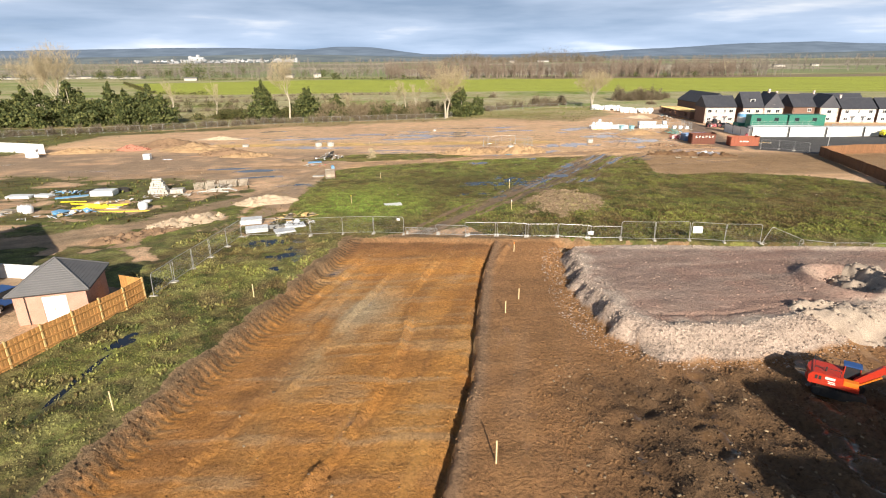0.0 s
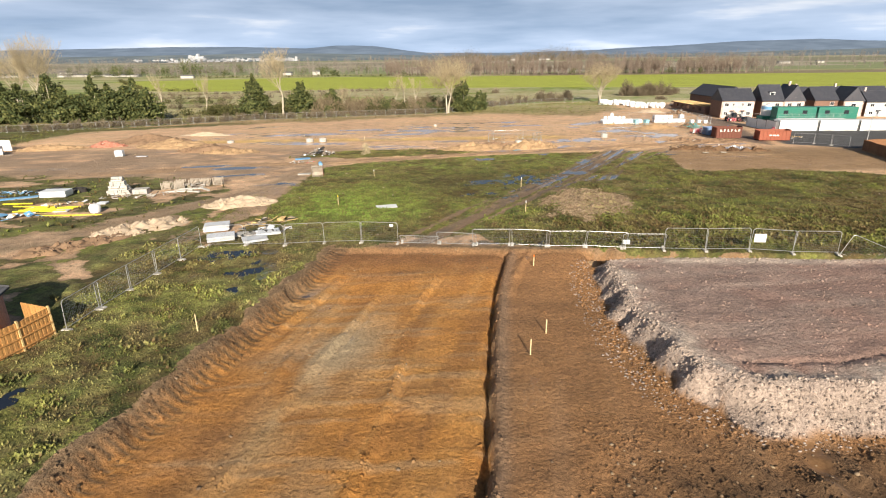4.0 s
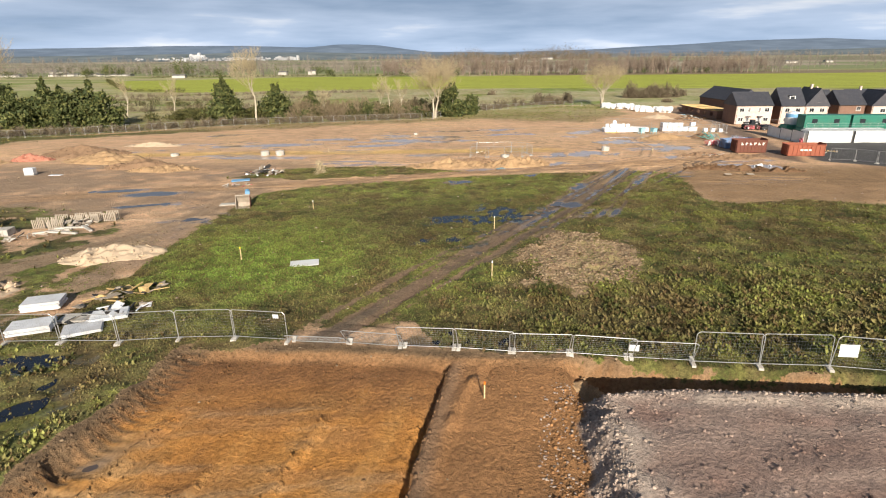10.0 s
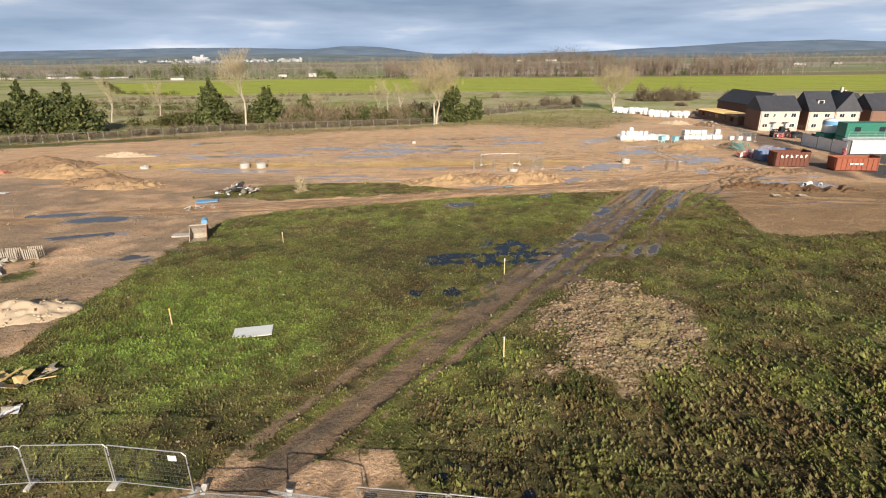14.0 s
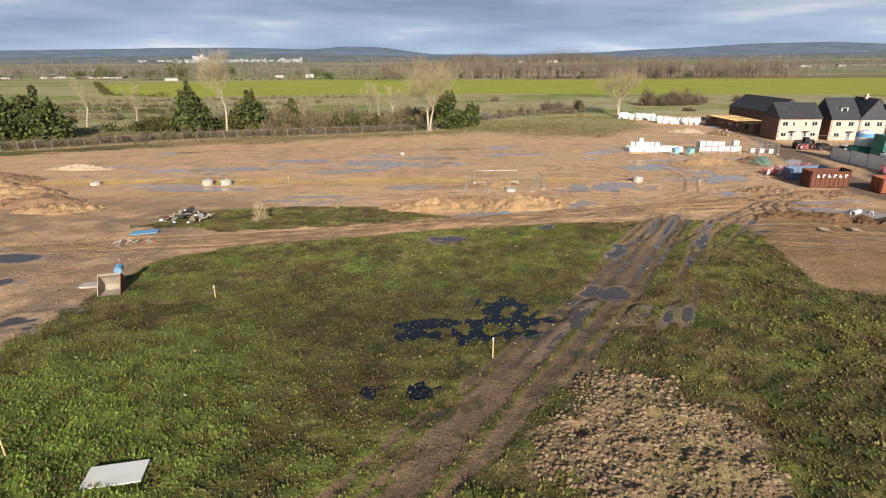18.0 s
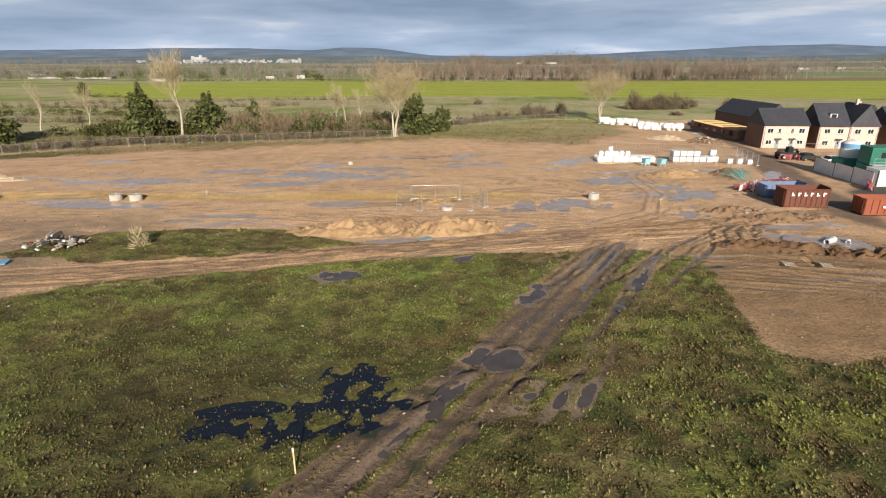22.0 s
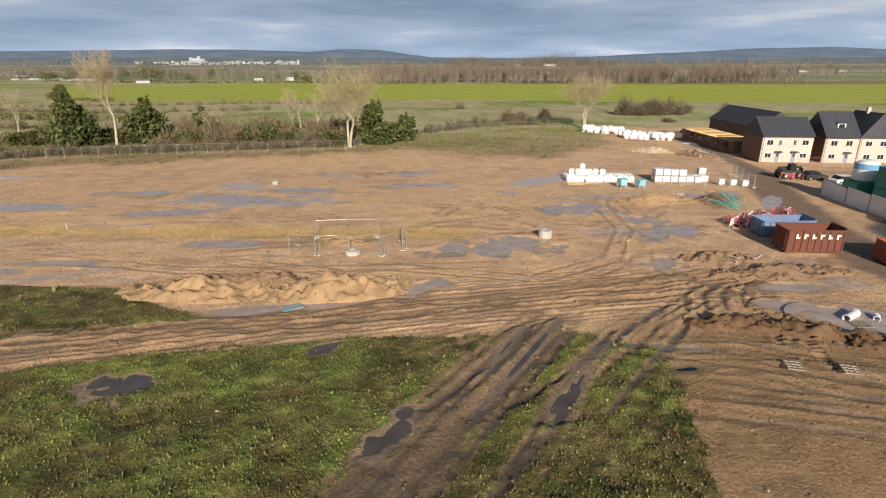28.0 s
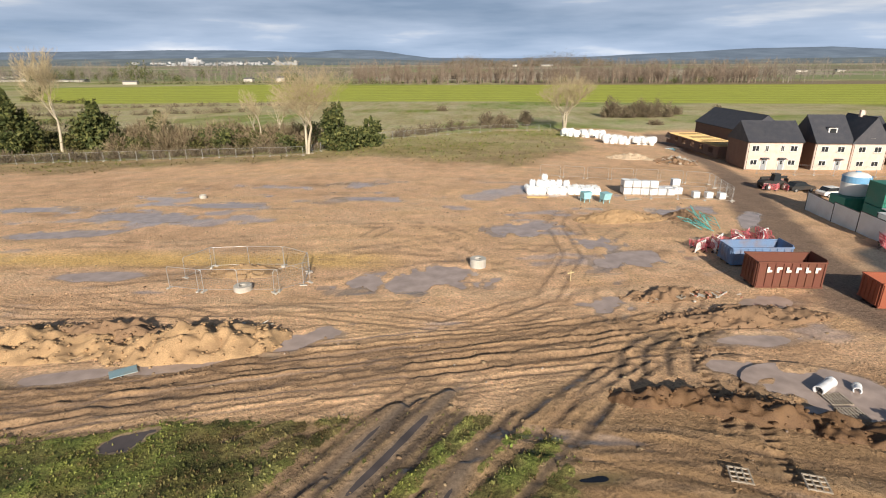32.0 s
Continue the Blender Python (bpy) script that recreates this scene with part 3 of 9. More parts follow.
CROP = [(-330, 560), (-215, 395), (-165, 378), (-60, 392), (90, 393), (250, 372), (420, 352), (900, 330), (900, 600), (420, 612), (-34, 612), (-170, 625)]
LANE = [(63, 118), (69, 133), (70, 140), (73, 150), (78.5, 168), (84.5, 186), (88, 205), (93, 240), (98, 262), (90, 262), (84, 235), (81.5, 200), (78, 184), (71, 166), (66, 150), (64, 138), (61, 126)]
YARD = [(66, 120), (73, 112), (140, 108), (140, 141), (79, 144), (72, 140)]
TRACK = [(-1.2, 57.5), (-0.7, 59.6), (2.6, 65.7), (3.8, 67.4), (6.3, 71.2), (9.2, 75.5), (12.9, 80.6), (18.4, 89.4), (23.6, 99.7), (28.5, 108), (33, 116)]
HAUL = [(-60, 92), (-45, 98), (-28, 102.5), (-15, 104.8), (-2, 107.8), (9, 111.4), (17, 114), (25, 116.3), (36, 119.3), (48, 122)]
STORE_TRACK = [(-60, 44), (-46.3, 53.5), (-37.9, 59.5), (-32.9, 67.0), (-27.5, 76.5), (-23.8, 86.0), (-23, 95), (-22, 104)]
RUTS = [
    [(-30, 101.0), (-15, 103.8), (-2, 106.5), (8.6, 110.2), (16, 113.2), (25, 115.6), (36, 118.4), (47, 121)],
    [(-30, 103.6), (-15, 106), (-2, 109), (8.6, 112.3), (16, 115.2), (24, 118.4), (34, 120.6), (48, 123.6)],
    [(9, 109.2), (17.4, 111.9), (25.9, 114.7), (36.0, 117.8), (43.9, 120.4)],
    [(20.5, 96.3), (24.0, 102.5), (28.7, 110.3), (33.2, 115.6)],
    [(27.0, 95.2), (29.4, 99.5), (32.6, 106.1), (37.5, 112)],
    [(31.0, 104.4), (34.8, 109.2), (38.8, 113.3), (45.5, 119.6)],
    [(35.1, 106.2), (38.0, 109.3), (40.8, 113.9), (47.6, 120.5)],
    [(51.3, 124.0), (49.0, 116.7), (47.4, 111.1), (46.0, 107.6)],
    [(43.9, 121.4), (43.3, 117.2), (43.7, 113.4)],
    [(44.7, 118.6), (48.0, 120.8), (49.8, 119.5), (47.8, 116.3)],
    [(38.0, 107.6), (43.1, 107.4), (47.1, 104.8), (54, 103)],
    [(37.0, 109.6), (43.1, 109.7), (50, 106.8)],
    [(30, 121), (40, 128), (44, 138), (44, 150), (47, 158)],
    [(-20, 128), (0, 124), (20, 125), (34, 122)],
]
GROOVES = [
    [(27.8, 103.7), (29.3, 107.3), (32.7, 113.8)], [(31.0, 102.1), (33.6, 107.2), (36.0, 110.9), (41.6, 116.8)],
    [(22.6, 101.4), (25.0, 103.6), (28.7, 109.8), (30.9, 113.0)], [(26.3, 101.9), (29.5, 108.1), (32.7, 113.1)],
    [(27.8, 102.3), (33.0, 107.2), (37.9, 113.2)], [(33.3, 102.4), (37.0, 107.3), (41.7, 113.3)],
    [(26.4, 94.9), (30.8, 101.9), (33.2, 107.2), (36.0, 112.0)], [(24.4, 92.0), (28.0, 98.0), (31.0, 104.0), (35.0, 110.5)],
    [(8.0, 77.6), (13.3, 85.4), (17.6, 91.2), (24.0, 102.4), (30.4, 111.6)], [(11.4, 77.0), (16.0, 84.4), (20.2, 90.4), (26.4, 101.4), (32.6, 111.4)],
    [(10.0, 78.6), (14.6, 85.6), (19.0, 91.6), (25.2, 102.6), (31.4, 112.4)], [(13.4, 77.6), (17.4, 84.0), (21.4, 90.4), (27.4, 101.4), (33.4, 111.6)],
    [(20.6, 84.6), (23.4, 88.6), (25.0, 92.0)], [(22.4, 84.8), (24.6, 88.4), (26.4, 92.4)],
]
GROOVES += [[(42.6 + 0.75 * k, 115.8 + 0.1 * k), (43.5 + 0.75 * k, 118.6 + 0.1 * k), (45.0 + 0.7 * k, 120.6), (47.6 + 0.6 * k, 121.6)] for k in range(0, 7, 2)]
CRAWLER = [[(50.6, 123.4), (49.5, 116.1), (48.2, 110.1), (47.6, 107.0)], [(48.9, 123.4), (47.8, 116.4), (46.6, 111.0)]]
rut_rng = random.Random(17)
for k in range(46):
    # haul-track and turning marks of many wheels
    cx, cy = rut_rng.uniform(-12, 50), 0.0
    cy = float(np.interp(cx, (-12, 9, 25, 48), (106, 111.5, 116.3, 121.5))) + rut_rng.gauss(0.4, 1.6)
    a = math.atan2(0.27, 1) + rut_rng.gauss(0, 0.07)
    ln, bend = rut_rng.uniform(6, 16), rut_rng.gauss(0, 0.012)
    RUTS.append([(cx + s * ln / 4 * math.cos(a) - bend * s * s * 4 * math.sin(a), cy + s * ln / 4 * math.sin(a) + bend * s * s * 4) for s in range(-2, 3)])
for k in range(34):
    cx, cy = rut_rng.uniform(22, 56), rut_rng.uniform(108, 150)
    a = rut_rng.choice((0.2, 0.35, 0.9, 1.5, -0.9)) + rut_rng.gauss(0, 0.2)
    ln, bend = rut_rng.uniform(4, 10), rut_rng.gauss(0, 0.05)
    RUTS.append([(cx + s * ln / 4 * math.cos(a) - bend * s * s * 4 * math.sin(a), cy + s * ln / 4 * math.sin(a) + bend * s * s * 4) for s in range(-2, 3)])
for k in range(30):
    cx, cy = rut_rng.uniform(-60, 30), rut_rng.uniform(124, 176)
    a = rut_rng.gauss(0.05, 0.2)
    ln, bend = rut_rng.uniform(8, 20), rut_rng.gauss(0, 0.02)
    RUTS.append([(cx + s * ln / 4 * math.cos(a) - bend * s * s * 4 * math.sin(a), cy + s * ln / 4 * math.sin(a) + bend * s * s * 4) for s in range(-2, 3)])
# puddles: centre, half length, half width, turn, clear or muddy
PUDDLES = [
    (5.9, 85.2, 2.8, 0.75, 8, True), (5.9, 83.3, 1.7, 0.8, 5, True), (11.2, 85.6, 2.9, 1.9, 35, True), (10.4, 88.8, 1.6, 1.0, 55, True), (9.0, 82.6, 2.2, 0.9, 5, True), (4.6, 77.2, 1.6, 0.9, 10, True),
    (19.5, 90.3, 1.3, 0.6, 57, False), (17.9, 91.3, 0.8, 0.35, 57, False), (23.5, 86.8, 1.7, 0.5, 62, False),
    (7.2, 104.9, 2.0, 1.0, 15, False), (6.8, 57.2, 1.7, 0.7, -4, True), (16.9, 108.8, 1.3, 0.5, 20, False), (-17.4, 52.2, 1.5, 0.5, 5, True), (-18.6, 54.6, 1.4, 0.45, 8, True),
    (-15.6, 46.0, 1.2, 0.55, 0, True), (-16.2, 50.0, 1.3, 0.6, 20, True), (-10.2, 47.2, 0.7, 0.35, 60, False),
    (-35.0, 98.6, 4.2, 1.3, 8, False), (-22.4, 85.4, 2.4, 1.0, 12, False), (-41, 100.8, 3.6, 0.9, 10, False), (-33, 92, 2.5, 0.8, 15, False),
    (30.0, 132.3, 4.8, 2.6, 28, False), (40.4, 148.4, 3.4, 2.6, 30, False), (47.3, 142.2, 2.3, 1.9, 40, False), (50.2, 137.2, 4.0, 1.7, 18, False),
    (44.6, 127.2, 2.3, 1.6, 20, False), (53.4, 114.0, 3.6, 2.4, -20, False), (49.9, 116.6, 1.7, 1.0, 10, False), (53, 120.5, 3.2, 0.9, 5, False),
    (0.5, 132.0, 4.4, 1.2, 4, False), (-33, 131.4, 7.5, 1.5, 0, False), (-13.5, 125.8, 3.6, 0.7, 3, False), (-12, 144.2, 6.5, 1.5, 12, False), (-34, 147.0, 6.0, 1.8, 2, False),
    (-6, 152, 7, 1.9, -8, False), (-24, 156, 6, 1.3, 6, False), (1, 158.5, 5, 1.4, 0, False), (17.6, 117.4, 2.7, 0.8, 28, False), (9.8, 114.9, 3.4, 0.8, 12, False),
    (22.5, 120.2, 2.0, 0.8, 35, False), (62, 156.5, 3.4, 1.6, 20, False), (68, 152, 4, 1.2, 60, False), (86, 226, 4, 1.6, 80, False),
    (38.9, 106.9, 1.1, 0.3, 10, True), (-20.9, 28.2, 4.6, 0.34, 88, True), (-21.0, 33.0, 1.2, 0.45, 80, True),
    (56, 127, 2.4, 0.8, 10, False), (14.6, 116.0, 2.6, 0.7, 12, False), (33.5, 131.0, 3.4, 1.2, 30, False), (24.5, 131.5, 2.4, 1.0, 30, False), (14.0, 83.4, 2.6, 0.2, 56, False), (16.6, 87.2, 1.5, 0.22, 57, False), (20.6, 86.9, 1.0, 0.35, 60, False), (22.0, 86.4, 1.3, 0.4, 60, False), (31.0, 103.3, 1.5, 0.4, 62, False),
     (22.4, 100.7, 1.4, 0.5, 61, False), (30.0, 108.6, 5.0, 0.3, 61, False), (32.1, 104.6, 2.8, 0.24, 64, False), (28.7, 109.6, 2.4, 0.22, 63, False),
]


def base_level(x, y):
    z = np.where(y < 250, -0.0234 * (np.minimum(y, 250) - 60), -4.45 - 0.9 * smooth(y, 250, 500))
    z = np.where(y < 0, 1.4, z) + 0.007 * np.clip(x, -120, 120) * (1 - smooth(y, 240, 420))
    z = z - 0.35 * smooth(y, 105, 128) * (1 - smooth(y, 175, 215)) - 0.9 * smooth(x, 62, 90) * smooth(y, 130, 190) * (1 - smooth(y, 260, 500))
    z = z + 0.35 * smooth(y, 135.0, 138.5) * (1 - smooth(y, 150, 190)) * (1 - smooth(x, 24, 34))
    z = z - 1.35 * smooth(x, 80, 91) * smooth(y, 176, 192) * (1 - smooth(y, 235, 300))
    return z


ORANGE, ORANGE_2, BROWN, TAN, OCHRE = (0.46, 0.207, 0.052), (0.345, 0.173, 0.068), (0.34, 0.20, 0.108), (0.70, 0.448, 0.268), (0.74, 0.485, 0.262)
FILLCOL, GRASSCOL, GRASSDRY, GRASSBRIGHT = (0.345, 0.222, 0.172), (0.14, 0.132, 0.045), (0.23, 0.19, 0.085), (0.17, 0.24, 0.05)


def ground(x, y):
    """Height, soil colour, wetness and plant cover of the ground."""
    x, y = np.asarray(x, float), np.asarray(y, float)
    wide = fbm(x, y, 9.0, 4)
    mid = fbm(x + 50, y + 20, 2.4, 3)
    fine = fbm(x - 31, y + 77, 1.1, 2)
    site = 1 - smooth(y, 190, 260)
    h = base_level(x, y) + 0.10 * wide * site + 0.03 * mid * site
    col = np.empty(x.shape + (3,))
    wet, veg = np.zeros(x.shape), np.zeros(x.shape)

    def paint(mask, c):
        col[:] = col * (1 - mask[..., None]) + np.array(c) * mask[..., None]

    col[:] = TAN
    paint(smooth(wide + 0.5 * mid, -0.1, 0.6) * 0.55, OCHRE)
    paint(smooth(-wide + 0.5 * mid, 0.15, 0.6) * 0.32, BROWN)
    lay = streaks(x, y, 6, 5, 1.5, 4)
    paint(smooth(lay, 0.05, 0.5) * 0.45, (0.66, 0.47, 0.30))
    paint(smooth(-lay, 0.1, 0.5) * 0.32, (0.38, 0.225, 0.12))
    wet += 0.3 * smooth(-wide - 0.6 * lay, 0.15, 0.7)
    # thin films of standing water on the trampled mud
    sheet = streaks(x + 40, y + 9, 5, 2.2, 5.5, 4) + 0.4 * streaks(x - 3, y, 3, 3, 0.9, 2)
    plain_zone = smooth(y, 117, 123) * (1 - smooth(y, 168, 186)) * smooth(x, -80, -60) * (1 - smooth(x, 58, 64))
    film = smooth(sheet, 0.30, 0.58) * plain_zone
    h += 0.05 * lay * site * (1 - film)
    paint(film * 0.75, (0.47, 0.365, 0.31))
    wet = np.maximum(wet, film)
    h += 0.045 * fine * site + 0.05 * mid * site
    # the low cut across the far mud
    cut = smooth(y + 0.8 * mid, 133.5, 136) * (1 - smooth(y + 0.8 * mid, 136.5, 139)) * (1 - smooth(x, 22, 30)) * smooth(x, -70, -60)
    paint(cut * 0.8, (0.55, 0.36, 0.12))
    # browner trampled soil about the storage field
    store_soil = (1 - smooth(x, -24, -14)) * smooth(y, 30, 44) * (1 - smooth(y, 118, 132)) * smooth(mid + 0.8 * wide, -0.7, 0.2)
    paint(store_soil * 0.75, (0.27, 0.195, 0.135))
    wet = np.maximum(wet, store_soil * 0.5 * smooth(sheet, 0.1, 0.5))
    # right-hand stripped soil and lane
    strip = smooth(x + wide * 2, 34, 38) * smooth(y + wide, 88, 92) * (1 - smooth(y, 108, 116))
    paint(strip * 0.85, (0.32, 0.20, 0.102))
    paint(smooth(x + wide * 2, 33, 39) * smooth(y, 97, 102) * (1 - smooth(y + wide, 112, 118)) * 0.6, (0.30, 0.188, 0.096))
    # plant cover
    grass = np.zeros(x.shape)
    for pts, soft, strength in ((FIELD, 1.6, 1.0), (VERGE, 0.7, 1.0), (PATCH, 1.3, 1.0), (STORE, 6.0, 0.75), (FAR_VERGE, 7.0, 0.7)):
        sel = near(x, y, pts, soft + 2)
        if sel.any():
            d = area_distance(x[sel], y[sel], pts) + soft * 0.8 * (0.6 * mid[sel] + 0.6 * wide[sel]) + 0.35 * fine[sel]
            grass[sel] = np.maximum(grass[sel], strength * (1 - smooth(d, -soft * 0.5, soft * 0.5)))
    sel = near(x, y, STORE, 10)
    grass[sel] *= np.where(area_distance(x[sel], y[sel], STORE) < 3, smooth(mid[sel] + wide[sel], -0.5, 0.0), 1)
    out = smooth(y - np.interp(x, (-140, -113, -91, -67, -37, -3, 11, 26, 44, 62, 75, 100), (150, 166, 179, 193, 199, 207, 234, 249, 257, 259, 262, 266)), 0, 3) * (1 - smooth(x, 96, 110) * (1 - smooth(y, 262, 275)))
    grass = np.maximum(grass, out * 0.95)
    left = smooth(-x, 100, 106) * smooth(y, 20, 40)
    grass = np.maximum(grass, left * (y < 170))
    turf = grass * (1 - smooth(y, 176, 200))
    paint(turf * 0.85, (0.155, 0.122, 0.056))
    dd, _ = line_distance(x, y, TRACK)
    dd = dd + 0.45 * mid + 0.25 * fine
    onsite = (1 - smooth(y, 112, 118))
    trk = (1 - smooth(dd + 0.9 * smooth(y, 94, 104), 2.0, 3.0)) * onsite
    # grass survives on strips between the wheel lines
    lines = streaks(x, y, 58, 45, 0.85, 2)
    trk = trk * np.maximum(smooth(-lines, -0.16, 0.1), smooth(y, 88, 100) * 0.3)
    grass *= 1 - trk * 0.92
    hd, h_side = line_distance(x, y, HAUL)
    haul = 1 - smooth(hd + 0.5 * mid - 0.9 * smooth(x, 12, 40), 1.5, 2.6)
    grass *= 1 - haul
    sd, _ = line_distance(x, y, STORE_TRACK)
    stk = 1 - smooth(sd + 1.6 * mid + fine, 1.2, 3.2)
    grass *= 1 - stk * 0.9
    mottled = smooth(mid + 0.9 * fine, -0.35, 0.3)
    speck = smooth(fine + 0.6 * fbm(x + 3, y - 61, 0.7, 2), -0.45, 0.4)
    gc = np.array(GRASSDRY) * (1 - mottled[..., None]) + np.array(GRASSCOL) * mottled[..., None]
    bright = np.exp(-(((x + 11) / 12) ** 2 + ((y - 72) / 9) ** 2) * 1.2) * 1.3 + 0.35 * smooth(wide, 0.1, 0.5)
    bright = np.clip(bright + 0.35 * np.exp(-(((x + 4) / 22) ** 2 + ((y - 100) / 9) ** 2)) + 0.3 * fine, 0, 1)
    gc = gc * (1 - bright[..., None]) + np.array(GRASSBRIGHT) * bright[..., None]
    brown_patch = smooth(-wide - 0.3 * mid, 0.12, 0.45) * (y < 180)
    gc = gc * (1 - 0.6 * brown_patch[..., None]) + np.array((0.14, 0.095, 0.05)) * 0.6 * brown_patch[..., None]
    verge_dry = (1 - smooth(x, -12, -8)) * (1 - smooth(y, 57, 64)) * smooth(mid + 0.5 * wide, -0.5, 0.2)
    gc = gc * (1 - 0.5 * verge_dry[..., None]) + np.array((0.30, 0.27, 0.11)) * 0.5 * verge_dry[..., None]
    # ranker dark weeds either side of the track
    rank = np.clip(np.exp(-(((x - 1) / 9) ** 2 + ((y - 76) / 6) ** 2)) + np.exp(-(((x - 36) / 14) ** 2 + ((y - 78) / 8) ** 2)) + 0.6 * np.exp(-(((x - 8) / 12) ** 2 + ((y - 98) / 5) ** 2)), 0, 1) * smooth(mid + 0.6 * wide, -0.4, 0.3)
    gc = gc * (1 - 0.55 * rank[..., None]) + np.array((0.085, 0.07, 0.03)) * 0.55 * rank[..., None]
    hue = fbm(x + 81, y - 17, 3.2, 4)
    hue_2 = fbm(x - 63, y + 44, 1.5, 3)
    for mask, k, c in ((smooth(hue, 0.05, 0.4), 0.7, (0.19, 0.20, 0.05)), (smooth(-hue + 0.4 * hue_2, 0.05, 0.45), 0.75, (0.125, 0.083, 0.036)), (smooth(hue_2 - 0.3 * hue, 0.12, 0.45), 0.7, (0.06, 0.085, 0.022))):
        w = (mask * k * (1 - 0.6 * bright))[..., None]
        gc = gc * (1 - w) + np.array(c) * w
    # darker, wetter growth about the flooded hollow
    boggy = (np.exp(-(((x - 2) / 13) ** 2 + ((y - 85) / 9) ** 2)) * 0.75)[..., None]
    gc = gc * (1 - boggy) + np.array((0.075, 0.068, 0.026)) * boggy
    boggy = (np.exp(-(((x - 10) / 12) ** 2 + ((y - 58.5) / 3.5) ** 2)) * 0.7)[..., None]
    gc = gc * (1 - boggy) + np.array((0.08, 0.07, 0.028)) * boggy
    gc = gc * (0.78 + 0.5 * speck[..., None]) * np.array((1.0, 1.02, 0.88))
    far_g = smooth(y, 180, 260)
    meadow = smooth(fbm(x + 300, y * 1.6, 60, 3), 0.0, 0.25)[..., None]
    gc = gc * (1 - far_g[..., None]) + (np.array((0.43, 0.38, 0.21)) * (1 - meadow) + np.array((0.27, 0.30, 0.10)) * meadow + 0.10 * wide[..., None] - np.array((0.10, 0.04, 0.07)) * smooth(mid, 0.0, 0.4)[..., None]) * far_g[..., None]
    afar = smooth(y, 176, 200)
    col = col * (1 - (grass * afar)[..., None]) + gc * (grass * afar)[..., None]
    veg = grass.copy()
    wet *= 1 - 0.8 * grass
    h += grass * site * (0.09 * fine + 0.06 * fbm(x + 3, y - 61, 0.7, 2) + 0.03)
    # tracks
    paint(trk * 0.9, (0.165, 0.122, 0.085))
    paint(haul * 0.8, (0.52, 0.32, 0.17))
    # many wheel marks lie side by side on the tracks
    for mask, deg, size, deep, pale in ((trk, 58, 0.75, 0.05, (0.215, 0.163, 0.11)), ((1 - smooth(hd - 2.2 * smooth(x, 10, 40), 2.4, 4.2)) * (1 - 0.8 * grass) * (1 - 0.85 * smooth(x, 40, 43)), 15.0, 0.40, 0.05, (0.70, 0.47, 0.27)), (smooth(x, 34, 38) * (1 - smooth(x, 56, 60)) * smooth(y, 99, 104) * (1 - smooth(y, 110, 113)), -12, 0.9, 0.16, (0.36, 0.25, 0.15))):
        if deg == 15.0:
            across = hd * h_side + 0.25 * wide + 0.05 * mid
            mark = 0.42 * np.sin(across * 2 * math.pi / 0.62 + 0.8 * fbm(x, y, 14, 2)) + 0.5 * fbm(across * 3 + 40, (x + 0.27 * y) / 26, 1.3, 2)
        else:
            mark = streaks(x, y, deg, 18, size, 2)
        h += deep * mark * mask
        paint(smooth(-mark, 0.05, 0.45) * mask * 0.6, (0.28, 0.18, 0.11))
        paint(smooth(mark, 0.1, 0.5) * mask * 0.5, pale)
        if deg == 58:
            pool = smooth(-mark + 0.5 * wide, 0.2, 0.45) * mask * smooth(y, 74, 80) * (1 - smooth(y, 96, 102)) * 0.9
            paint(pool * 0.5, (0.13, 0.10, 0.085))
        else:
            pool = smooth(-mark + 0.5 * wide, 0.42, 0.6) * mask
            paint(pool * 0.6, (0.36, 0.28, 0.23))
        wet = np.maximum(wet, pool)
    paint(stk * 0.6, (0.42, 0.30, 0.19))
    h -= 0.05 * trk
    for pts, k, w in [(r, 1.0, 0.22) for r in RUTS] + [(TRACK, 0.8, 0.35), (STORE_TRACK, 0.8, 0.4), (HAUL, 0.8, 0.4)]:
        sel = near(x, y, pts, 3)
        if not sel.any():
            continue
        d, _ = line_distance(x[sel], y[sel], pts)
        d = d + 0.10 * mid[sel]
        ends = np.minimum(1, np.minimum(np.hypot(x[sel] - pts[0][0], y[sel] - pts[0][1]), np.hypot(x[sel] - pts[-1][0], y[sel] - pts[-1][1])) / 2.5)
        for off in (0.85, 1.95):
            if off > 1 and pts not in (HAUL, TRACK):
                continue
            q = np.abs(d - off) + 3 * (1 - ends)
            tread = 1 + 0.5 * fine[sel]
            h[sel] += k * (-0.045 * np.exp(-(q / w) ** 2) + 0.03 * tread * np.exp(-((q - 2 * w) / w) ** 2))
            m = np.exp(-(q / (w * 1.2)) ** 2) * 0.75 * k
            c2 = np.array((0.27, 0.175, 0.105))
            m = m * 0.8
            col[sel] = col[sel] * (1 - m[:, None]) + c2 * m[:, None]
            wet[sel] = np.maximum(wet[sel], m * 0.75)
            veg[sel] *= 1 - m
    for k, pts in enumerate(GROOVES):
        sel = near(x, y, pts, 1.5)
        if not sel.any():
            continue
        d, _ = line_distance(x[sel], y[sel], pts)
        d = np.abs(d + 0.10 * fine[sel])
        cut = np.exp(-(d / 0.24) ** 2)
        churn = 0.5 * smooth(y[sel], 99, 106) * (k < 7 or k > 13)
        h[sel] += -(0.04 + 0.04 * churn) * cut + (0.012 + 0.035 * churn) * np.exp(-((d - 0.42) / 0.16) ** 2)
        for m, c2 in ((np.exp(-((d - 0.42) / 0.2) ** 2) * 0.8 * churn, (0.50, 0.33, 0.18)), (cut * 0.9, (0.115, 0.083, 0.06))):
            col[sel] = col[sel] * (1 - m[:, None]) + np.array(c2) * m[:, None]
        wet[sel] = np.maximum(wet[sel], cut * smooth(wide[sel] + mid[sel], -0.5, 0.3))
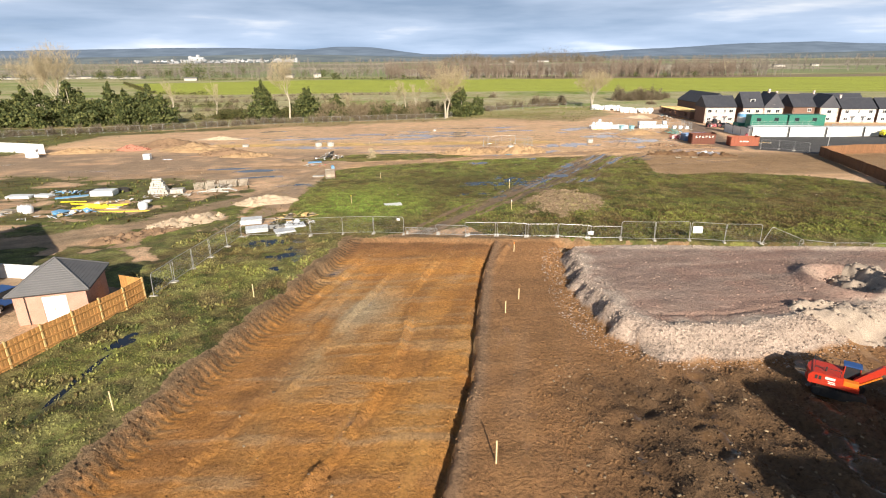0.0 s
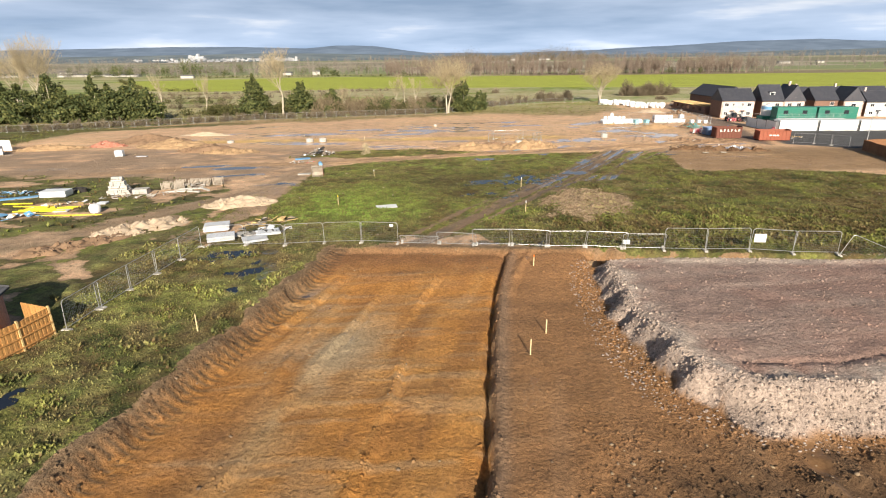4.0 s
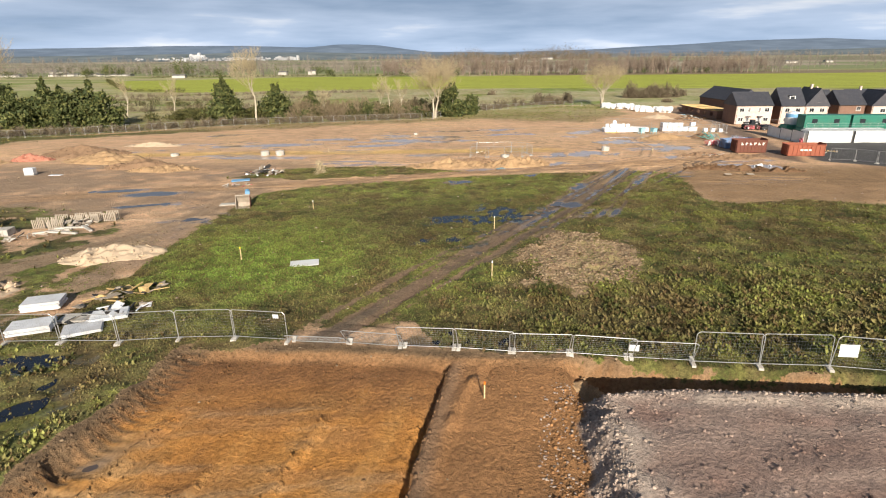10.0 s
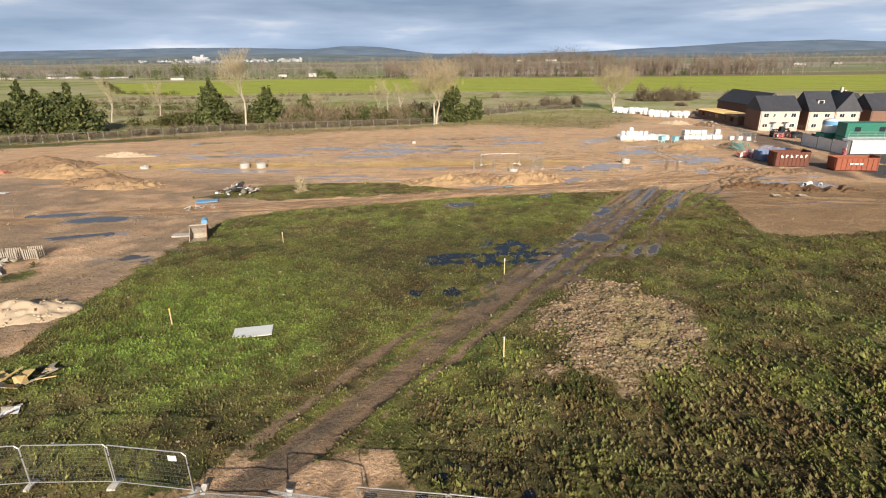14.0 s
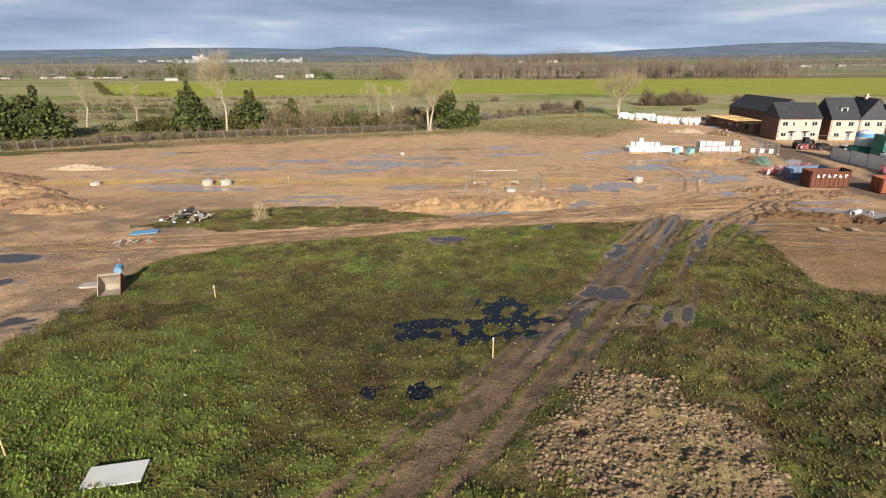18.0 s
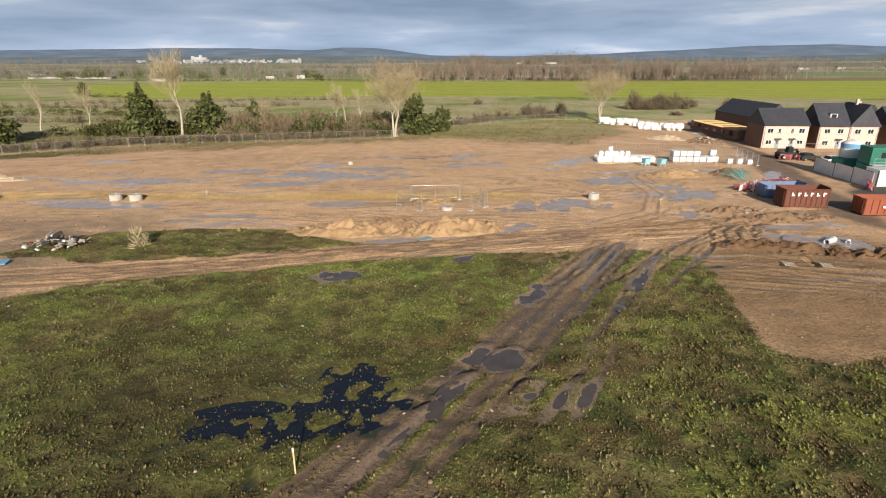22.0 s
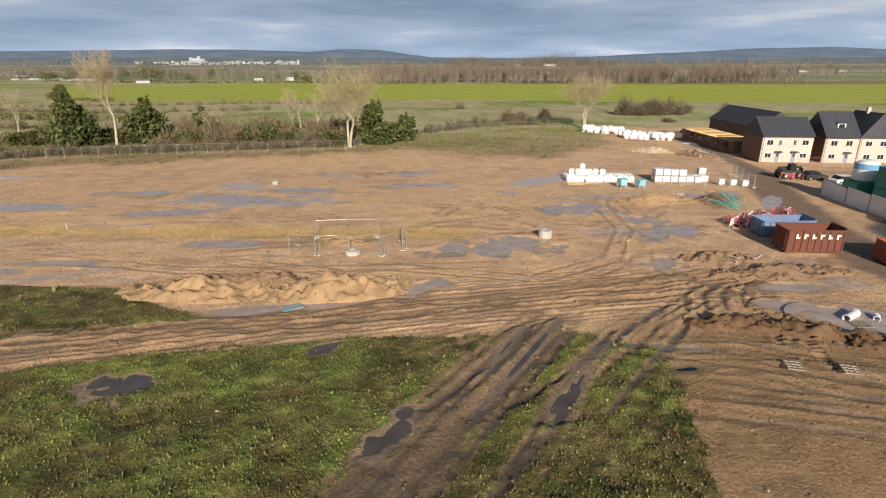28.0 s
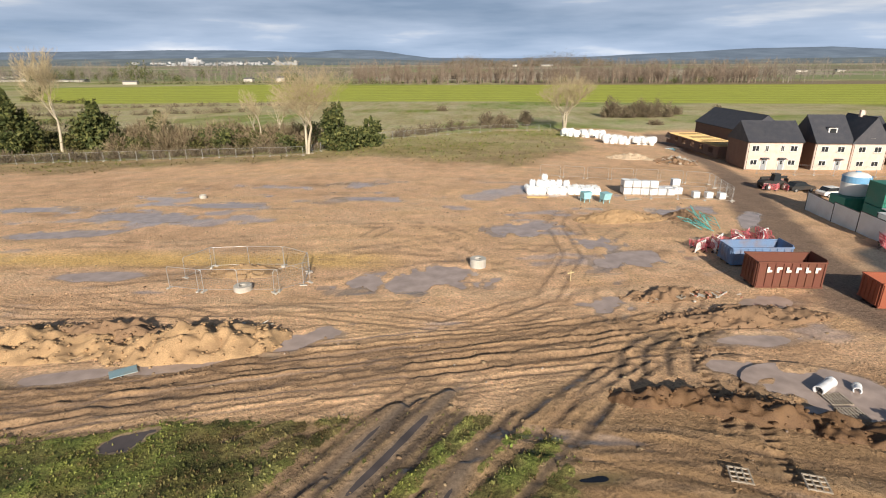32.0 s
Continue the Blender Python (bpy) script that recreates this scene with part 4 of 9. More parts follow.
        veg[sel] *= 1 - np.clip(1.1 * cut + 0.4 * churn * np.exp(-((d - 0.42) / 0.2) ** 2), 0, 1)
    for pts in CRAWLER:
        sel = near(x, y, pts, 1.5)
        if sel.any():
            d, _ = line_distance(x[sel], y[sel], pts)
            belt = 1 - smooth(d, 0.26, 0.40)
            bar = np.sin(y[sel] * 2 * math.pi / 0.55)
            h[sel] += belt * (0.06 * bar - 0.06) + 0.05 * np.exp(-((d - 0.5) / 0.16) ** 2)
            m = (belt * 0.85 * smooth(-bar, -0.4, 0.5))[:, None]
            col[sel] = col[sel] * (1 - m) + np.array((0.17, 0.105, 0.06)) * m
    # crop field, ploughed and far fields
    sel = near(x, y, CROP, 5)
    if sel.any():
        m = 1 - smooth(area_distance(x[sel], y[sel], CROP), -3, 3)
        rows = 0.16 * np.sin(y[sel] * 0.30 + 0.02 * x[sel]) * m
        c2 = np.array((0.38, 0.41, 0.06)) * (1 + rows[:, None] + 0.12 * wide[sel][:, None])
        col[sel] = col[sel] * (1 - m[:, None]) + c2 * m[:, None]
    plough = smooth(y, 612, 616) * (1 - smooth(y, 690, 700)) * smooth(x, 60, 90)
    paint(plough, (0.26, 0.20, 0.12))
    farther = smooth(y, 700, 760)
    cell = value_noise(np.floor(x / 260 + 0.1 * np.floor(y / 230)), np.floor(y / 230), 1.0)
    # field colours greyed to put the haze of the plain into the ground
    fc = np.where(cell[..., None] < 0.4, np.array((0.23, 0.21, 0.13)), np.where(cell[..., None] < 0.65, np.array((0.24, 0.27, 0.12)), np.array((0.38, 0.33, 0.24))))
    col = col * (1 - farther[..., None]) + fc * farther[..., None]
    # the dig
    sel = near(x, y, DIG, 3)
    if sel.any():
        X, Y, MID, FINE, WIDE = x[sel], y[sel], mid[sel], fine[sel], wide[sel]
        a = area_distance(X, Y, DIG) + 0.12 * MID
        # bucket-tooth grooves run down the left bank
        teeth = 0.22 * np.abs(np.sin(Y * 5.4 + X * 1.2 + 1.6 * MID)) * (X < -8.5) * (0.6 + 0.4 * smooth(WIDE, -0.2, 0.4)) + 0.25 * MID
        bank = 1 - smooth(a + teeth, -1.25 + 0.5 * (X > -8.5) + 0.45 * (X > 13) * (Y > 50), 0.1)
        ds, side = line_distance(X, Y, STEP)
        ds = ds + 0.10 * MID
        right = smooth(ds * side, -0.1, 0.14)
        floor = -1.12 * (1 - right) - 0.50 * right
        floor = floor * (1 - 0.6 * smooth(Y, 45, 55) * (X < 13))
        floor = floor + 0.02 * MID + 0.02 * FINE + 0.012 * np.sin(Y * 1.9 + 0.8 * np.sin(X)) + 0.035 * streaks(X, Y, 4, 6, 0.7, 2) * (X < 6)
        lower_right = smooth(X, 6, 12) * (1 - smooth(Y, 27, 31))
        floor = floor + lower_right * (0.15 * WIDE + 0.20 * MID + 0.16 * FINE + 0.12 * np.sin(X * 3.4 + 0.9 * Y + 1.5 * MID))
        floor -= 0.34 * np.exp(-((ds * side + 0.16) / 0.22) ** 2) - 0.14 * np.exp(-((ds * side - 0.35) / 0.25) ** 2)
        for pts, amp in ((RUT, 0.24), (RUT_2, 0.16), (RUT_3, 0.2), (RUT_4, 0.2), (STEP_2, 0.26)):
            dr, sr = line_distance(X, Y, pts)
            dr = dr + 0.15 * MID
            amp = amp * (0.7 + 0.9 * FINE + 0.4 * WIDE)
            floor += amp * np.exp(-(dr / 0.22) ** 2) - 0.6 * amp * np.exp(-((dr * sr - 0.45) / 0.25) ** 2)
        # the stone fill
        f = area_distance(X, Y, FILL) + 0.35 * MID + 0.18 * FINE + (1.6 * fbm(X * 0.5 + 9, Y, 1.7, 3) + 0.2 * np.sin(0.9 * Y + 0.5 * X)) * 0.45 * (1 - smooth(X, 13.5, 16.0)) * (Y < 50)
        gap = smooth(Y, 51.0, 51.8) * smooth(X, 11.6, 13.4)
        floor -= 1.4 * gap
        top = np.interp(Y, (30, 34, 44, 52), (0.85, 0.82, 0.55, 0.36)) + 0.05 * WIDE + 0.03 * MID
        fill = np.clip(1 - (f + 0.15) / np.where((Y > 49) & (X > 13), 1.0, np.where(X < 13.6, 1.15, 2.6)), 0, 1)
        fill = 0.6 * fill * fill * (3 - 2 * fill) + 0.4 * fill
        lump = (0.30 * FINE + 0.38 * MID - 0.22 * np.abs(fbm(X + 70, Y, 1.5, 2)) + 0.06) * fill * (1 - fill) * 4
        edge = 0.10 * np.exp(-((f + 0.5) / 0.45) ** 2)
        level = floor * (1 - fill) + (top + edge) * fill + lump
        # hollow with loose rubble in the fill
        pit = np.exp(-(((X - 32.5) / 3.4) ** 2 + ((Y - 40.5) / 4.0) ** 2) * 1.1)
        level += fill * (0.5 * np.exp(-((pit - 0.45) / 0.14) ** 2) - 0.7 * smooth(pit, 0.5, 0.8))
        # slab edges bared along the front rim
        rim_zone = smooth(-f, 0.3, 0.7) * (1 - smooth(-f, 2.3, 2.6)) * (Y < 39) * (X < 28)
        slot = np.minimum(np.abs((X + 0.25 * Y) % 2.3 - 1.15) * (1 + 0.2 * MID), np.abs(-f - 2.25))
        level = level - 0.16 * rim_zone * np.exp(-(slot / 0.16) ** 2)
        uneven = 0.10 * WIDE + 0.08 * MID + 0.045 * FINE + 0.05 * lay[sel]
        h[sel] += bank * level - bank * (1 - fill) * (1 - lower_right) * 0.75 * uneven
        c = np.empty(X.shape + (3,))
        c[:] = ORANGE

        def tint(mask, k):
            c[:] = c * (1 - mask[:, None]) + np.array(k) * mask[:, None]

        streak = fbm(X * 0.35, Y * 1.6, 1.6, 3)
        tint(smooth(streak + 0.4 * WIDE, -0.1, 0.5) * 0.6, ORANGE_2)
        tint(smooth(WIDE, 0.05, 0.5) * 0.35, (0.60, 0.33, 0.10))
        tint(smooth(-MID - 0.5 * WIDE, 0.2, 0.6) * 0.2, (0.26, 0.13, 0.06))
        drag = streaks(X, Y, 76, 12, 1.1, 3)
        tint(smooth(-drag, 0.12, 0.4) * 0.55, (0.27, 0.125, 0.045))
        scrape = streaks(X, Y, 4, 7, 0.7, 3)
        tint(smooth(-scrape, 0.2, 0.5) * 0.4, (0.29, 0.14, 0.052))
        tint(smooth(drag, 0.15, 0.5) * 0.4, (0.60, 0.32, 0.10))
        tint(np.exp(-(((X + 7.2 - 0.2 * (Y - 34)) / 1.5) ** 2 + ((Y - 33) / 8.0) ** 2)) * smooth(WIDE + MID, -0.5, 0.2) * 0.5, (0.38, 0.30, 0.17))
        tint(np.exp(-(((X + 6.2 - 0.15 * (Y - 40)) / 3.4) ** 2 + ((Y - 39.6) / 4.2) ** 2)) * smooth(drag + 0.6 * MID, -0.6, 0.25) * 0.85, (0.44, 0.345, 0.215))
        tint(smooth(scrape + 0.7 * WIDE, 0.25, 0.6) * 0.4, (0.40, 0.29, 0.17))
        tint(smooth(Y + 2 * MID, 48.5, 54) * 0.8, (0.235, 0.115, 0.052))
        tint(right * 0.85, (0.29, 0.155, 0.072))
        tint(right * smooth(streaks(X, Y, 80, 8, 1.6, 3), 0.0, 0.5) * 0.5, (0.34, 0.195, 0.10))
        tint(smooth(Y, 44, 50) * right * 0.5, (0.45, 0.225, 0.09))
        tint(np.exp(-((ds * side - 0.5) / 0.45) ** 2) * 0.6, (0.26, 0.18, 0.12))
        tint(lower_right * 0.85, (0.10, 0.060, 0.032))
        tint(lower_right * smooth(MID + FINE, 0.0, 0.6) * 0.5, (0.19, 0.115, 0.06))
        tint(smooth(fill, 0.02, 0.15), (0.46, 0.355, 0.285))
        # left slope darkened in colour to stand in for part of its shade
        tint(smooth(fill, 0.05, 0.2) * (1 - smooth(X, 13.4, 15.5)) * smooth(f, 0.2, 1.0) * 0.4, (0.22, 0.165, 0.125))
        tint(smooth(fill, 0.97, 1.0) * smooth(-f, 0.5, 1.6), FILLCOL)
        tint(smooth(fill, 0.97, 1.0) * smooth(-f, 0.5, 1.6) * smooth(WIDE + MID, 0.0, 0.5) * 0.4, (0.31, 0.24, 0.195))
        tint(np.exp(-((f + 0.8) / 0.75) ** 2) * smooth(MID + FINE, -0.6, 0.2) * 0.8, (0.56, 0.45, 0.36))
        tint(smooth(fill, 0.97, 1.0) * smooth(-f, 1.0, 2.0) * smooth(streaks(X, Y, 8, 7, 1.3, 3), 0.1, 0.5) * 0.4, (0.45, 0.34, 0.27))
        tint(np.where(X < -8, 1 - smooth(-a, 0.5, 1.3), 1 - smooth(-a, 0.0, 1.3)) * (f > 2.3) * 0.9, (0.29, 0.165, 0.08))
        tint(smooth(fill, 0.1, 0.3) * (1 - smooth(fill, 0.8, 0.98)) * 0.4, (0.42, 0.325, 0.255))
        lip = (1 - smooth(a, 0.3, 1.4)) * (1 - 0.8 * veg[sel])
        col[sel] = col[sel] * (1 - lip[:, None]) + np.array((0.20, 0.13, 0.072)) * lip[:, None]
        # dark stripes paint the shade of tooth grooves too fine for the mesh
        groove_shade = smooth(np.sin(Y * 10.8 + X * 2.4 + 3.2 * MID), -0.1, 0.7) * (X < -8.5) * (1 - smooth(-a, 1.2, 2.4))
        tint(groove_shade * 0.9, (0.085, 0.058, 0.034))
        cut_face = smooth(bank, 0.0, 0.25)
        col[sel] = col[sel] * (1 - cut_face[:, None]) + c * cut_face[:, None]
        veg[sel] *= 1 - bank
        wet[sel] = np.maximum(wet[sel] * (1 - bank), bank * ((0.35 * smooth(streak, 0.0, 0.6) + 0.55 * smooth(drag + 0.5 * WIDE, 0.2, 0.55)) * (1 - fill) + 0.3 * smooth(WIDE, 0.2, 0.6) * fill))
    # rubble hump
    sel = near(x, y, RUBBLE, 3)
    if sel.any():
        m = 1 - smooth(area_distance(x[sel], y[sel], RUBBLE) + 1.6 * mid[sel] + 1.2 * fine[sel], -1.6, 0.8)
        h[sel] += m * (0.22 + 0.10 * mid[sel] + 0.10 * fine[sel])
        yellow = smooth(wide[sel] + 0.5 * mid[sel] + np.exp(-((x[sel] - 18) / 2) ** 2) * 0.5, 0.1, 0.5)[:, None]
        c2 = np.array((0.345, 0.245, 0.148)) * (1 - yellow * 0.6) + np.array((0.33, 0.28, 0.11)) * yellow * 0.6
        col[sel] = col[sel] * (1 - 0.9 * m[:, None]) + c2 * 0.9 * m[:, None]
        veg[sel] *= 1 - 0.85 * m
    # lane and yard surface
    for pts, c2 in ((LANE, (0.26, 0.178, 0.125)), (YARD, (0.105, 0.10, 0.097))):
        sel = near(x, y, pts, 3)
        if sel.any():
            m = 1 - smooth(area_distance(x[sel], y[sel], pts) + 0.7 * mid[sel], -0.8, 0.8)
            col[sel] = col[sel] * (1 - m[:, None]) + np.array(c2) * m[:, None]
            veg[sel] *= 1 - m
            h[sel] -= m * 0.8 * (0.05 * fine[sel] + 0.03 * mid[sel])
    # hollows that hold water
    pool = np.zeros(x.shape)
    for px, py, a, b, turn, clear in PUDDLES:
        sel = (np.abs(x - px) < a + 3) & (np.abs(y - py) < a + 3)
        if not sel.any():
            continue
        u, w = x[sel] - px, y[sel] - py
        ca, sa = math.cos(radians(turn)), math.sin(radians(turn))
        r = np.hypot((u * ca + w * sa) / a, (-u * sa + w * ca) / b)
        rim = min(a, b)
        shard = fbm(x[sel] + 13, y[sel] - 4, 0.8, 2)
        d = (r - 1) * rim + 0.3 * fine[sel] * rim + 0.1 if a > 3.2 * b else (r - 1) * rim + ((2.0 * mid[sel] + 3.0 * fine[sel] + 3.5 * shard + 0.25) if clear else (1.5 * mid[sel] + 1.3 * fine[sel] + 1.1 * lay[sel])) * min(1.3, rim) + 0.15
        m = 1 - smooth(d, -0.1, 0.5)
        zw = water_level(px, py)
        target = zw + np.clip(d * 0.10, -0.03 if clear else -0.10, 0.12)
        keep = np.where(pool[sel] > 0.3, h[sel], np.maximum(h[sel], zw + 0.03))
        k = 1 - smooth((r - 1) * rim, 0.2, 0.7)
        inside = np.hypot((u * ca + w * sa) / (a + 0.8), (-u * sa + w * ca) / (b + 0.8)) < 1
        h[sel] = np.where(inside, np.where(pool[sel] > 0.3, np.minimum(h[sel], keep * (1 - k) + target * k), keep * (1 - k) + target * k), h[sel])
        pool[sel] = np.maximum(pool[sel], m)
        dark = np.array((0.05, 0.055, 0.02) if clear else (0.30, 0.225, 0.16))
        col[sel] = col[sel] * (1 - 0.7 * m[:, None]) + dark * 0.7 * m[:, None]
        wet[sel] = np.maximum(wet[sel], m)
        veg[sel] *= 1 - m * (0.3 if clear else 0.9)
    return h, col, wet, veg, gc


def water_level(px, py):
    z = float(base_level(np.array(px), np.array(py))) - 0.02
    if near(np.array(px), np.array(py), DIG, -0.5) and float(area_distance(np.array([px]), np.array([py]), DIG)[0]) < 0:
        z -= 1.02 * (1 - 0.6 * float(smooth(py, 45, 55)))
    return z


def gz(x, y):
    return float(ground(np.array([x]), np.array([y]))[0][0])


def axis_steps(lo, a, b, hi, step, grow_lo, grow_hi):
    left, right, s, p = [], [], step, a
    while p > lo:
        s *= grow_lo
        p -= s
        left.append(max(p, lo))
    s, p = step, b
    while p < hi:
        s *= grow_hi
        p += s
        right.append(min(p, hi))
    return np.array(left[::-1] + list(np.arange(a, b, step)) + [b] + right)


XS = axis_steps(-4700, -25, 58, 4700, 0.25, 1.055, 1.06)
XS = np.sort(np.concatenate([XS, XS[(XS > 26) & (XS < 52)] + 0.125]))
YS = axis_steps(-4000, 18, 126, 4800, 0.21, 1.2, 1.028)
YS = np.sort(np.concatenate([YS, YS[(YS > 99) & (YS < 124)] + 0.1]))


def build_ground():
    gx, gy = np.meshgrid(XS, YS)
    h, col, wet, veg, green = ground(gx.ravel(), gy.ravel())
    nx, ny = len(XS), len(YS)
    co = np.stack([gx.ravel(), gy.ravel(), h], 1).astype(np.float32)
    i = (np.arange(ny - 1)[:, None] * nx + np.arange(nx - 1)[None]).ravel()
    quads = np.stack([i, i + 1, i + nx + 1, i + nx], 1).astype(np.int32)
    me = bpy.data.meshes.new("ground")
    me.vertices.add(len(co))
    me.vertices.foreach_set("co", co.ravel())
    me.loops.add(quads.size)
    me.loops.foreach_set("vertex_index", quads.ravel())
    me.polygons.add(len(quads))
    me.polygons.foreach_set("loop_start", np.arange(0, quads.size, 4, dtype=np.int32))
    me.polygons.foreach_set("use_smooth", np.ones(len(quads), bool))
    me.update(calc_edges=True)
    rgba = np.ones((len(co), 4), np.float32)
    rgba[:, :3] = np.clip(col, 0.005, 1)
    me.attributes.new("soil", "FLOAT_COLOR", "POINT").data.foreach_set("color", rgba.ravel())
    rgba[:, :3] = np.clip(green, 0.005, 1)
    me.attributes.new("green", "FLOAT_COLOR", "POINT").data.foreach_set("color", rgba.ravel())
    me.attributes.new("wet", "FLOAT", "POINT").data.foreach_set("value", np.clip(wet, 0, 1).astype(np.float32))
    cover = np.clip(veg * (1 - smooth(co[:, 1], 176, 200)), 0, 1)
    me.attributes.new("cover", "FLOAT", "POINT").data.foreach_set("value", cover.astype(np.float32))
    me.materials.append(M_GROUND)
    tagged(new("ground", me), "wide building site of mud, rough grass and fields", "ground", kind="structure")


build_ground()
for px, py, a, b, turn, clear in PUDDLES:
    g = Geo()
    n = 28
    z = water_level(px, py)
    ca, sa = math.cos(radians(turn)), math.sin(radians(turn))
    ring = [((a + 0.7) * math.cos(2 * math.pi * k / n), (b + 0.7) * math.sin(2 * math.pi * k / n)) for k in range(n)]
    g.add([(px + u * ca - w * sa, py + u * sa + w * ca, z) for u, w in ring], [tuple(range(n))])
    whole("puddle", g, M_CLEAR if clear else M_WATER_DEEP if py < 112 else M_WATER, "clear rainwater standing in rough grass" if clear else "shallow muddy puddle on churned earth", "puddle", "rain puddles", "structure")


# ---- large numbers of small pieces ----
def raw_mesh(name, co, tris, mat, label, category, kind="stuff", parent=None):
    co, tris = np.asarray(co, np.float32), np.asarray(tris, np.int32)
    me = bpy.data.meshes.new(name)
    me.vertices.add(len(co))
    me.vertices.foreach_set("co", co.ravel())
    me.loops.add(tris.size)
    me.loops.foreach_set("vertex_index", tris.ravel())
    me.polygons.add(len(tris))
    me.polygons.foreach_set("loop_start", np.arange(0, tris.size, tris.shape[1], dtype=np.int32))
    me.update(calc_edges=True)
    me.materials.append(mat)
    ob = new(name, me)
    if parent:
        ob.parent = parent
        return ob
    return tagged(ob, label, category, "", kind)


def tufts(rng, x, y, z, size, blades):
    """Small fans of blades or leaves, each fan one loose piece round its own root."""
    n = len(x)
    ang = rng.rand(n, blades) * 6.28
    lean = rng.uniform(0.35, 1.1, (n, blades)) * size[:, None]
    up = rng.uniform(0.55, 1.15, (n, blades)) * size[:, None] * 0.85
    width = 0.22 * size[:, None] * np.ones((1, blades))
    root = np.stack([x, y, z - 0.02], 1)[:, None, :] * np.ones((1, blades, 1))
    out = np.stack([np.cos(ang), np.sin(ang), np.zeros_like(ang)], 2)
    crs = np.stack([-np.sin(ang), np.cos(ang), np.zeros_like(ang)], 2)
    tip = root + out * lean[..., None] * 0.7
    tip[..., 2] += up
    mid = root + out * lean[..., None] * 0.3
    mid[..., 2] += up * 0.55
    a, b = mid + crs * width[..., None], mid - crs * width[..., None]
    # one shared root a fan keeps its blades a single piece
    base = np.stack([x, y, z - 0.02], 1)[:, None, :]
    co = np.concatenate([base, a, b, tip], 1)
    per = 1 + 3 * blades
    k = np.arange(blades)
    t1 = np.stack([np.zeros(blades, int), 1 + k, 1 + blades + k], 1)
    t2 = np.stack([1 + k, 1 + 2 * blades + k, 1 + blades + k], 1)
    t = np.concatenate([t1, t2])
    tris = (np.arange(n)[:, None, None] * per + t[None]).reshape(-1, 3)
    return co.reshape(-1, 3), tris


ICO = np.array([(-1, 1.618, 0), (1, 1.618, 0), (-1, -1.618, 0), (1, -1.618, 0), (0, -1, 1.618), (0, 1, 1.618), (0, -1, -1.618), (0, 1, -1.618), (1.618, 0, -1), (1.618, 0, 1), (-1.618, 0, -1), (-1.618, 0, 1)]) / 1.9
ICO_F = np.array([0, 11, 5, 0, 5, 1, 0, 1, 7, 0, 7, 10, 0, 10, 11, 1, 5, 9, 5, 11, 4, 11, 10, 2, 10, 7, 6, 7, 1, 8, 3, 9, 4, 3, 4, 2, 3, 2, 6, 3, 6, 8, 3, 8, 9, 4, 9, 5, 2, 4, 11, 6, 2, 10, 8, 6, 7, 9, 8, 1]).reshape(-1, 3)


def stones(rng, x, y, z, size):
    n = len(x)
    v = ICO[None] * (size[:, None, None] * 0.5) * rng.uniform(0.65, 1.35, (n, 12, 1)) * np.stack([rng.uniform(0.8, 1.5, n), rng.uniform(0.7, 1.1, n), rng.uniform(0.45, 0.8, n)], 1)[:, None, :]
    a = rng.rand(n) * 6.28
    c, s = np.cos(a)[:, None], np.sin(a)[:, None]
    co = np.stack([v[..., 0] * c - v[..., 1] * s + x[:, None], v[..., 0] * s + v[..., 1] * c + y[:, None], v[..., 2] + z[:, None]], 2)
    return co.reshape(-1, 3), (np.arange(n)[:, None, None] * 12 + ICO_F[None]).reshape(-1, 3)


def scatter(rng, n, x0, x1, y0, y1, keep):
    """Random places in a rectangle, thinned by keep(x, y, height, colour, wetness, cover)."""
    x, y = rng.uniform(x0, x1, n), rng.uniform(y0, y1, n)
    h, col, wet, veg, _ = ground(x, y)
    k = rng.rand(n) < keep(x, y, h, col, wet, veg)
    return x[k], y[k], h[k]


def plants(name, n, box, keep, lo, hi, blades, label, category, shade=1.0):
    """Tufts by the thousand over a rectangle, each tinted by the ground where it grows."""
    x, y = rng.uniform(box[0], box[1], n), rng.uniform(box[2], box[3], n)
    h, _, wet, veg, green = ground(x, y)
    k = rng.rand(n) < keep(x, y, veg)
    x, y, h, green = x[k], y[k], h[k], green[k]
    size = lo * (hi / lo) ** (rng.rand(len(x)) ** 1.5)
    ob = raw_mesh(name, *tufts(rng, x, y, h, size, blades), M_BLADE, label, category)
    rgba = np.ones((len(x), 4), np.float32)
    rgba[:, :3] = np.clip(green * shade, 0.005, 1)
    ob.data.attributes.new("green", "FLOAT_COLOR", "POINT").data.foreach_set("color", np.repeat(rgba, 1 + 3 * blades, 0).ravel())


rng = np.random.RandomState(11)
clump = lambda x, y: smooth(fbm(x + 9, y + 3, 1.3, 3) + 0.4 * fbm(x, y, 6, 2), -0.45, 0.35)
plants("grass", 640000, (-26, 62, 18, 121), lambda x, y, v: v * (0.45 + 0.55 * clump(x, y)) * 0.66, 0.08, 0.19, 2, "short rough olive grass in uneven tufts", "grass", 1.1)
plants("fresh_grass", 40000, (-26, 4, 60, 86), lambda x, y, v: v * np.exp(-(((x + 11) / 12) ** 2 + ((y - 72) / 9) ** 2) * 1.3), 0.10, 0.22, 4, "patch of fresh bright green grass", "grass", 1.02)
plants("rank_weeds", 60000, (4, 64, 55, 74), lambda x, y, v: v * (0.25 + 0.75 * smooth(fbm(x + 17, y - 5, 1.3, 3), -0.3, 0.3)) * np.clip(np.exp(-(((x - 26) / 18) ** 2 + ((y - 60) / 6) ** 2)), 0, 1) * 0.8, 0.16, 0.40, 4, "rank brown and green weeds behind the site fence", "weeds", 1.2)
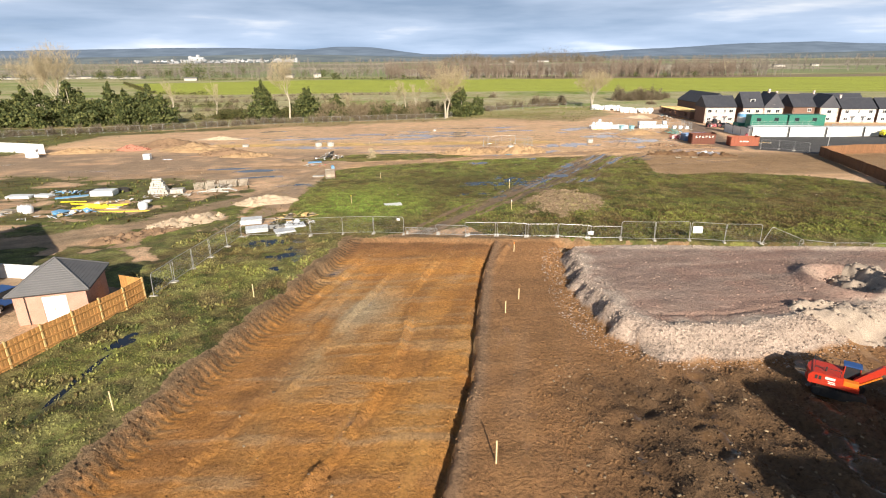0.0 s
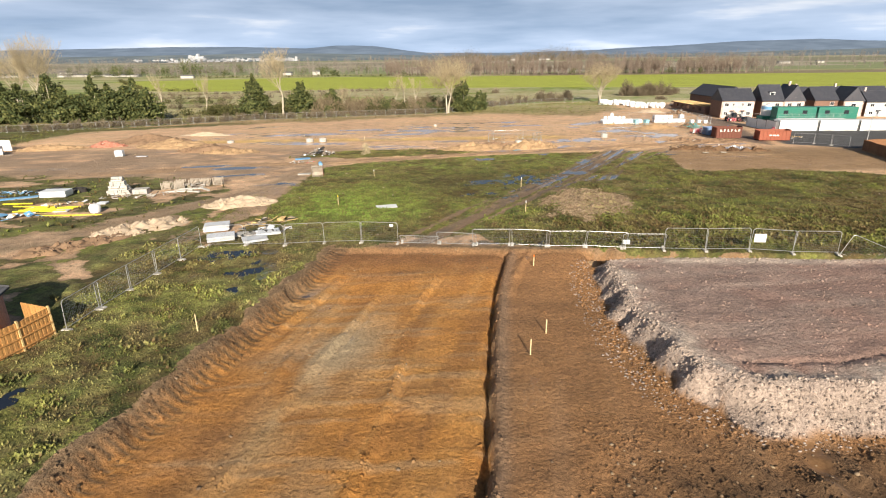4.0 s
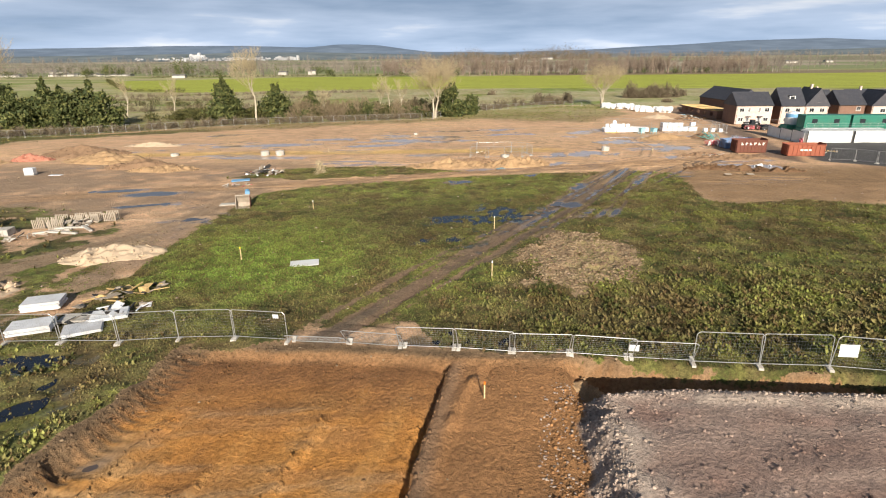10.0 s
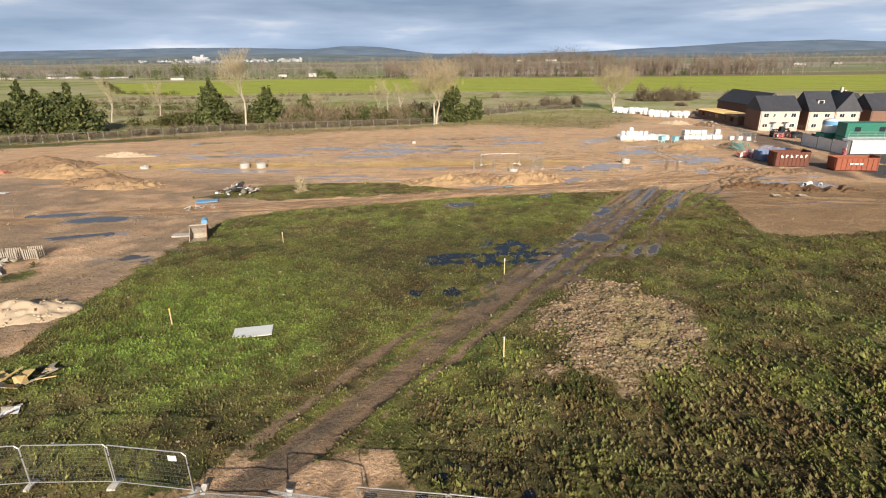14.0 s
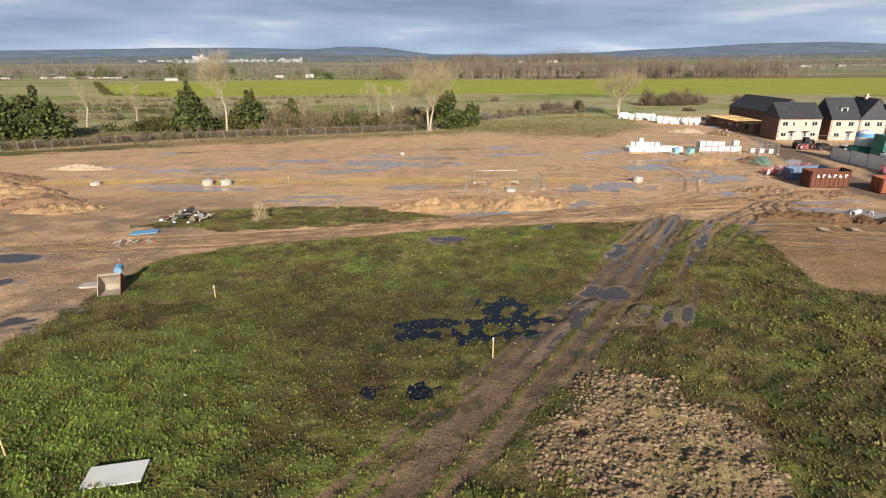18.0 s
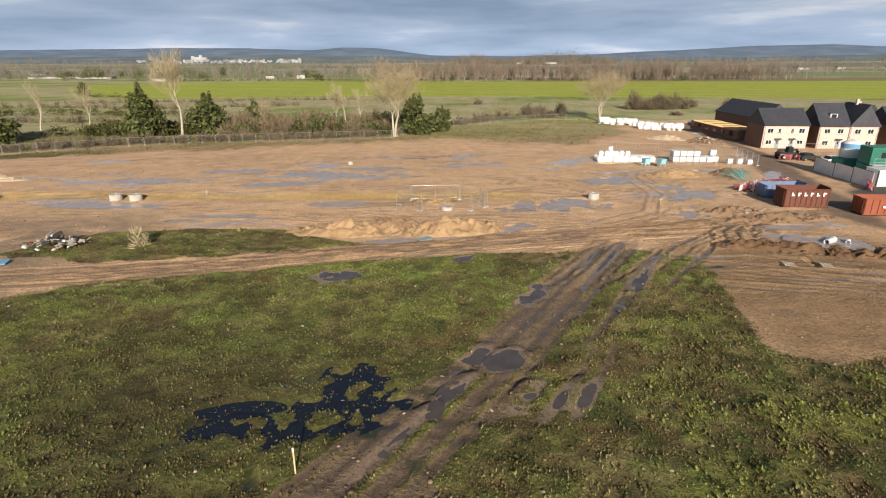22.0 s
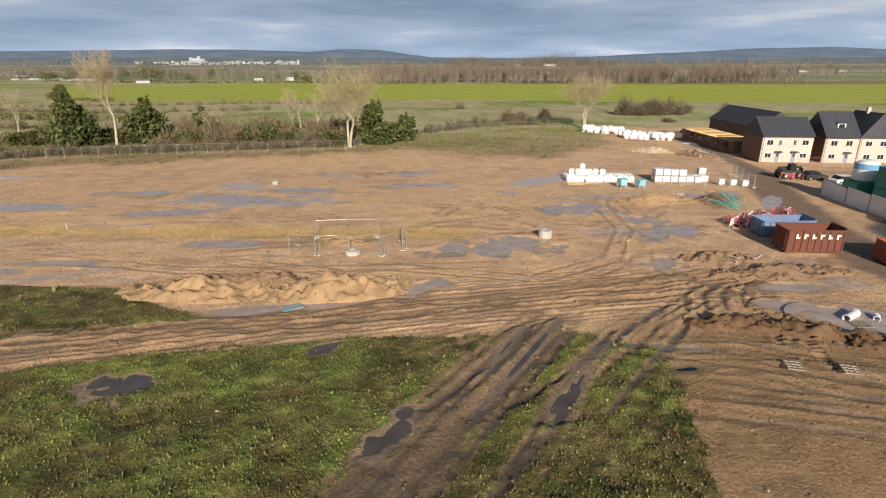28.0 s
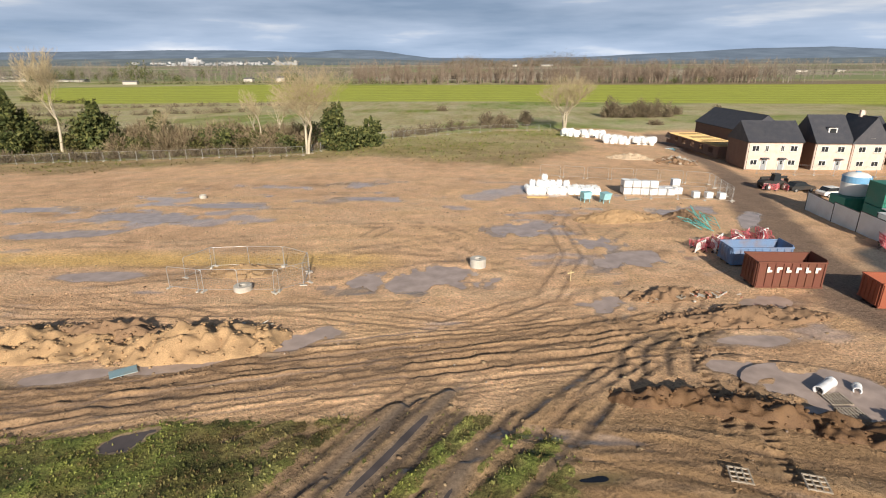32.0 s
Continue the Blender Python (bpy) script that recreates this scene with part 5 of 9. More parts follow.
plants("weeds", 110000, (-12, 64, 54, 112), lambda x, y, v: v * (0.15 + 0.85 * smooth(fbm(x - 7, y + 31, 1.6, 3), -0.25, 0.4)) * (0.12 + 0.5 * smooth(x - 0.55 * (y - 56), 2, 16)), 0.12, 0.28, 4, "dead brown and green weeds among the grass", "weeds", 1.05)
plants("verge_tussocks", 14000, (-28, -8, 18, 58), lambda x, y, v: v * smooth(fbm(x + 4, y + 9, 1.8, 3), 0.0, 0.4), 0.15, 0.34, 4, "pale tussocks of dry grass on the verge", "grass", 1.35)
plants("verge_grass", 60000, (-120, 95, 60, 262), lambda x, y, v: v * 0.45 * ((y > 118) | (x < -26)), 0.25, 0.6, 4, "rough grass along the far edge of the site", "grass")


def crumbs(name, n, box, keep, lo, hi, label, shade=(0.6, 1.05)):
    """Countless small lumps of the soil they lie on, which shade the ground between them."""
    x, y = rng.uniform(box[0], box[1], n), rng.uniform(box[2], box[3], n)
    h, col, wet, veg, _ = ground(x, y)
    k = (rng.rand(n) < keep(x, y, veg)) & (wet < 0.55)
    x, y, h, col, n = x[k], y[k], h[k], col[k], int(k.sum())
    s = lo * (hi / lo) ** (rng.rand(n) ** 2.2)
    a = rng.rand(n) * 6.28
    ang = a[:, None] + np.arange(4)[None] * 1.571 + rng.uniform(-0.4, 0.4, (n, 4))
    rad = s[:, None] * rng.uniform(0.4, 0.75, (n, 4))
    foot = np.stack([x[:, None] + rad * np.cos(ang), y[:, None] + rad * np.sin(ang), np.repeat(h[:, None] - 0.03, 4, 1)], 2)
    top = foot.copy()
    top[..., 0] = x[:, None] + 0.5 * rad * np.cos(ang)
    top[..., 1] = y[:, None] + 0.5 * rad * np.sin(ang)
    top[..., 2] += 0.03 + s[:, None] * rng.uniform(0.18, 0.5, (n, 4))
    co = np.concatenate([foot, top], 1).reshape(-1, 3)
    f = np.array([[0, 1, 5, 4], [1, 2, 6, 5], [2, 3, 7, 6], [3, 0, 4, 7], [4, 5, 6, 7]])
    ob = raw_mesh(name, co, (np.arange(n)[:, None, None] * 8 + f[None]).reshape(-1, 4), M_GROUND, label, "rubble")
    rgba = np.ones((n * 8, 4), np.float32)
    rgba[:, :3] = np.repeat(np.clip(col * rng.uniform(*shade, (n, 1)), 0.01, 0.8), 8, 0)
    ob.data.attributes.new("soil", "FLOAT_COLOR", "POINT").data.foreach_set("color", rgba.ravel())
    ob.data.attributes.new("wet", "FLOAT", "POINT").data.foreach_set("value", np.zeros(n * 8, np.float32))


churned = lambda x, y: smooth(fbm(x + 21, y - 8, 3.0, 3), -0.25, 0.4)
crumbs("dig_crumbs", 60000, (-18.5, 36, 18, 57), lambda x, y, v: (area_distance(x, y, DIG) < 0.6) * (v < 0.5) * (area_distance(x, y, FILL) > 0) * np.clip(0.02 + 0.10 * churned(x, y) + 0.5 * (y > 51.5) * churned(x, y) + 0.75 * (x > 6) * (y < 31.5) + 0.8 * (x < -8) * np.exp(-((area_distance(x, y, DIG) + 0.4) / 0.6) ** 2) + 0.6 * np.exp(-(line_distance(x, y, STEP)[0] / 0.5) ** 2) + 0.7 * np.exp(-(line_distance(x, y, RUT)[0] / 0.5) ** 2) + 0.5 * np.exp(-(np.minimum(line_distance(x, y, RUT_3)[0], line_distance(x, y, RUT_4)[0]) / 0.5) ** 2) + 0.5 * (np.abs(area_distance(x, y, FILL) - 0.6) < 0.9), 0, 1), 0.05, 0.22, "crumbled earth and stones on the floor of the dig")
crumbs("mud_crumbs", 70000, (-24, 60, 98, 132), lambda x, y, v: (1 - v) * (0.08 + 0.5 * churned(x, y)), 0.05, 0.17, "crumbs of churned mud along the haul track")

crumbs("fill_crumbs", 42000, (8.5, 42, 28, 53), lambda x, y, v: np.where(area_distance(x, y, FILL) > 2.6, 0.0, np.where(area_distance(x, y, FILL) > -0.6, 0.85, 0.12)), 0.05, 0.24, "angular broken stone covering the slope of the fill", (0.6, 1.35))

# broken stone on the fill, clods on the rubble hump and in the mud
fill_edge = lambda x, y: area_distance(x, y, FILL)
gx, gy, gh = scatter(rng, 12000, 8.5, 42, 29, 53, lambda x, y, h, c, w, v: np.where(fill_edge(x, y) > 3.0, 0.0, np.where(fill_edge(x, y) > -0.5, 0.9, 0.05 + 0.5 * np.exp(-(((x - 33) / 4) ** 2 + ((y - 40) / 4.5) ** 2)))))
raw_mesh("broken_stone", *stones(rng, gx, gy, gh, rng.uniform(0.05, 0.20, len(gx)) ** 1.1 * np.where(fill_edge(gx, gy) > -0.6, 1.0, 0.55)), M_STONE, "loose pale broken stone on the fill slope", "rubble")
gx, gy, gh = scatter(rng, 6500, 9, 24, 62, 81, lambda x, y, h, c, w, v: (area_distance(x, y, RUBBLE) + 1.5 * fbm(x + 50, y + 20, 2.4, 3) < -0.3) * 0.95)
raw_mesh("clods", *stones(rng, gx, gy, gh, rng.uniform(0.08, 0.3, len(gx))), M_CLOD, "brown clods and stones on a low heap", "rubble")
gx, gy, gh = scatter(rng, 9000, -18, 40, 18, 57, lambda x, y, h, c, w, v: (1 - v) * (area_distance(x, y, DIG) < 0.5) * (fill_edge(x, y) > 3) * (0.015 + 0.35 * (x > 7) * (y < 30) + 0.25 * np.exp(-(area_distance(x, y, DIG) / 0.6) ** 2)))
raw_mesh("dig_clods", *stones(rng, gx, gy, gh, rng.uniform(0.05, 0.22, len(gx))), M_CLOD, "lumps of loose brown earth in the dig", "rubble")
gx, gy, gh = scatter(rng, 14000, -70, 64, 60, 170, lambda x, y, h, c, w, v: (1 - v) * (0.12 + 0.5 * smooth(fbm(x, y, 5, 3), 0.15, 0.5)))
raw_mesh("mud_clods", *stones(rng, gx, gy, gh, rng.uniform(0.06, 0.28, len(gx))), M_CLOD, "lumps of churned mud and small stones", "rubble")
gx, gy, gh = scatter(rng, 1500, -26, 62, 56, 122, lambda x, y, h, c, w, v: 0.3 + 0 * x)
raw_mesh("litter_stones", *stones(rng, gx, gy, gh + 0.03, rng.uniform(0.06, 0.2, len(gx))), M_STONE, "scattered pale stones and scraps in the grass", "rubble")


# ---- trees and scrub ----
def tubes_mesh(segs, sides):
    """Tapered limbs from rows of start, end, radius, end radius."""
    a = np.array([s[0] for s in segs], float)
    b = np.array([s[1] for s in segs], float)
    r0, r1 = np.array([s[2] for s in segs]), np.array([s[3] for s in segs])
    d = b - a
    d /= np.linalg.norm(d, axis=1, keepdims=True) + 1e-9
    ref = np.where(np.abs(d[:, 2:3]) > 0.9, np.array([[1.0, 0, 0]]), np.array([[0, 0, 1.0]]))
    u = np.cross(d, ref)
    u /= np.linalg.norm(u, axis=1, keepdims=True)
    w = np.cross(d, u)
    th = np.arange(sides) * 2 * math.pi / sides
    ring = u[:, None] * np.cos(th)[None, :, None] + w[:, None] * np.sin(th)[None, :, None]
    co = np.concatenate([a[:, None] + ring * r0[:, None, None], b[:, None] + ring * r1[:, None, None]], 1)
    i = np.arange(sides)
    j = (i + 1) % sides
    t = np.concatenate([np.stack([i, j, sides + j], 1), np.stack([i, sides + j, sides + i], 1)])
    return co.reshape(-1, 3), (np.arange(len(segs))[:, None, None] * 2 * sides + t[None]).reshape(-1, 3)


def bare_tree(x, y, height, spread, seed, stems=1, label="tall bare winter tree with a pale trunk", twigs=5, sink=0.2):
    rnd = random.Random(seed)
    root = new("bare_tree")
    root.location = (x, y, gz(x, y) - sink)
    tagged(root, label, "tree", "bare trees")
    thick, thin = [], []

    def grow(p, d, length, r, depth):
        steps = 3 if depth < 3 else 2
        for k in range(steps):
            d = (d + Vector((rnd.gauss(0, 0.05 if depth == 0 else 0.10), rnd.gauss(0, 0.05 if depth == 0 else 0.10), rnd.gauss(0.08 if depth < 3 else 0.03, 0.07)))).normalized()
            q = p + d * (length / steps)
            r2 = r * 0.86
            (thick if depth < 2 else thin).append((tuple(p), tuple(q), r, r2))
            p, r = q, r2
            if depth >= 1 and depth < twigs and k < steps - 1 and rnd.random() < 0.85:
                side = Vector((rnd.gauss(0, 1), rnd.gauss(0, 1), rnd.uniform(0.1, 0.9))).normalized()
                grow(p, (d * 0.55 + side * 0.75).normalized(), length * rnd.uniform(0.5, 0.75), max(r * 0.5, 0.022), depth + 1)
        if depth < twigs:
            for k in range(3 if depth < 4 else 2):
                a = rnd.uniform(0, 6.28)
                out = Vector((math.cos(a), math.sin(a), rnd.uniform(0.35, 1.0))).normalized()
                grow(p, (d * 0.9 + out * (0.55 if depth else 0.7) * spread).normalized(), length * rnd.uniform(0.58, 0.82), max(r * 0.66, 0.022), depth + 1)

    for s in range(stems):
        a = rnd.uniform(0, 6.28)
        tilt = 0.0 if stems == 1 else 0.06
        grow(Vector((0.3 * math.cos(a) * (stems > 1), 0.3 * math.sin(a) * (stems > 1), 0)), Vector((tilt * math.cos(a), tilt * math.sin(a), 1)).normalized(), height * rnd.uniform(0.30, 0.36), height * 0.014 + 0.06, 0)
    top = max(s[1][2] for s in thin)
    k = height / top
    wide_k = k * (1 + 0.9 * max(0.0, spread - 0.95))
    sc = lambda rows: [((a[0] * wide_k, a[1] * wide_k, a[2] * k), (b[0] * wide_k, b[1] * wide_k, b[2] * k), r, q) for a, b, r, q in rows]
    co, tr = tubes_mesh(sc(thick), 7)
    raw_mesh("trunk", co, tr, M_BARK, "", "", parent=root)
    co, tr = tubes_mesh(sc(thin), 3)
    raw_mesh("crown", co, tr, M_TWIG, "", "", parent=root)
    return root


def leaf_cloud(rng, n, centre, radii, size, droop=0.0, shell=0.5):
    """Small leaf sprays in an uneven ellipsoid, thinner inside, with gaps."""
    d = rng.normal(size=(n, 3))
    d /= np.linalg.norm(d, axis=1, keepdims=True)
    lump = 1 + 0.28 * np.sin(d[:, 0] * 5.1 + centre[0]) * np.cos(d[:, 1] * 4.3 + centre[1]) + 0.22 * np.sin(d[:, 2] * 6.7 + centre[0] * 2)
    r = (shell + (1 - shell) * rng.rand(n)) * lump
    p = d * r[:, None] * np.array(radii) + np.array(centre)
    u = rng.normal(size=(n, 3))
    u[:, 2] -= droop
    u /= np.linalg.norm(u, axis=1, keepdims=True)
    w = np.cross(u, rng.normal(size=(n, 3)))
    w /= np.linalg.norm(w, axis=1, keepdims=True)
    s = size * rng.uniform(0.5, 1.3, n)[:, None]
    co = np.stack([p - u * s - w * s * 0.4, p + w * s * 0.55, p + u * s, p - u * s * 0.3 - w * s * 0.7], 1)
    f = np.array([[0, 1, 2], [0, 2, 3]])
    return co.reshape(-1, 3), (np.arange(n)[:, None, None] * 4 + f[None]).reshape(-1, 3)


def twig_cloud(rng, n, centre, radii, length, width):
    d = rng.normal(size=(n, 3))
    d[:, 2] = np.abs(d[:, 2])
    d /= np.linalg.norm(d, axis=1, keepdims=True)
    lump = 1 + 0.3 * np.sin(d[:, 0] * 6 + centre[0]) * np.cos(d[:, 1] * 5 + centre[1])
    p = d * (rng.rand(n) ** 0.5 * lump)[:, None] * np.array(radii) + np.array(centre)
    u = d + rng.normal(size=(n, 3)) * 0.45
    u[:, 2] += 0.35
    u /= np.linalg.norm(u, axis=1, keepdims=True)
    w = np.cross(u, rng.normal(size=(n, 3)))
    w /= np.linalg.norm(w, axis=1, keepdims=True)
    s = rng.uniform(0.5, 1.2, n)[:, None]
    co = np.stack([p - u * s * length / 2 - w * width, p - u * s * length / 2 + w * width, p + u * s * length / 2], 1)
    return co.reshape(-1, 3), np.arange(3 * n).reshape(-1, 3)


def joined(pieces):
    co, tr, o = [], [], 0
    for c, t in pieces:
        co.append(c)
        tr.append(t + o)
        o += len(c)
    return np.concatenate(co), np.concatenate(tr)


def evergreen(x, y, height, width, seed, cone=True, label="dense dark evergreen tree beside the site fence", n=6000):
    r = np.random.RandomState(seed)
    root = new("evergreen_tree")
    root.location = (x, y, gz(x, y) - 0.15)
    tagged(root, label, "tree", "evergreen trees")
    pieces = []
    layers = 9 if cone else 6
    for k in range(layers):
        f = k / (layers - 1)
        rad = width / 2 * ((1 - 0.92 * f ** 1.5) * (0.8 + 0.2 * min(1, 5 * f)) if cone else math.sin(math.pi * (0.22 + 0.70 * f)) * 0.95)
        for m in range(max(2, int(7 * (1 - 0.7 * f)))):
            a = r.rand() * 6.28
            q = r.uniform(0.35, 0.75) * rad
            c = (q * math.cos(a), q * math.sin(a), height * (0.10 + 0.85 * f) + r.uniform(-0.4, 0.4))
            pieces.append(leaf_cloud(r, n // (layers * 4), c, (rad * 0.52, rad * 0.52, height / layers * 0.95), 0.42 * (width / 9) ** 0.5, 0.4, 0.3))
    co, tr = joined(pieces)
    raw_mesh("crown", co, tr, M_NEEDLE, "", "", parent=root)
    co, tr = tubes_mesh([((0, 0, 0), (0.1, 0, height * 0.5), 0.28, 0.2), ((0.1, 0, height * 0.5), (0, 0, height * 0.93), 0.2, 0.05)], 7)
    raw_mesh("trunk", co, tr, M_BARK, "", "", parent=root)


def shrubs(name, spots, seed, label, mat, dense=170, leafy=False, kind="stuff"):
    """A stretch of scrub or hedge: spots of x, y, radius, height."""
    r = np.random.RandomState(seed)
    pieces = []
    for x, y, rad, h in spots:
        z = gz(x, y)
        n = int(dense * (0.5 + r.rand()))
        if leafy:
            pieces.append(leaf_cloud(r, n, (x, y, z + h * 0.45), (rad, rad, h * 0.55), 0.16 + 0.07 * rad, 0.0, 0.3))
        else:
            pieces.append(twig_cloud(r, n, (x, y, z), (rad, rad, h), 0.6 * h ** 0.7, 0.035 + 0.016 * rad))
    co, tr = joined(pieces)
    raw_mesh(name, co, tr, mat, label, "shrubs", kind)


bare_tree(-1.9, 208.2, 21.5, 1.55, 3, 2, "tall bare winter tree with a forked pale trunk", 6)
bare_tree(63.5, 252.5, 18.5, 1.5, 8, 4, "bare many-stemmed winter tree beside the stacked bags", 5)
bare_tree(-62.6, 213.8, 24.0, 0.95, 9, 1, "tall bare winter tree with ivy on its trunk", 6)
bare_tree(-150, 212, 31, 1.1, 12, 3)
bare_tree(-163, 216, 28, 1.0, 14, 2)
bare_tree(-40.6, 222, 10.5, 1.35, 16, 2, "small spreading bare tree in the scrub", 4)
bare_tree(-18.5, 226, 14.5, 0.55, 18, 1, "slender bare tree in the scrub", 4)
bare_tree(-14.5, 229, 13.0, 0.55, 19, 1, "slender bare tree in the scrub", 4)
bare_tree(-22.5, 232, 12.0, 0.6, 21, 1, "slender bare tree in the scrub", 4)
bare_tree(-95, 222, 15, 0.8, 22, 1, "leaning bare tree behind the evergreens", 4)
bare_tree(-118, 232, 16, 0.8, 24, 1, "bare tree behind the evergreens", 4)
bare_tree(312, 660, 17, 1.1, 30, 1, "lone round bare tree in the far fields", 4)
evergreen(-71.6, 211.5, 14.0, 13.5, 40, True, "broad dark green conifer beside the site fence", 6000)
evergreen(-56.8, 219, 10.5, 12.5, 41, False, "rounded dark evergreen beside a bare tree")
evergreen(-47.6, 231, 7.6, 8.4, 42, False, "small rounded evergreen in the scrub")
evergreen(4.0, 214.8, 10.0, 9.5, 43, False, "ivy-clad dark green tree behind the bare tree")
evergreen(10.0, 222.0, 6.5, 8.0, 45, False, "low dark evergreen beside the fence bend", 3500)
for k, (ex, ey, eh, ew) in enumerate(((-104, 198, 10.5, 10), (-110, 201, 13, 11), (-116, 197, 11.5, 10), (-123, 200, 14.5, 12), (-130, 196, 10, 11), (-136, 196, 14.5, 11), (-143, 193, 12, 11), (-150, 193, 14, 11), (-158, 191, 13, 11))):
    evergreen(ex, ey, eh, ew * 1.3, 60 + k, k % 4 == 3, "dark evergreen in a dense screen along the fence", 4200)

r = random.Random(5)
line = lambda pts, step, wob, rad, hh: [(ax + (bx - ax) * k / n + r.gauss(0, wob), ay + (by - ay) * k / n + r.gauss(0, wob), rad * r.uniform(0.7, 1.3), hh * r.uniform(0.6, 1.3)) for (ax, ay), (bx, by) in zip(pts, pts[1:]) for n in [max(1, int(math.hypot(bx - ax, by - ay) / step))] for k in range(n)]
shrubs("bramble_scrub", line([(-165, 149), (-113, 174), (-88, 187), (-62, 200), (-37, 204.5), (-6, 211)], 1.6, 1.0, 1.7, 2.2), 1, "low brown bramble scrub along the fence", M_TWIG_DARK, 330)
shrubs("scrub", [(-55 + 56 * r.random(), 214 + 26 * r.random(), r.uniform(2.0, 3.8), r.uniform(2.4, 6.2)) for _ in range(80)], 2, "reddish brown bare scrub between the trees", M_TWIG_WARM, 600)
shrubs("olive_scrub", [(-52 + 54 * r.random(), 213 + 26 * r.random(), r.uniform(1.8, 3.2), r.uniform(2.6, 5.4)) for _ in range(36)], 13, "olive green bushes among the bare scrub", M_NEEDLE, 420, True)
shrubs("dark_scrub", [(-100 + 110 * r.random(), 213 + 32 * r.random(), r.uniform(1.8, 3.4), r.uniform(2, 4)) for _ in range(120)], 3, "dark leafy scrub between the trees", M_SHRUB, 330, True)
shrubs("fence_scrub", line([(14, 242), (30, 258), (48, 266), (58, 268)], 3.0, 1.4, 2.3, 3.0), 4, "grey-brown bushes behind the fence corner", M_TWIG_DARK, 330)
shrubs("hedge_near_houses", line([(92, 306), (114, 307)], 2.2, 0.9, 3.2, 5.8), 6, "dark bare hedge in the rough pasture", M_TWIG_DARK, 1000)
shrubs("pasture_bushes", [(24, 330, 2.6, 3), (55, 282, 2.6, 4), (120, 318, 3, 3.2), (130, 300, 2.2, 2.4), (142, 330, 3, 3.4), (100, 282, 2.6, 1.6), (41, 272, 3, 4.5), (46, 276, 2.4, 3.6)], 7, "scattered round bushes in rough pasture", M_TWIG_DARK, 900)
shrubs("field_hedge", line([(-250, 300), (-190, 320), (-120, 312), (-60, 330)], 3, 1.0, 2.2, 3.0) + line([(-220, 262), (-150, 258), (-85, 262), (-50, 262)], 2.6, 1.2, 2.4, 3.2) + line([(-190, 340), (-100, 362), (-40, 366)], 3, 1.0, 2.0, 2.4), 8, "dark overgrown hedges between small fields", M_TWIG_DARK, 120)
shrubs("leafy_field_hedge", line([(-240, 280), (-150, 284), (-90, 280)], 3.4, 2.0, 2.4, 3.2), 9, "green and brown hedge between small fields", M_SHRUB, 110, True)
shrubs("far_hedge", line([(-330, 560), (-214, 395), (-165, 376)], 4, 1.0, 2.4, 2.8) + line([(-330, 640), (-120, 640), (-20, 628)], 4, 1.0, 2.4, 3.0), 10, "dark hedge along the edge of the crop field", M_SHRUB, 80, True)


def far_wood(name, spots, seed, label, mat, per=70, kind="stuff"):
    """Distant bare trees: each a stem, steep limbs and a haze of twigs."""
    q = np.random.RandomState(seed)
    pieces = []
    for x, y, h in spots:
        z = gz(x, y) - 0.5
        w = h * q.uniform(0.16, 0.26)
        segs = [((x, y, z), (x + q.normal() * 0.4, y, z + h * 0.6), 0.35, 0.16)]
        for k in range(9):
            a, f = q.rand() * 6.28, q.uniform(0.2, 0.7)
            segs.append(((x, y, z + h * f), (x + w * math.cos(a) * (1 - 0.4 * f), y + w * math.sin(a), z + h * min(1, f + q.uniform(0.2, 0.4))), 0.14, 0.05))
        pieces.append(tubes_mesh(segs, 3))
        c, t = twig_cloud(q, per, (x, y, z + h * 0.28), (w, w, h * 0.70), 0.16 * h, 0.06 + 0.003 * h)
        pieces.append((c, t))
    co, tr = joined(pieces)
    raw_mesh(name, co, tr, mat, label, "woodland", kind)


ru = r.uniform
far_wood("far_wood", [(ru(-80, 330), ru(628, 700), ru(10, 25)) for _ in range(600)], 1, "distant bare wood behind the crop field", M_TWIG_FAR)
far_wood("far_wood_right", [(ru(330, 380), ru(640, 700), ru(18, 25)) for _ in range(26)] + [(ru(420, 1100), ru(800, 830), ru(8, 13)) for _ in range(70)] + [(ru(300, 1300), ru(1000, 1050), ru(10, 16)) for _ in range(90)], 2, "distant bare trees and hedges on the plain", M_TWIG_HAZE, 55)
far_wood("far_wood_left", [(ru(-640, -80), ru(655, 900), ru(10, 19)) for _ in range(420)], 3, "distant brown woods and gardens beyond the field", M_TWIG_HAZE, 60)
far_wood("far_wood_back", [(ru(-1900, 1600), ru(1100, 1900), ru(16, 30)) for _ in range(620)], 4, "far brown woods on the plain", M_TWIG_HAZE, 50)
shrubs("far_evergreens", [(ru(-600, -100), ru(650, 860), ru(5, 9), ru(8, 15)) for _ in range(40)] + [(-322, 690, 12, 22), (-334, 694, 10, 18), (-310, 694, 9, 17)] + [(ru(-60, 320), ru(620, 640), ru(3, 4.5), ru(6, 10)) for _ in range(9)], 11, "distant dark evergreen trees", M_NEEDLE, 260, True)
shrubs("far_wooded_rise", [(-40 + 620 * k / 89, ru(2180, 2260), ru(16, 26), 20 + 26 * math.exp(-((k - 62) / 20) ** 2) + 20 * math.exp(-((k - 12) / 8) ** 2) + ru(-4, 6)) for k in range(90)], 12, "low wooded rise on the horizon", M_TWIG_DARK, 240)


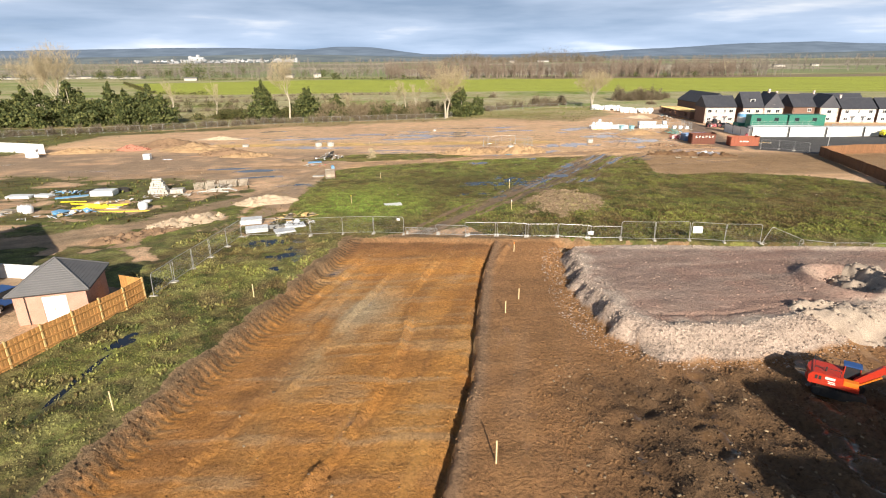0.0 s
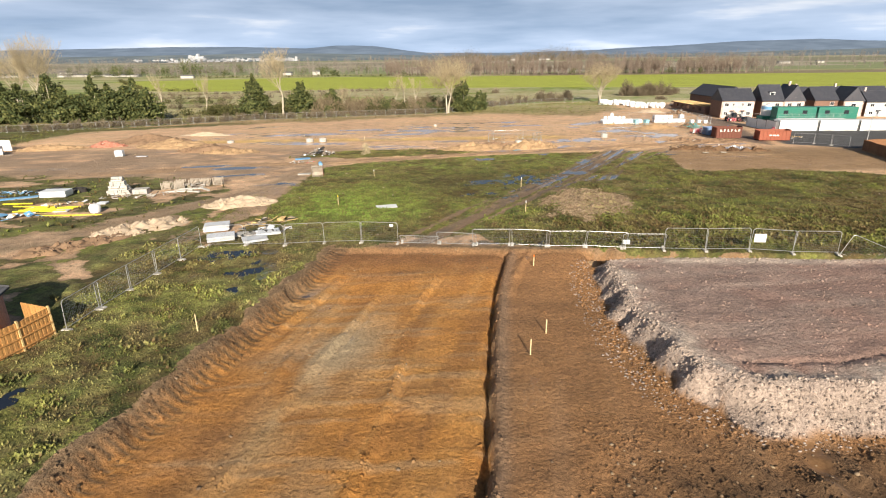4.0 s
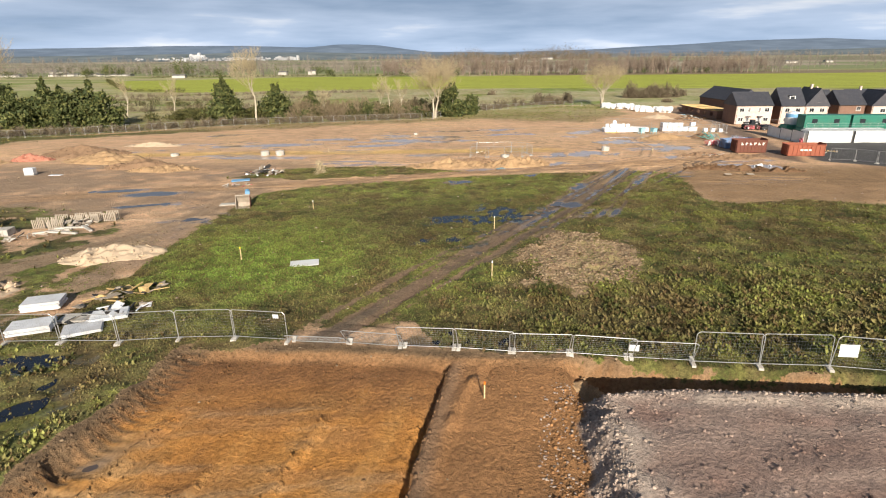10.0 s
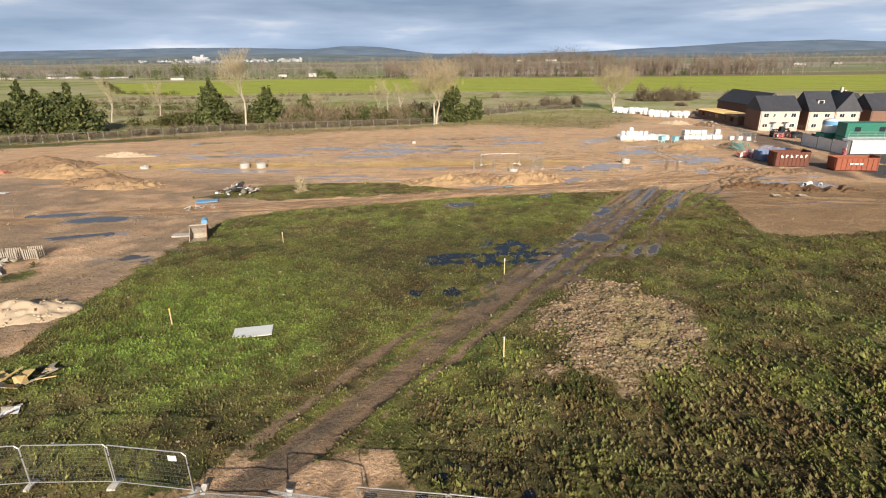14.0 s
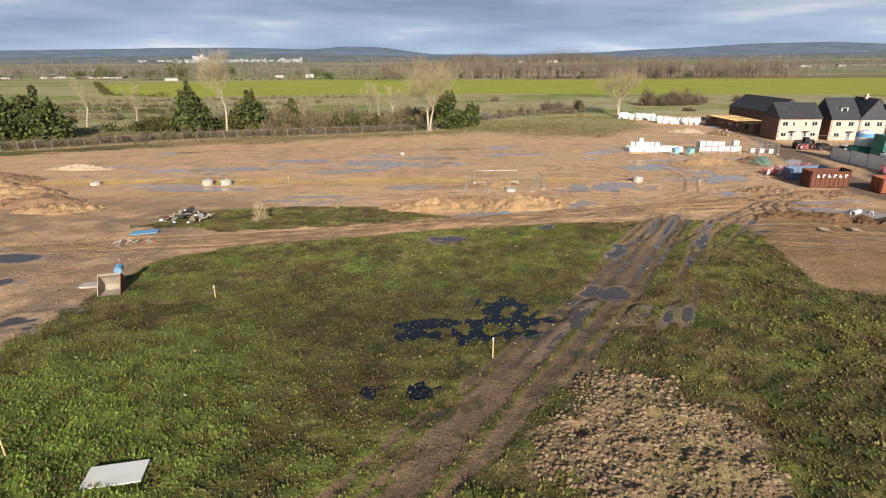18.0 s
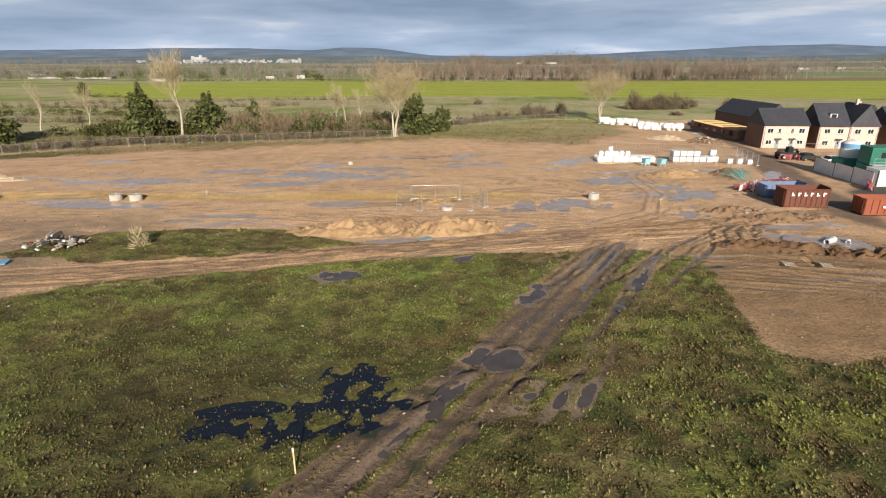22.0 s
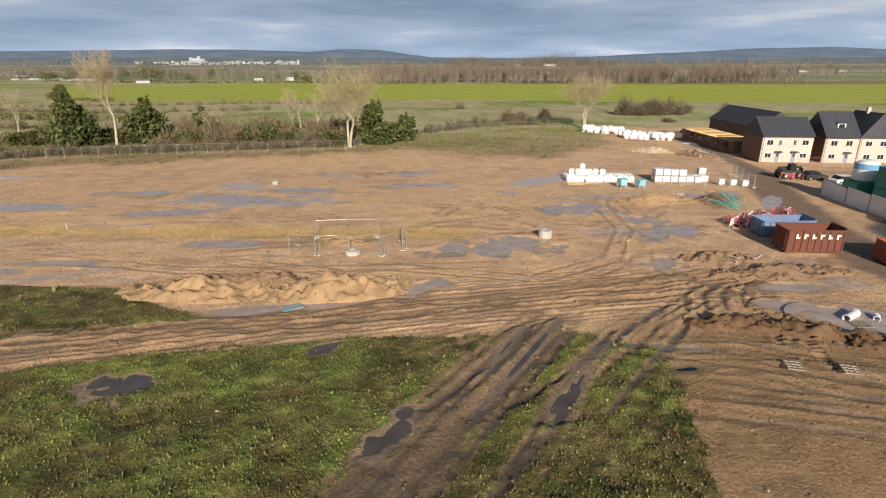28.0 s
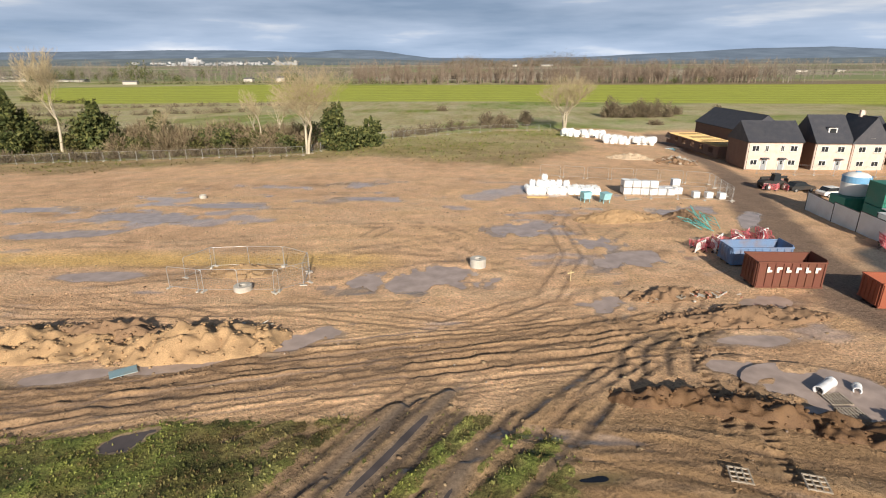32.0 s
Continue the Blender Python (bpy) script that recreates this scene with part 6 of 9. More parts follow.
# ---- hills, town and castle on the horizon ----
# Haze of the air is put into the surface as a faint blue glow.
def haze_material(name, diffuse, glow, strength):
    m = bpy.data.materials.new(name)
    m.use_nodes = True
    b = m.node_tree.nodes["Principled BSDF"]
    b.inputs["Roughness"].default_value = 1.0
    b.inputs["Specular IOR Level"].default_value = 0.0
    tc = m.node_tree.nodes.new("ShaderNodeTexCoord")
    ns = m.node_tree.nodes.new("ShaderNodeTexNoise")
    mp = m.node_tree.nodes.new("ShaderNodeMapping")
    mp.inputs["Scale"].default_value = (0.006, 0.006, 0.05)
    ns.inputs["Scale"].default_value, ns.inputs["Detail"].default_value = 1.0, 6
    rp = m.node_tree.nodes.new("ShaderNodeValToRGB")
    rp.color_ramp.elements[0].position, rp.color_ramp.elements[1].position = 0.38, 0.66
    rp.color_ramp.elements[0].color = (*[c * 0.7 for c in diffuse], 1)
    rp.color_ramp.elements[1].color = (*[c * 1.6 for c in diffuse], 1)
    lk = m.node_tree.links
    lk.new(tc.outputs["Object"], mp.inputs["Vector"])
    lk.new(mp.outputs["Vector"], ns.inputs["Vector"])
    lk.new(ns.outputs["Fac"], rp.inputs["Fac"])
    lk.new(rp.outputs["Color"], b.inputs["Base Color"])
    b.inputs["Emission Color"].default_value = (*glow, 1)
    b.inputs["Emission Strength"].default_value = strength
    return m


# Hills, town and castle glow weakly in blue-grey to imitate distance haze.
M_HILL_FAR = haze_material("far_hills_blue_haze_glow", (0.045, 0.055, 0.065), (0.17, 0.215, 0.28), 0.62)
M_HILL_MID = haze_material("nearer_hills_haze_glow", (0.07, 0.075, 0.06), (0.17, 0.205, 0.24), 0.5)
M_CASTLE = haze_material("far_walls_haze_glow", (0.36, 0.35, 0.34), (0.2, 0.22, 0.25), 0.45)


def ridge(name, y, depth, profile, mat, label, seed):
    q = np.random.RandomState(seed)
    xs = np.linspace(-4600, 4600, 260)
    top = np.interp(xs, [p[0] for p in profile], [p[1] for p in profile]) + 2.5 * fbm(xs, xs * 0 + seed, 260, 4)
    co, rows = [], 7
    for k in range(rows):
        f = k / (rows - 1)
        co.append(np.stack([xs, np.full_like(xs, y) + depth * f + 30 * fbm(xs, xs * 0 + k, 400, 3), -8 + (top + 8) * math.sin(f * math.pi / 2)], 1))
    n = len(xs)
    i = (np.arange(rows - 1)[:, None] * n + np.arange(n - 1)[None]).ravel()
    ob = raw_mesh(name, np.concatenate(co), np.stack([i, i + 1, i + n + 1, i + n], 1), mat, label, "backdrop", "structure")
    ob.data.polygons.foreach_set("use_smooth", [True] * len(ob.data.polygons))


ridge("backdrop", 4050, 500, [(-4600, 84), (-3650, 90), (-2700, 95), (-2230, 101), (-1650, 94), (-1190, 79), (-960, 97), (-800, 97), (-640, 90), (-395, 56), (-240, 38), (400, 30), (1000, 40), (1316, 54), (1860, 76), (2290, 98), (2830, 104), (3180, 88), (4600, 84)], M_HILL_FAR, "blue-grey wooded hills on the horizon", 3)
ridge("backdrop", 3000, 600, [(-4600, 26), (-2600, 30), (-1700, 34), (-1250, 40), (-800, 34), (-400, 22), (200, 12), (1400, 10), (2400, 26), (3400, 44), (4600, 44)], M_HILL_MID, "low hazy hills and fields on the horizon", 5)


def far_town():
    q = random.Random(4)
    g = Geo()
    for _ in range(150):
        x = q.gauss(-1290, 190)
        x = max(-1700, min(-860, x))
        y = q.uniform(2960, 3010)
        z = q.uniform(-22, 4) * max(0.15, 1 - abs(x + 1300) / 520)
        w, d, h = q.uniform(8, 26), q.uniform(8, 12), q.uniform(5, 9)
        w, h = w * 0.55, h * 0.7
        g.box((x, y, z + h / 2 + 4), (w, d, h), q.uniform(-20, 20), 0.3)
        g.m = Matrix.Translation((x, y, z + h + 4))
        g.extrude([(-d / 2, 0), (d / 2, 0), (0, 3)], -w / 2, w / 2, "x")
        g.m = Matrix()
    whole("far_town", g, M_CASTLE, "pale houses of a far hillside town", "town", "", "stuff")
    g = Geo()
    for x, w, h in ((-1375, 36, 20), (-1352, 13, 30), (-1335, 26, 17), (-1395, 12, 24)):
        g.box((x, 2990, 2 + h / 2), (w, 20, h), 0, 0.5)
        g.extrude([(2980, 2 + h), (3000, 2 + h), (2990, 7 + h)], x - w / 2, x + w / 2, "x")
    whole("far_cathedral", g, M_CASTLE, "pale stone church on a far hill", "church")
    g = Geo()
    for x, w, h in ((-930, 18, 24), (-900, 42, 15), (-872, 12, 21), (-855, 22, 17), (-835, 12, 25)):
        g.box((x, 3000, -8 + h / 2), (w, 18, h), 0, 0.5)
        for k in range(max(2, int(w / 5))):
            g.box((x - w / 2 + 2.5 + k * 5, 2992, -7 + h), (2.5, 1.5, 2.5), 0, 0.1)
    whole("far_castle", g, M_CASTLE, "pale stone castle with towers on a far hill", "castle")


far_town()


# ---- things: helpers ----
def thing(name, x, y, rz, label, category, group="", z=None, lift=0.0):
    ob = new(name)
    ob.matrix_world = pose(x, y, (gz(x, y) if z is None else z) + lift, 0, 0, rz)
    return tagged(ob, label, category, group)


def at(x, y, rz=0, lift=0.0, rx=0, ry=0):
    return pose(x, y, gz(x, y) + lift, rx, ry, rz)


def mound(name, x, y, rx, ry, h, rz, mat, label, category="heap", seed=1, rough=0.25, ridge_power=1.0, clods=0):
    """A heap of loose material whose skirt runs into the ground."""
    n = 52
    u = np.linspace(-1.25, 1.25, n)
    a, b = np.meshgrid(u, u)
    ca, sa = math.cos(radians(rz)), math.sin(radians(rz))
    wx, wy = x + a * rx * ca - b * ry * sa, y + a * rx * sa + b * ry * ca
    lump = fbm(wx + seed * 13, wy - seed * 7, max(rx, ry) * 0.5, 3)
    fine = fbm(wx - seed * 5, wy, 0.7, 2)
    r = np.hypot(a, b) + 0.22 * lump
    k = np.clip(1 - r, 0, 1) ** ridge_power
    gh = ground(wx.ravel(), wy.ravel())[0].reshape(wx.shape)
    z = gh + np.where(k > 0, h * k * (1 + rough * lump) + rough * 0.6 * fine * np.minimum(1, k * 4), -0.12)
    i = (np.arange(n - 1)[:, None] * n + np.arange(n - 1)[None]).ravel()
    co = np.stack([wx.ravel(), wy.ravel(), z.ravel()], 1)
    q = np.stack([i, i + 1, i + n + 1, i + n], 1)
    keep = (k.ravel()[q] > 0).any(1)
    q = q[keep]
    tri = np.concatenate([q[:, [0, 1, 2]], q[:, [0, 2, 3]]])
    # loose lumps lie on its flanks
    inside = np.flatnonzero((k > 0.03).ravel())
    pick = np.random.RandomState(seed).choice(inside, int(min(400, rx * ry * 22)))
    rs = np.random.RandomState(seed + 50)
    lumps, lt = stones(rs, co[pick, 0] + rs.uniform(-0.2, 0.2, len(pick)), co[pick, 1] + rs.uniform(-0.2, 0.2, len(pick)), co[pick, 2], rs.uniform(0.06, 0.38, len(pick)) ** 1.2)
    ob = raw_mesh(name, np.concatenate([co, lumps]), np.concatenate([tri, lt + len(co)]), mat, label, category, "")
    ob.data.polygons.foreach_set("use_smooth", [True] * len(ob.data.polygons))
    return ob


def mesh_panel(w=3.45, h=2.0):
    """A site fence panel: tube frame with rounded top corners, wire mesh, two block feet and a clip."""
    ob = new("fence_panel")
    g = Geo()
    x = w / 2
    rim = [(-x, 0, 0.05), (-x, 0, h - 0.15), (-x + 0.15, 0, h), (x - 0.15, 0, h), (x, 0, h - 0.15), (x, 0, 0.05)]
    g.path(rim, 0.024, 6)
    g.tube((-x, 0, 0.22), (x, 0, 0.22), 0.02)
    part("frame", g, M_GALV, ob)
    g = Geo()
    for k in range(1, 23):
        q = -x + w * k / 23
        g.tube((q, 0.012, 0.22), (q, 0.012, h), 0.0028, n=3, caps=False)
    for k in range(1, 9):
        q = 0.22 + (h - 0.22) * k / 9
        g.tube((-x, -0.012, q), (x, -0.012, q), 0.0035, n=3, caps=False)
    part("wire_mesh", g, M_WIRE, ob)
    for s in (-1, 1):
        g = Geo()
        g.extrude([(-0.34, 0), (0.34, 0), (0.30, 0.11), (0.1, 0.14), (-0.1, 0.14), (-0.30, 0.11)], s * x - 0.11, s * x + 0.11, "x")
        part("foot", g, M_CONCRETE, ob)
    g = Geo()
    g.box((x, 0, h * 0.72), (0.09, 0.07, 0.06), 0, 0.01)
    part("clip", g, M_DARK_STEEL, ob)
    return ob


PANEL = mesh_panel()
tagged(PANEL, "galvanised mesh fence panel standing on block feet", "fence panel", "site fence panels")
panel_used = []


def fence_run(points, label="", lean=0.0, group="", jitter=0.8):
    """Panels from post to post."""
    rr = random.Random(len(points) * 7 + int(points[0][0]))
    for (ax, ay), (bx, by) in zip(points, points[1:]):
        mx, my = (ax + bx) / 2, (ay + by) / 2
        d = math.hypot(bx - ax, by - ay)
        za, zb = gz(ax, ay), gz(bx, by)
        rz = math.degrees(math.atan2(by - ay, bx - ax))
        tip = -math.degrees(math.atan2(zb - za, d))
        m = pose(mx, my, (za + zb) / 2 - 0.02, 0, 0, rz) @ pose(0, 0, 0, lean + rr.gauss(0, jitter), tip, 0)
        if not panel_used:
            panel_used.append(1)
            PANEL.matrix_world = m
            ob = PANEL
        else:
            ob = copy_thing(PANEL, m)
        if label:
            ob["label"] = label
        if group:
            ob["group"] = group


def even(points, step=3.5):
    """Post places about a step apart along a line."""
    out = [points[0]]
    for (ax, ay), (bx, by) in zip(points, points[1:]):
        n = max(1, round(math.hypot(bx - ax, by - ay) / step))
        out += [(ax + (bx - ax) * k / n, ay + (by - ay) * k / n) for k in range(1, n + 1)]
    return out


fence_run([(-22.9, 40.0), (-22.9, 43.2), (-22.7, 46.4), (-22.5, 49.7), (-22.2, 53.0), (-22.0, 56.4)], "galvanised mesh fence panel along the grass verge")
fence_run([(-21.6, 56.8), (-18.0, 56.8), (-14.4, 56.8), (-10.9, 57.2), (-7.5, 57.3), (-4.2, 56.9)], "galvanised mesh fence panel beside the stacked sheets")
fence_run([(18.8, 54.35), (22.2, 54.1), (25.6, 53.75), (29.1, 53.45), (32.5, 53.1), (36, 52.6), (39.5, 52.4), (43, 52.1), (46.5, 51.9), (50, 51.6), (53.5, 51.4)], "galvanised mesh fence panel above the stone fill")
for (ax, ay), (bx, by), lean in (((-3.8, 57.0), (-0.3, 56.8), 52), ((-0.3, 56.8), (2.8, 56.4), 38), ((2.8, 56.4), (6.0, 56.0), 26), ((6.0, 56.0), (9.1, 55.7), 24), ((9.1, 55.7), (12.4, 55.4), 26), ((12.4, 55.4), (15.6, 55.1), 28), ((15.6, 55.1), (18.7, 54.6), 32)):
    fence_run([(ax, ay), (bx, by)], "mesh fence panel leaning low over the dig edge", lean, "leaning fence panels")
fence_run(even([(-142, 153), (-132, 159.2), (-106, 172), (-80, 187), (-66, 194), (-53, 198), (-40, 200.2), (-20, 203.6), (-2.2, 206.4), (2.4, 219.0), (10.8, 236.0), (25.4, 246), (41.5, 254.8), (60, 257.2)]), "galvanised mesh fence panel along the far site edge")
fence_run([(8.7, 129.3), (11.2, 128.7), (14.5, 128.7), (18.1, 128.7), (19.6, 130.4), (19.2, 133.2), (16.5, 134.9), (13.0, 135.1), (9.6, 134.6), (8.6, 132.2)], "mesh fence panel in a ring round an open shaft", 0, "panels round the shaft", 0.4)
fence_run(even([(46.5, 182), (58, 178.5), (73, 175), (71, 163)], 3.45), "galvanised mesh fence panel round the stacked blocks")
fence_run(even([(56.5, 164.2), (70.6, 162.2)], 3.5), "galvanised mesh fence panel before the stacked blocks")
fence_run(even([(68.4, 120.9), (72, 119.5), (74.5, 113.5)], 3.5), "galvanised mesh fence panel beside the yard")
fence_run(even([(91, 195), (104, 192.5), (118, 190)], 3.5), "galvanised mesh fence panel before the new houses")

# signs on the fence
for sx, sy, sz, sw, sh, what in ((26.3, 53.6, 1.25, 0.95, 0.7, "blank white site notice on a fence panel"), (15.9, 55.3, 0.5, 0.55, 0.4, "grey notice on a leaning fence panel"), (-4.7, 56.88, 1.7, 0.35, 0.25, "small white notice on a fence panel")):
    g = Geo()
    g.box((0, 0, 0), (sw, 0.02, sh), 0, 0.004)
    ob = whole("notice", g, M_WHITE if sw > 0.6 else M_SHEET, what, "sign")
    ob.matrix_world = pose(sx, sy, gz(sx, sy) + sz, -4 if sw > 0.6 else 0, 0, -4)


def stake(x, y, h, label, rz=0, cross=False, top=None):
    ob = thing("stake", x, y, rz, label, "stake", "wooden setting-out stakes")
    g = Geo()
    g.extrude([(-0.035, 0.0), (0.0, -0.25), (0.035, 0.0), (0.035, h), (-0.035, h)], -0.025, 0.025, "y")
    part("post", g, M_STAKE, ob)
    if top:
        g = Geo()
        g.box((0, 0, h - 0.1), (0.085, 0.065, 0.2), 0, 0.008)
        part("painted_top", g, top, ob)
    if cross:
        g = Geo()
        g.box((0, -0.04, h * 0.8), (0.75, 0.03, 0.09), 0, 0.006)
        part("crossbar", g, M_STAKE, ob)
    return ob


stake(-14.7, 39.8, 1.15, "pale wooden stake in the grass verge", 10)
stake(-16.9, 24.6, 1.2, "pale wooden stake leaning in the grass verge", 5)
stake(3.4, 21.1, 1.3, "tall wooden stake in the brown dig", 0)
stake(5.3, 37.6, 1.0, "wooden stake standing in loose spoil", 20)
stake(6.6, 40.2, 0.95, "wooden stake standing in loose spoil", 0)
stake(7.4, 51.6, 1.0, "wooden stake with an orange top in the dig", 0, False, M_ORANGE)
stake(8.7, 67.5, 1.3, "pale wooden stake beside the track", 0, False, M_WHITE)
stake(9.7, 80.6, 1.35, "pale wooden stake beside flooded grass", 15, False, M_WHITE)
stake(-12.6, 71.5, 1.2, "pale wooden stake in bright grass", 0, False, M_YELLOW)
stake(-11.0, 89.5, 1.05, "stubby wooden stake in the grass", 0, False, M_WHITE)
stake(42.6, 131.4, 1.0, "stake with a crosspiece in the mud", 30, True)
stake(-20.0, 136.6, 0.9, "short stake in the far mud", 0)

# ---- verge side: garage, board fence, neighbouring walls ----
def garage(x, y, rz):
    ob = thing("garage", x, y, rz, "small red-brick garage with a grey hipped tile roof", "garage")
    w, d, h = 4.6, 4.8, 2.45
    g = Geo()
    g.box((0, d / 2 - 0.11, h / 2), (w, 0.22, h), 0, 0.01)
    part("back_wall", g, M_BRICK_PINK, ob)
    for s in (-1, 1):
        g = Geo()
        g.box((s * (w / 2 - 0.11), 0, h / 2), (0.22, d - 0.46, h), 0, 0.01)
        part("side_wall", g, M_BRICK_PINK, ob)
    g = Geo()
    for x0, x1, z0, z1 in ((-w / 2, -0.55, 0, h), (1.0, w / 2, 0, h), (-0.55, 1.0, 2.08, h)):
        g.box(((x0 + x1) / 2, -d / 2 + 0.11, (z0 + z1) / 2), (x1 - x0, 0.22, z1 - z0), 0, 0.008)
    part("front_wall", g, M_BRICK_PINK, ob)
    door = Geo()
    for k in range(2):
        door.box((-0.16 + 0.78 * k, -d / 2 + 0.06, 1.03), (0.765, 0.05, 2.06), 0, 0.012)
    for k in range(2):
        for zz in (0.55, 1.5):
            door.box((-0.16 + 0.78 * k, -d / 2 + 0.035, zz), (0.55, 0.02, 0.7), 0, 0.006)
    dr = part("door", door, M_WHITE, ob, "white double door")
    g = Geo()
    g.tube((0.15, -d / 2 + 0.01, 1.0), (0.15, -d / 2 + 0.01, 1.16), 0.015)
    part("handle", g, M_DARK_STEEL, dr)
    e, r = 0.32, 1.75
    X, Y = w / 2 + e, d / 2 + e
    slab = Geo()
    slab.add([(-X, -Y, h), (X, -Y, h), (X, Y, h), (-X, Y, h), (0, 0, h + r), (-X, -Y, h - 0.09), (X, -Y, h - 0.09), (X, Y, h - 0.09), (-X, Y, h - 0.09)], [(0, 1, 4), (1, 2, 4), (2, 3, 4), (3, 0, 4), (0, 5, 6, 1), (1, 6, 7, 2), (2, 7, 8, 3), (3, 8, 5, 0), (8, 7, 6, 5)])
    roof = part("roof", slab, M_TILE_GREY, ob, "grey tiles in plain courses")
    courses = 15
    for side in range(4):
        rot = Matrix.Rotation(side * math.pi / 2, 4, "Z")
        A, B = (X, Y) if side % 2 == 0 else (Y, X)
        for k in range(courses):
            f = k / courses
            g = Geo()
            g.m = rot
            hw = A * (1 - f)
            y0, z0 = -B * (1 - f), h + r * f
            f2 = min(1.0, (k + 1.15) / courses)
            y1, z1 = -B * (1 - f2), h + r * f2
            hw2 = A * (1 - f2)
            g.add([(-hw, y0 - 0.012, z0 + 0.035), (hw, y0 - 0.012, z0 + 0.035), (hw2, y1, z1 + 0.012), (-hw2, y1, z1 + 0.012), (-hw, y0 - 0.012, z0 + 0.005), (hw, y0 - 0.012, z0 + 0.005)], [(0, 1, 2, 3), (4, 5, 1, 0)])
            part("tile_course", g, M_TILE_GREY, roof)
    for sx in (-1, 1):
        for sy in (-1, 1):
            g = Geo()
            g.tube((sx * X, sy * Y, h + 0.04), (0, 0, h + r + 0.05), 0.06, 0.06, 6)
            part("hip_tile", g, M_TILE_GREY, roof)
    g = Geo()
    for a, b in (((-X, -Y), (X, -Y)), ((X, -Y), (X, Y)), ((X, Y), (-X, Y)), ((-X, Y), (-X, -Y))):
        g.tube((*a, h - 0.05), (*b, h - 0.05), 0.05, 0.05, 6)
    part("gutter", g, M_DARK_STEEL, ob)
    g = Geo()
    g.tube((-w / 2 + 0.75, -d / 2 - 0.06, 0), (-w / 2 + 0.75, -d / 2 - 0.06, h - 0.08), 0.035)
    part("downpipe", g, M_DARK_STEEL, ob)


garage(-28.4, 37.6, 18)


def board_fence(posts, label, h=1.8, mat=M_TIMBER, group="board fences"):
    """Close-boarded fence: posts, rails and overlapping boards, bay by bay."""
    rr = random.Random(3)
    for (ax, ay), (bx, by) in zip(posts, posts[1:]):
        d = math.hypot(bx - ax, by - ay)
        rz = math.degrees(math.atan2(by - ay, bx - ax))
        za, zb = gz(ax, ay), gz(bx, by)
        ob = thing("board_fence", ax, ay, rz, label, "fence", group, za - 0.05)
        g = Geo()
        g.box((0, 0, h / 2 + 0.08), (0.12, 0.12, h + 0.16), 0, 0.012)
        part("post", g, M_TIMBER_PALE if mat is M_TIMBER else mat, ob)
        slope = (zb - za) / d
        for zz in (0.3, h * 0.5, h - 0.3):
            g = Geo()
            g.tube((0, -0.07, zz), (d, -0.07, zz + slope * d), 0.04, 0.04, 4)
            part("rail", g, mat, ob)
        n = int(d / 0.135)
        for k in range(n):
            g = Geo()
            q = (k + 0.5) * d / n
            g.box((q, -0.01 + 0.018 * (k % 2), h / 2 + 0.06 + slope * q + rr.uniform(-0.012, 0.012)), (d / n * 1.12, 0.02, h), 0, 0.004)
            part("board", g, mat, ob)


board_fence([(-28.2, 20.6), (-27.6, 22.6), (-27.0, 24.7), (-26.5, 26.8), (-25.9, 28.9), (-25.3, 31.1), (-24.7, 33.2), (-24.15, 35.3), (-23.65, 37.4), (-23.3, 39.4)], "orange-brown close-boarded timber fence on the verge")
board_fence([(-23.3, 39.4), (-25.6, 40.2)], "orange-brown close-boarded timber fence end bay")


def white_fence(x0, y0, x1, y1, h, label):
    d = math.hypot(x1 - x0, y1 - y0)
    ob = thing("white_fence", x0, y0, math.degrees(math.atan2(y1 - y0, x1 - x0)), label, "fence")
    n = max(2, int(d / 2))
    for k in range(n + 1):
        g = Geo()
        g.box((d * k / n, 0, h / 2), (0.12, 0.12, h + 0.1), 0, 0.01)
        part("post", g, M_WHITE, ob)
    g = Geo()
    for k in range(int(d / 0.15)):
        g.box((0.07 + k * 0.15, 0.0, h / 2), (0.13, 0.025, h - 0.1), 0, 0.004)
    part("boarding", g, M_WHITE, ob)
    g = Geo()
    g.box((d / 2, 0, h), (d, 0.1, 0.06), 0, 0.008)
    part("top_rail", g, M_WHITE, ob)


white_fence(-47, 45.5, -31.0, 43.2, 1.5, "pale painted garden fence behind the garage")
white_fence(-112, 131, -96, 127, 2.4, "pale boarded compound fence on the far mud")


def car(x, y, rz, paint, label):
    ob = thing("car", x, y, rz, label, "car")
    g = Geo()
    prof = [(-2.1, 0.35), (2.1, 0.35), (2.15, 0.62), (2.0, 0.82), (1.1, 0.95), (-1.95, 0.95), (-2.15, 0.75)]
    g.extrude(prof, -0.86, 0.86, "y")
    part("body", g, paint, ob)
    g = Geo()
    g.extrude([(-1.8, 0.95), (1.05, 0.95), (0.35, 1.42), (-1.35, 1.45)], -0.74, 0.74, "y")
    cab = part("cabin", g, M_GLASS, ob, "dark glazed cabin")
    g = Geo()
    g.box((-0.5, 0, 1.46), (1.7, 1.4, 0.06), 0, 0.02)
    part("roof", g, paint, cab)
    for sx in (-1.3, 1.3):
        for sy in (-0.8, 0.8):
            g = Geo()
            g.tube((sx, sy - 0.1, 0.32), (sx, sy + 0.1, 0.32), 0.32, 0.32, 16)
            wheel = part("wheel", g, M_RUBBER, ob)
            g = Geo()
            g.tube((sx, sy - 0.11, 0.32), (sx, sy + 0.11, 0.32), 0.18, 0.18, 12)
            part("rim", g, M_GALV, wheel)
    for sy in (-0.6, 0.6):
        g = Geo()
        g.box((2.1, sy, 0.68), (0.08, 0.35, 0.14), 0, 0.02)
        part("headlight", g, M_GLASS, ob)


car(-33.8, 38.6, 75, M_BLUE, "dark blue parked car beside the brick garage")
car(-33.6, 34.2, 78, M_WHITE, "white parked car beside the brick garage")


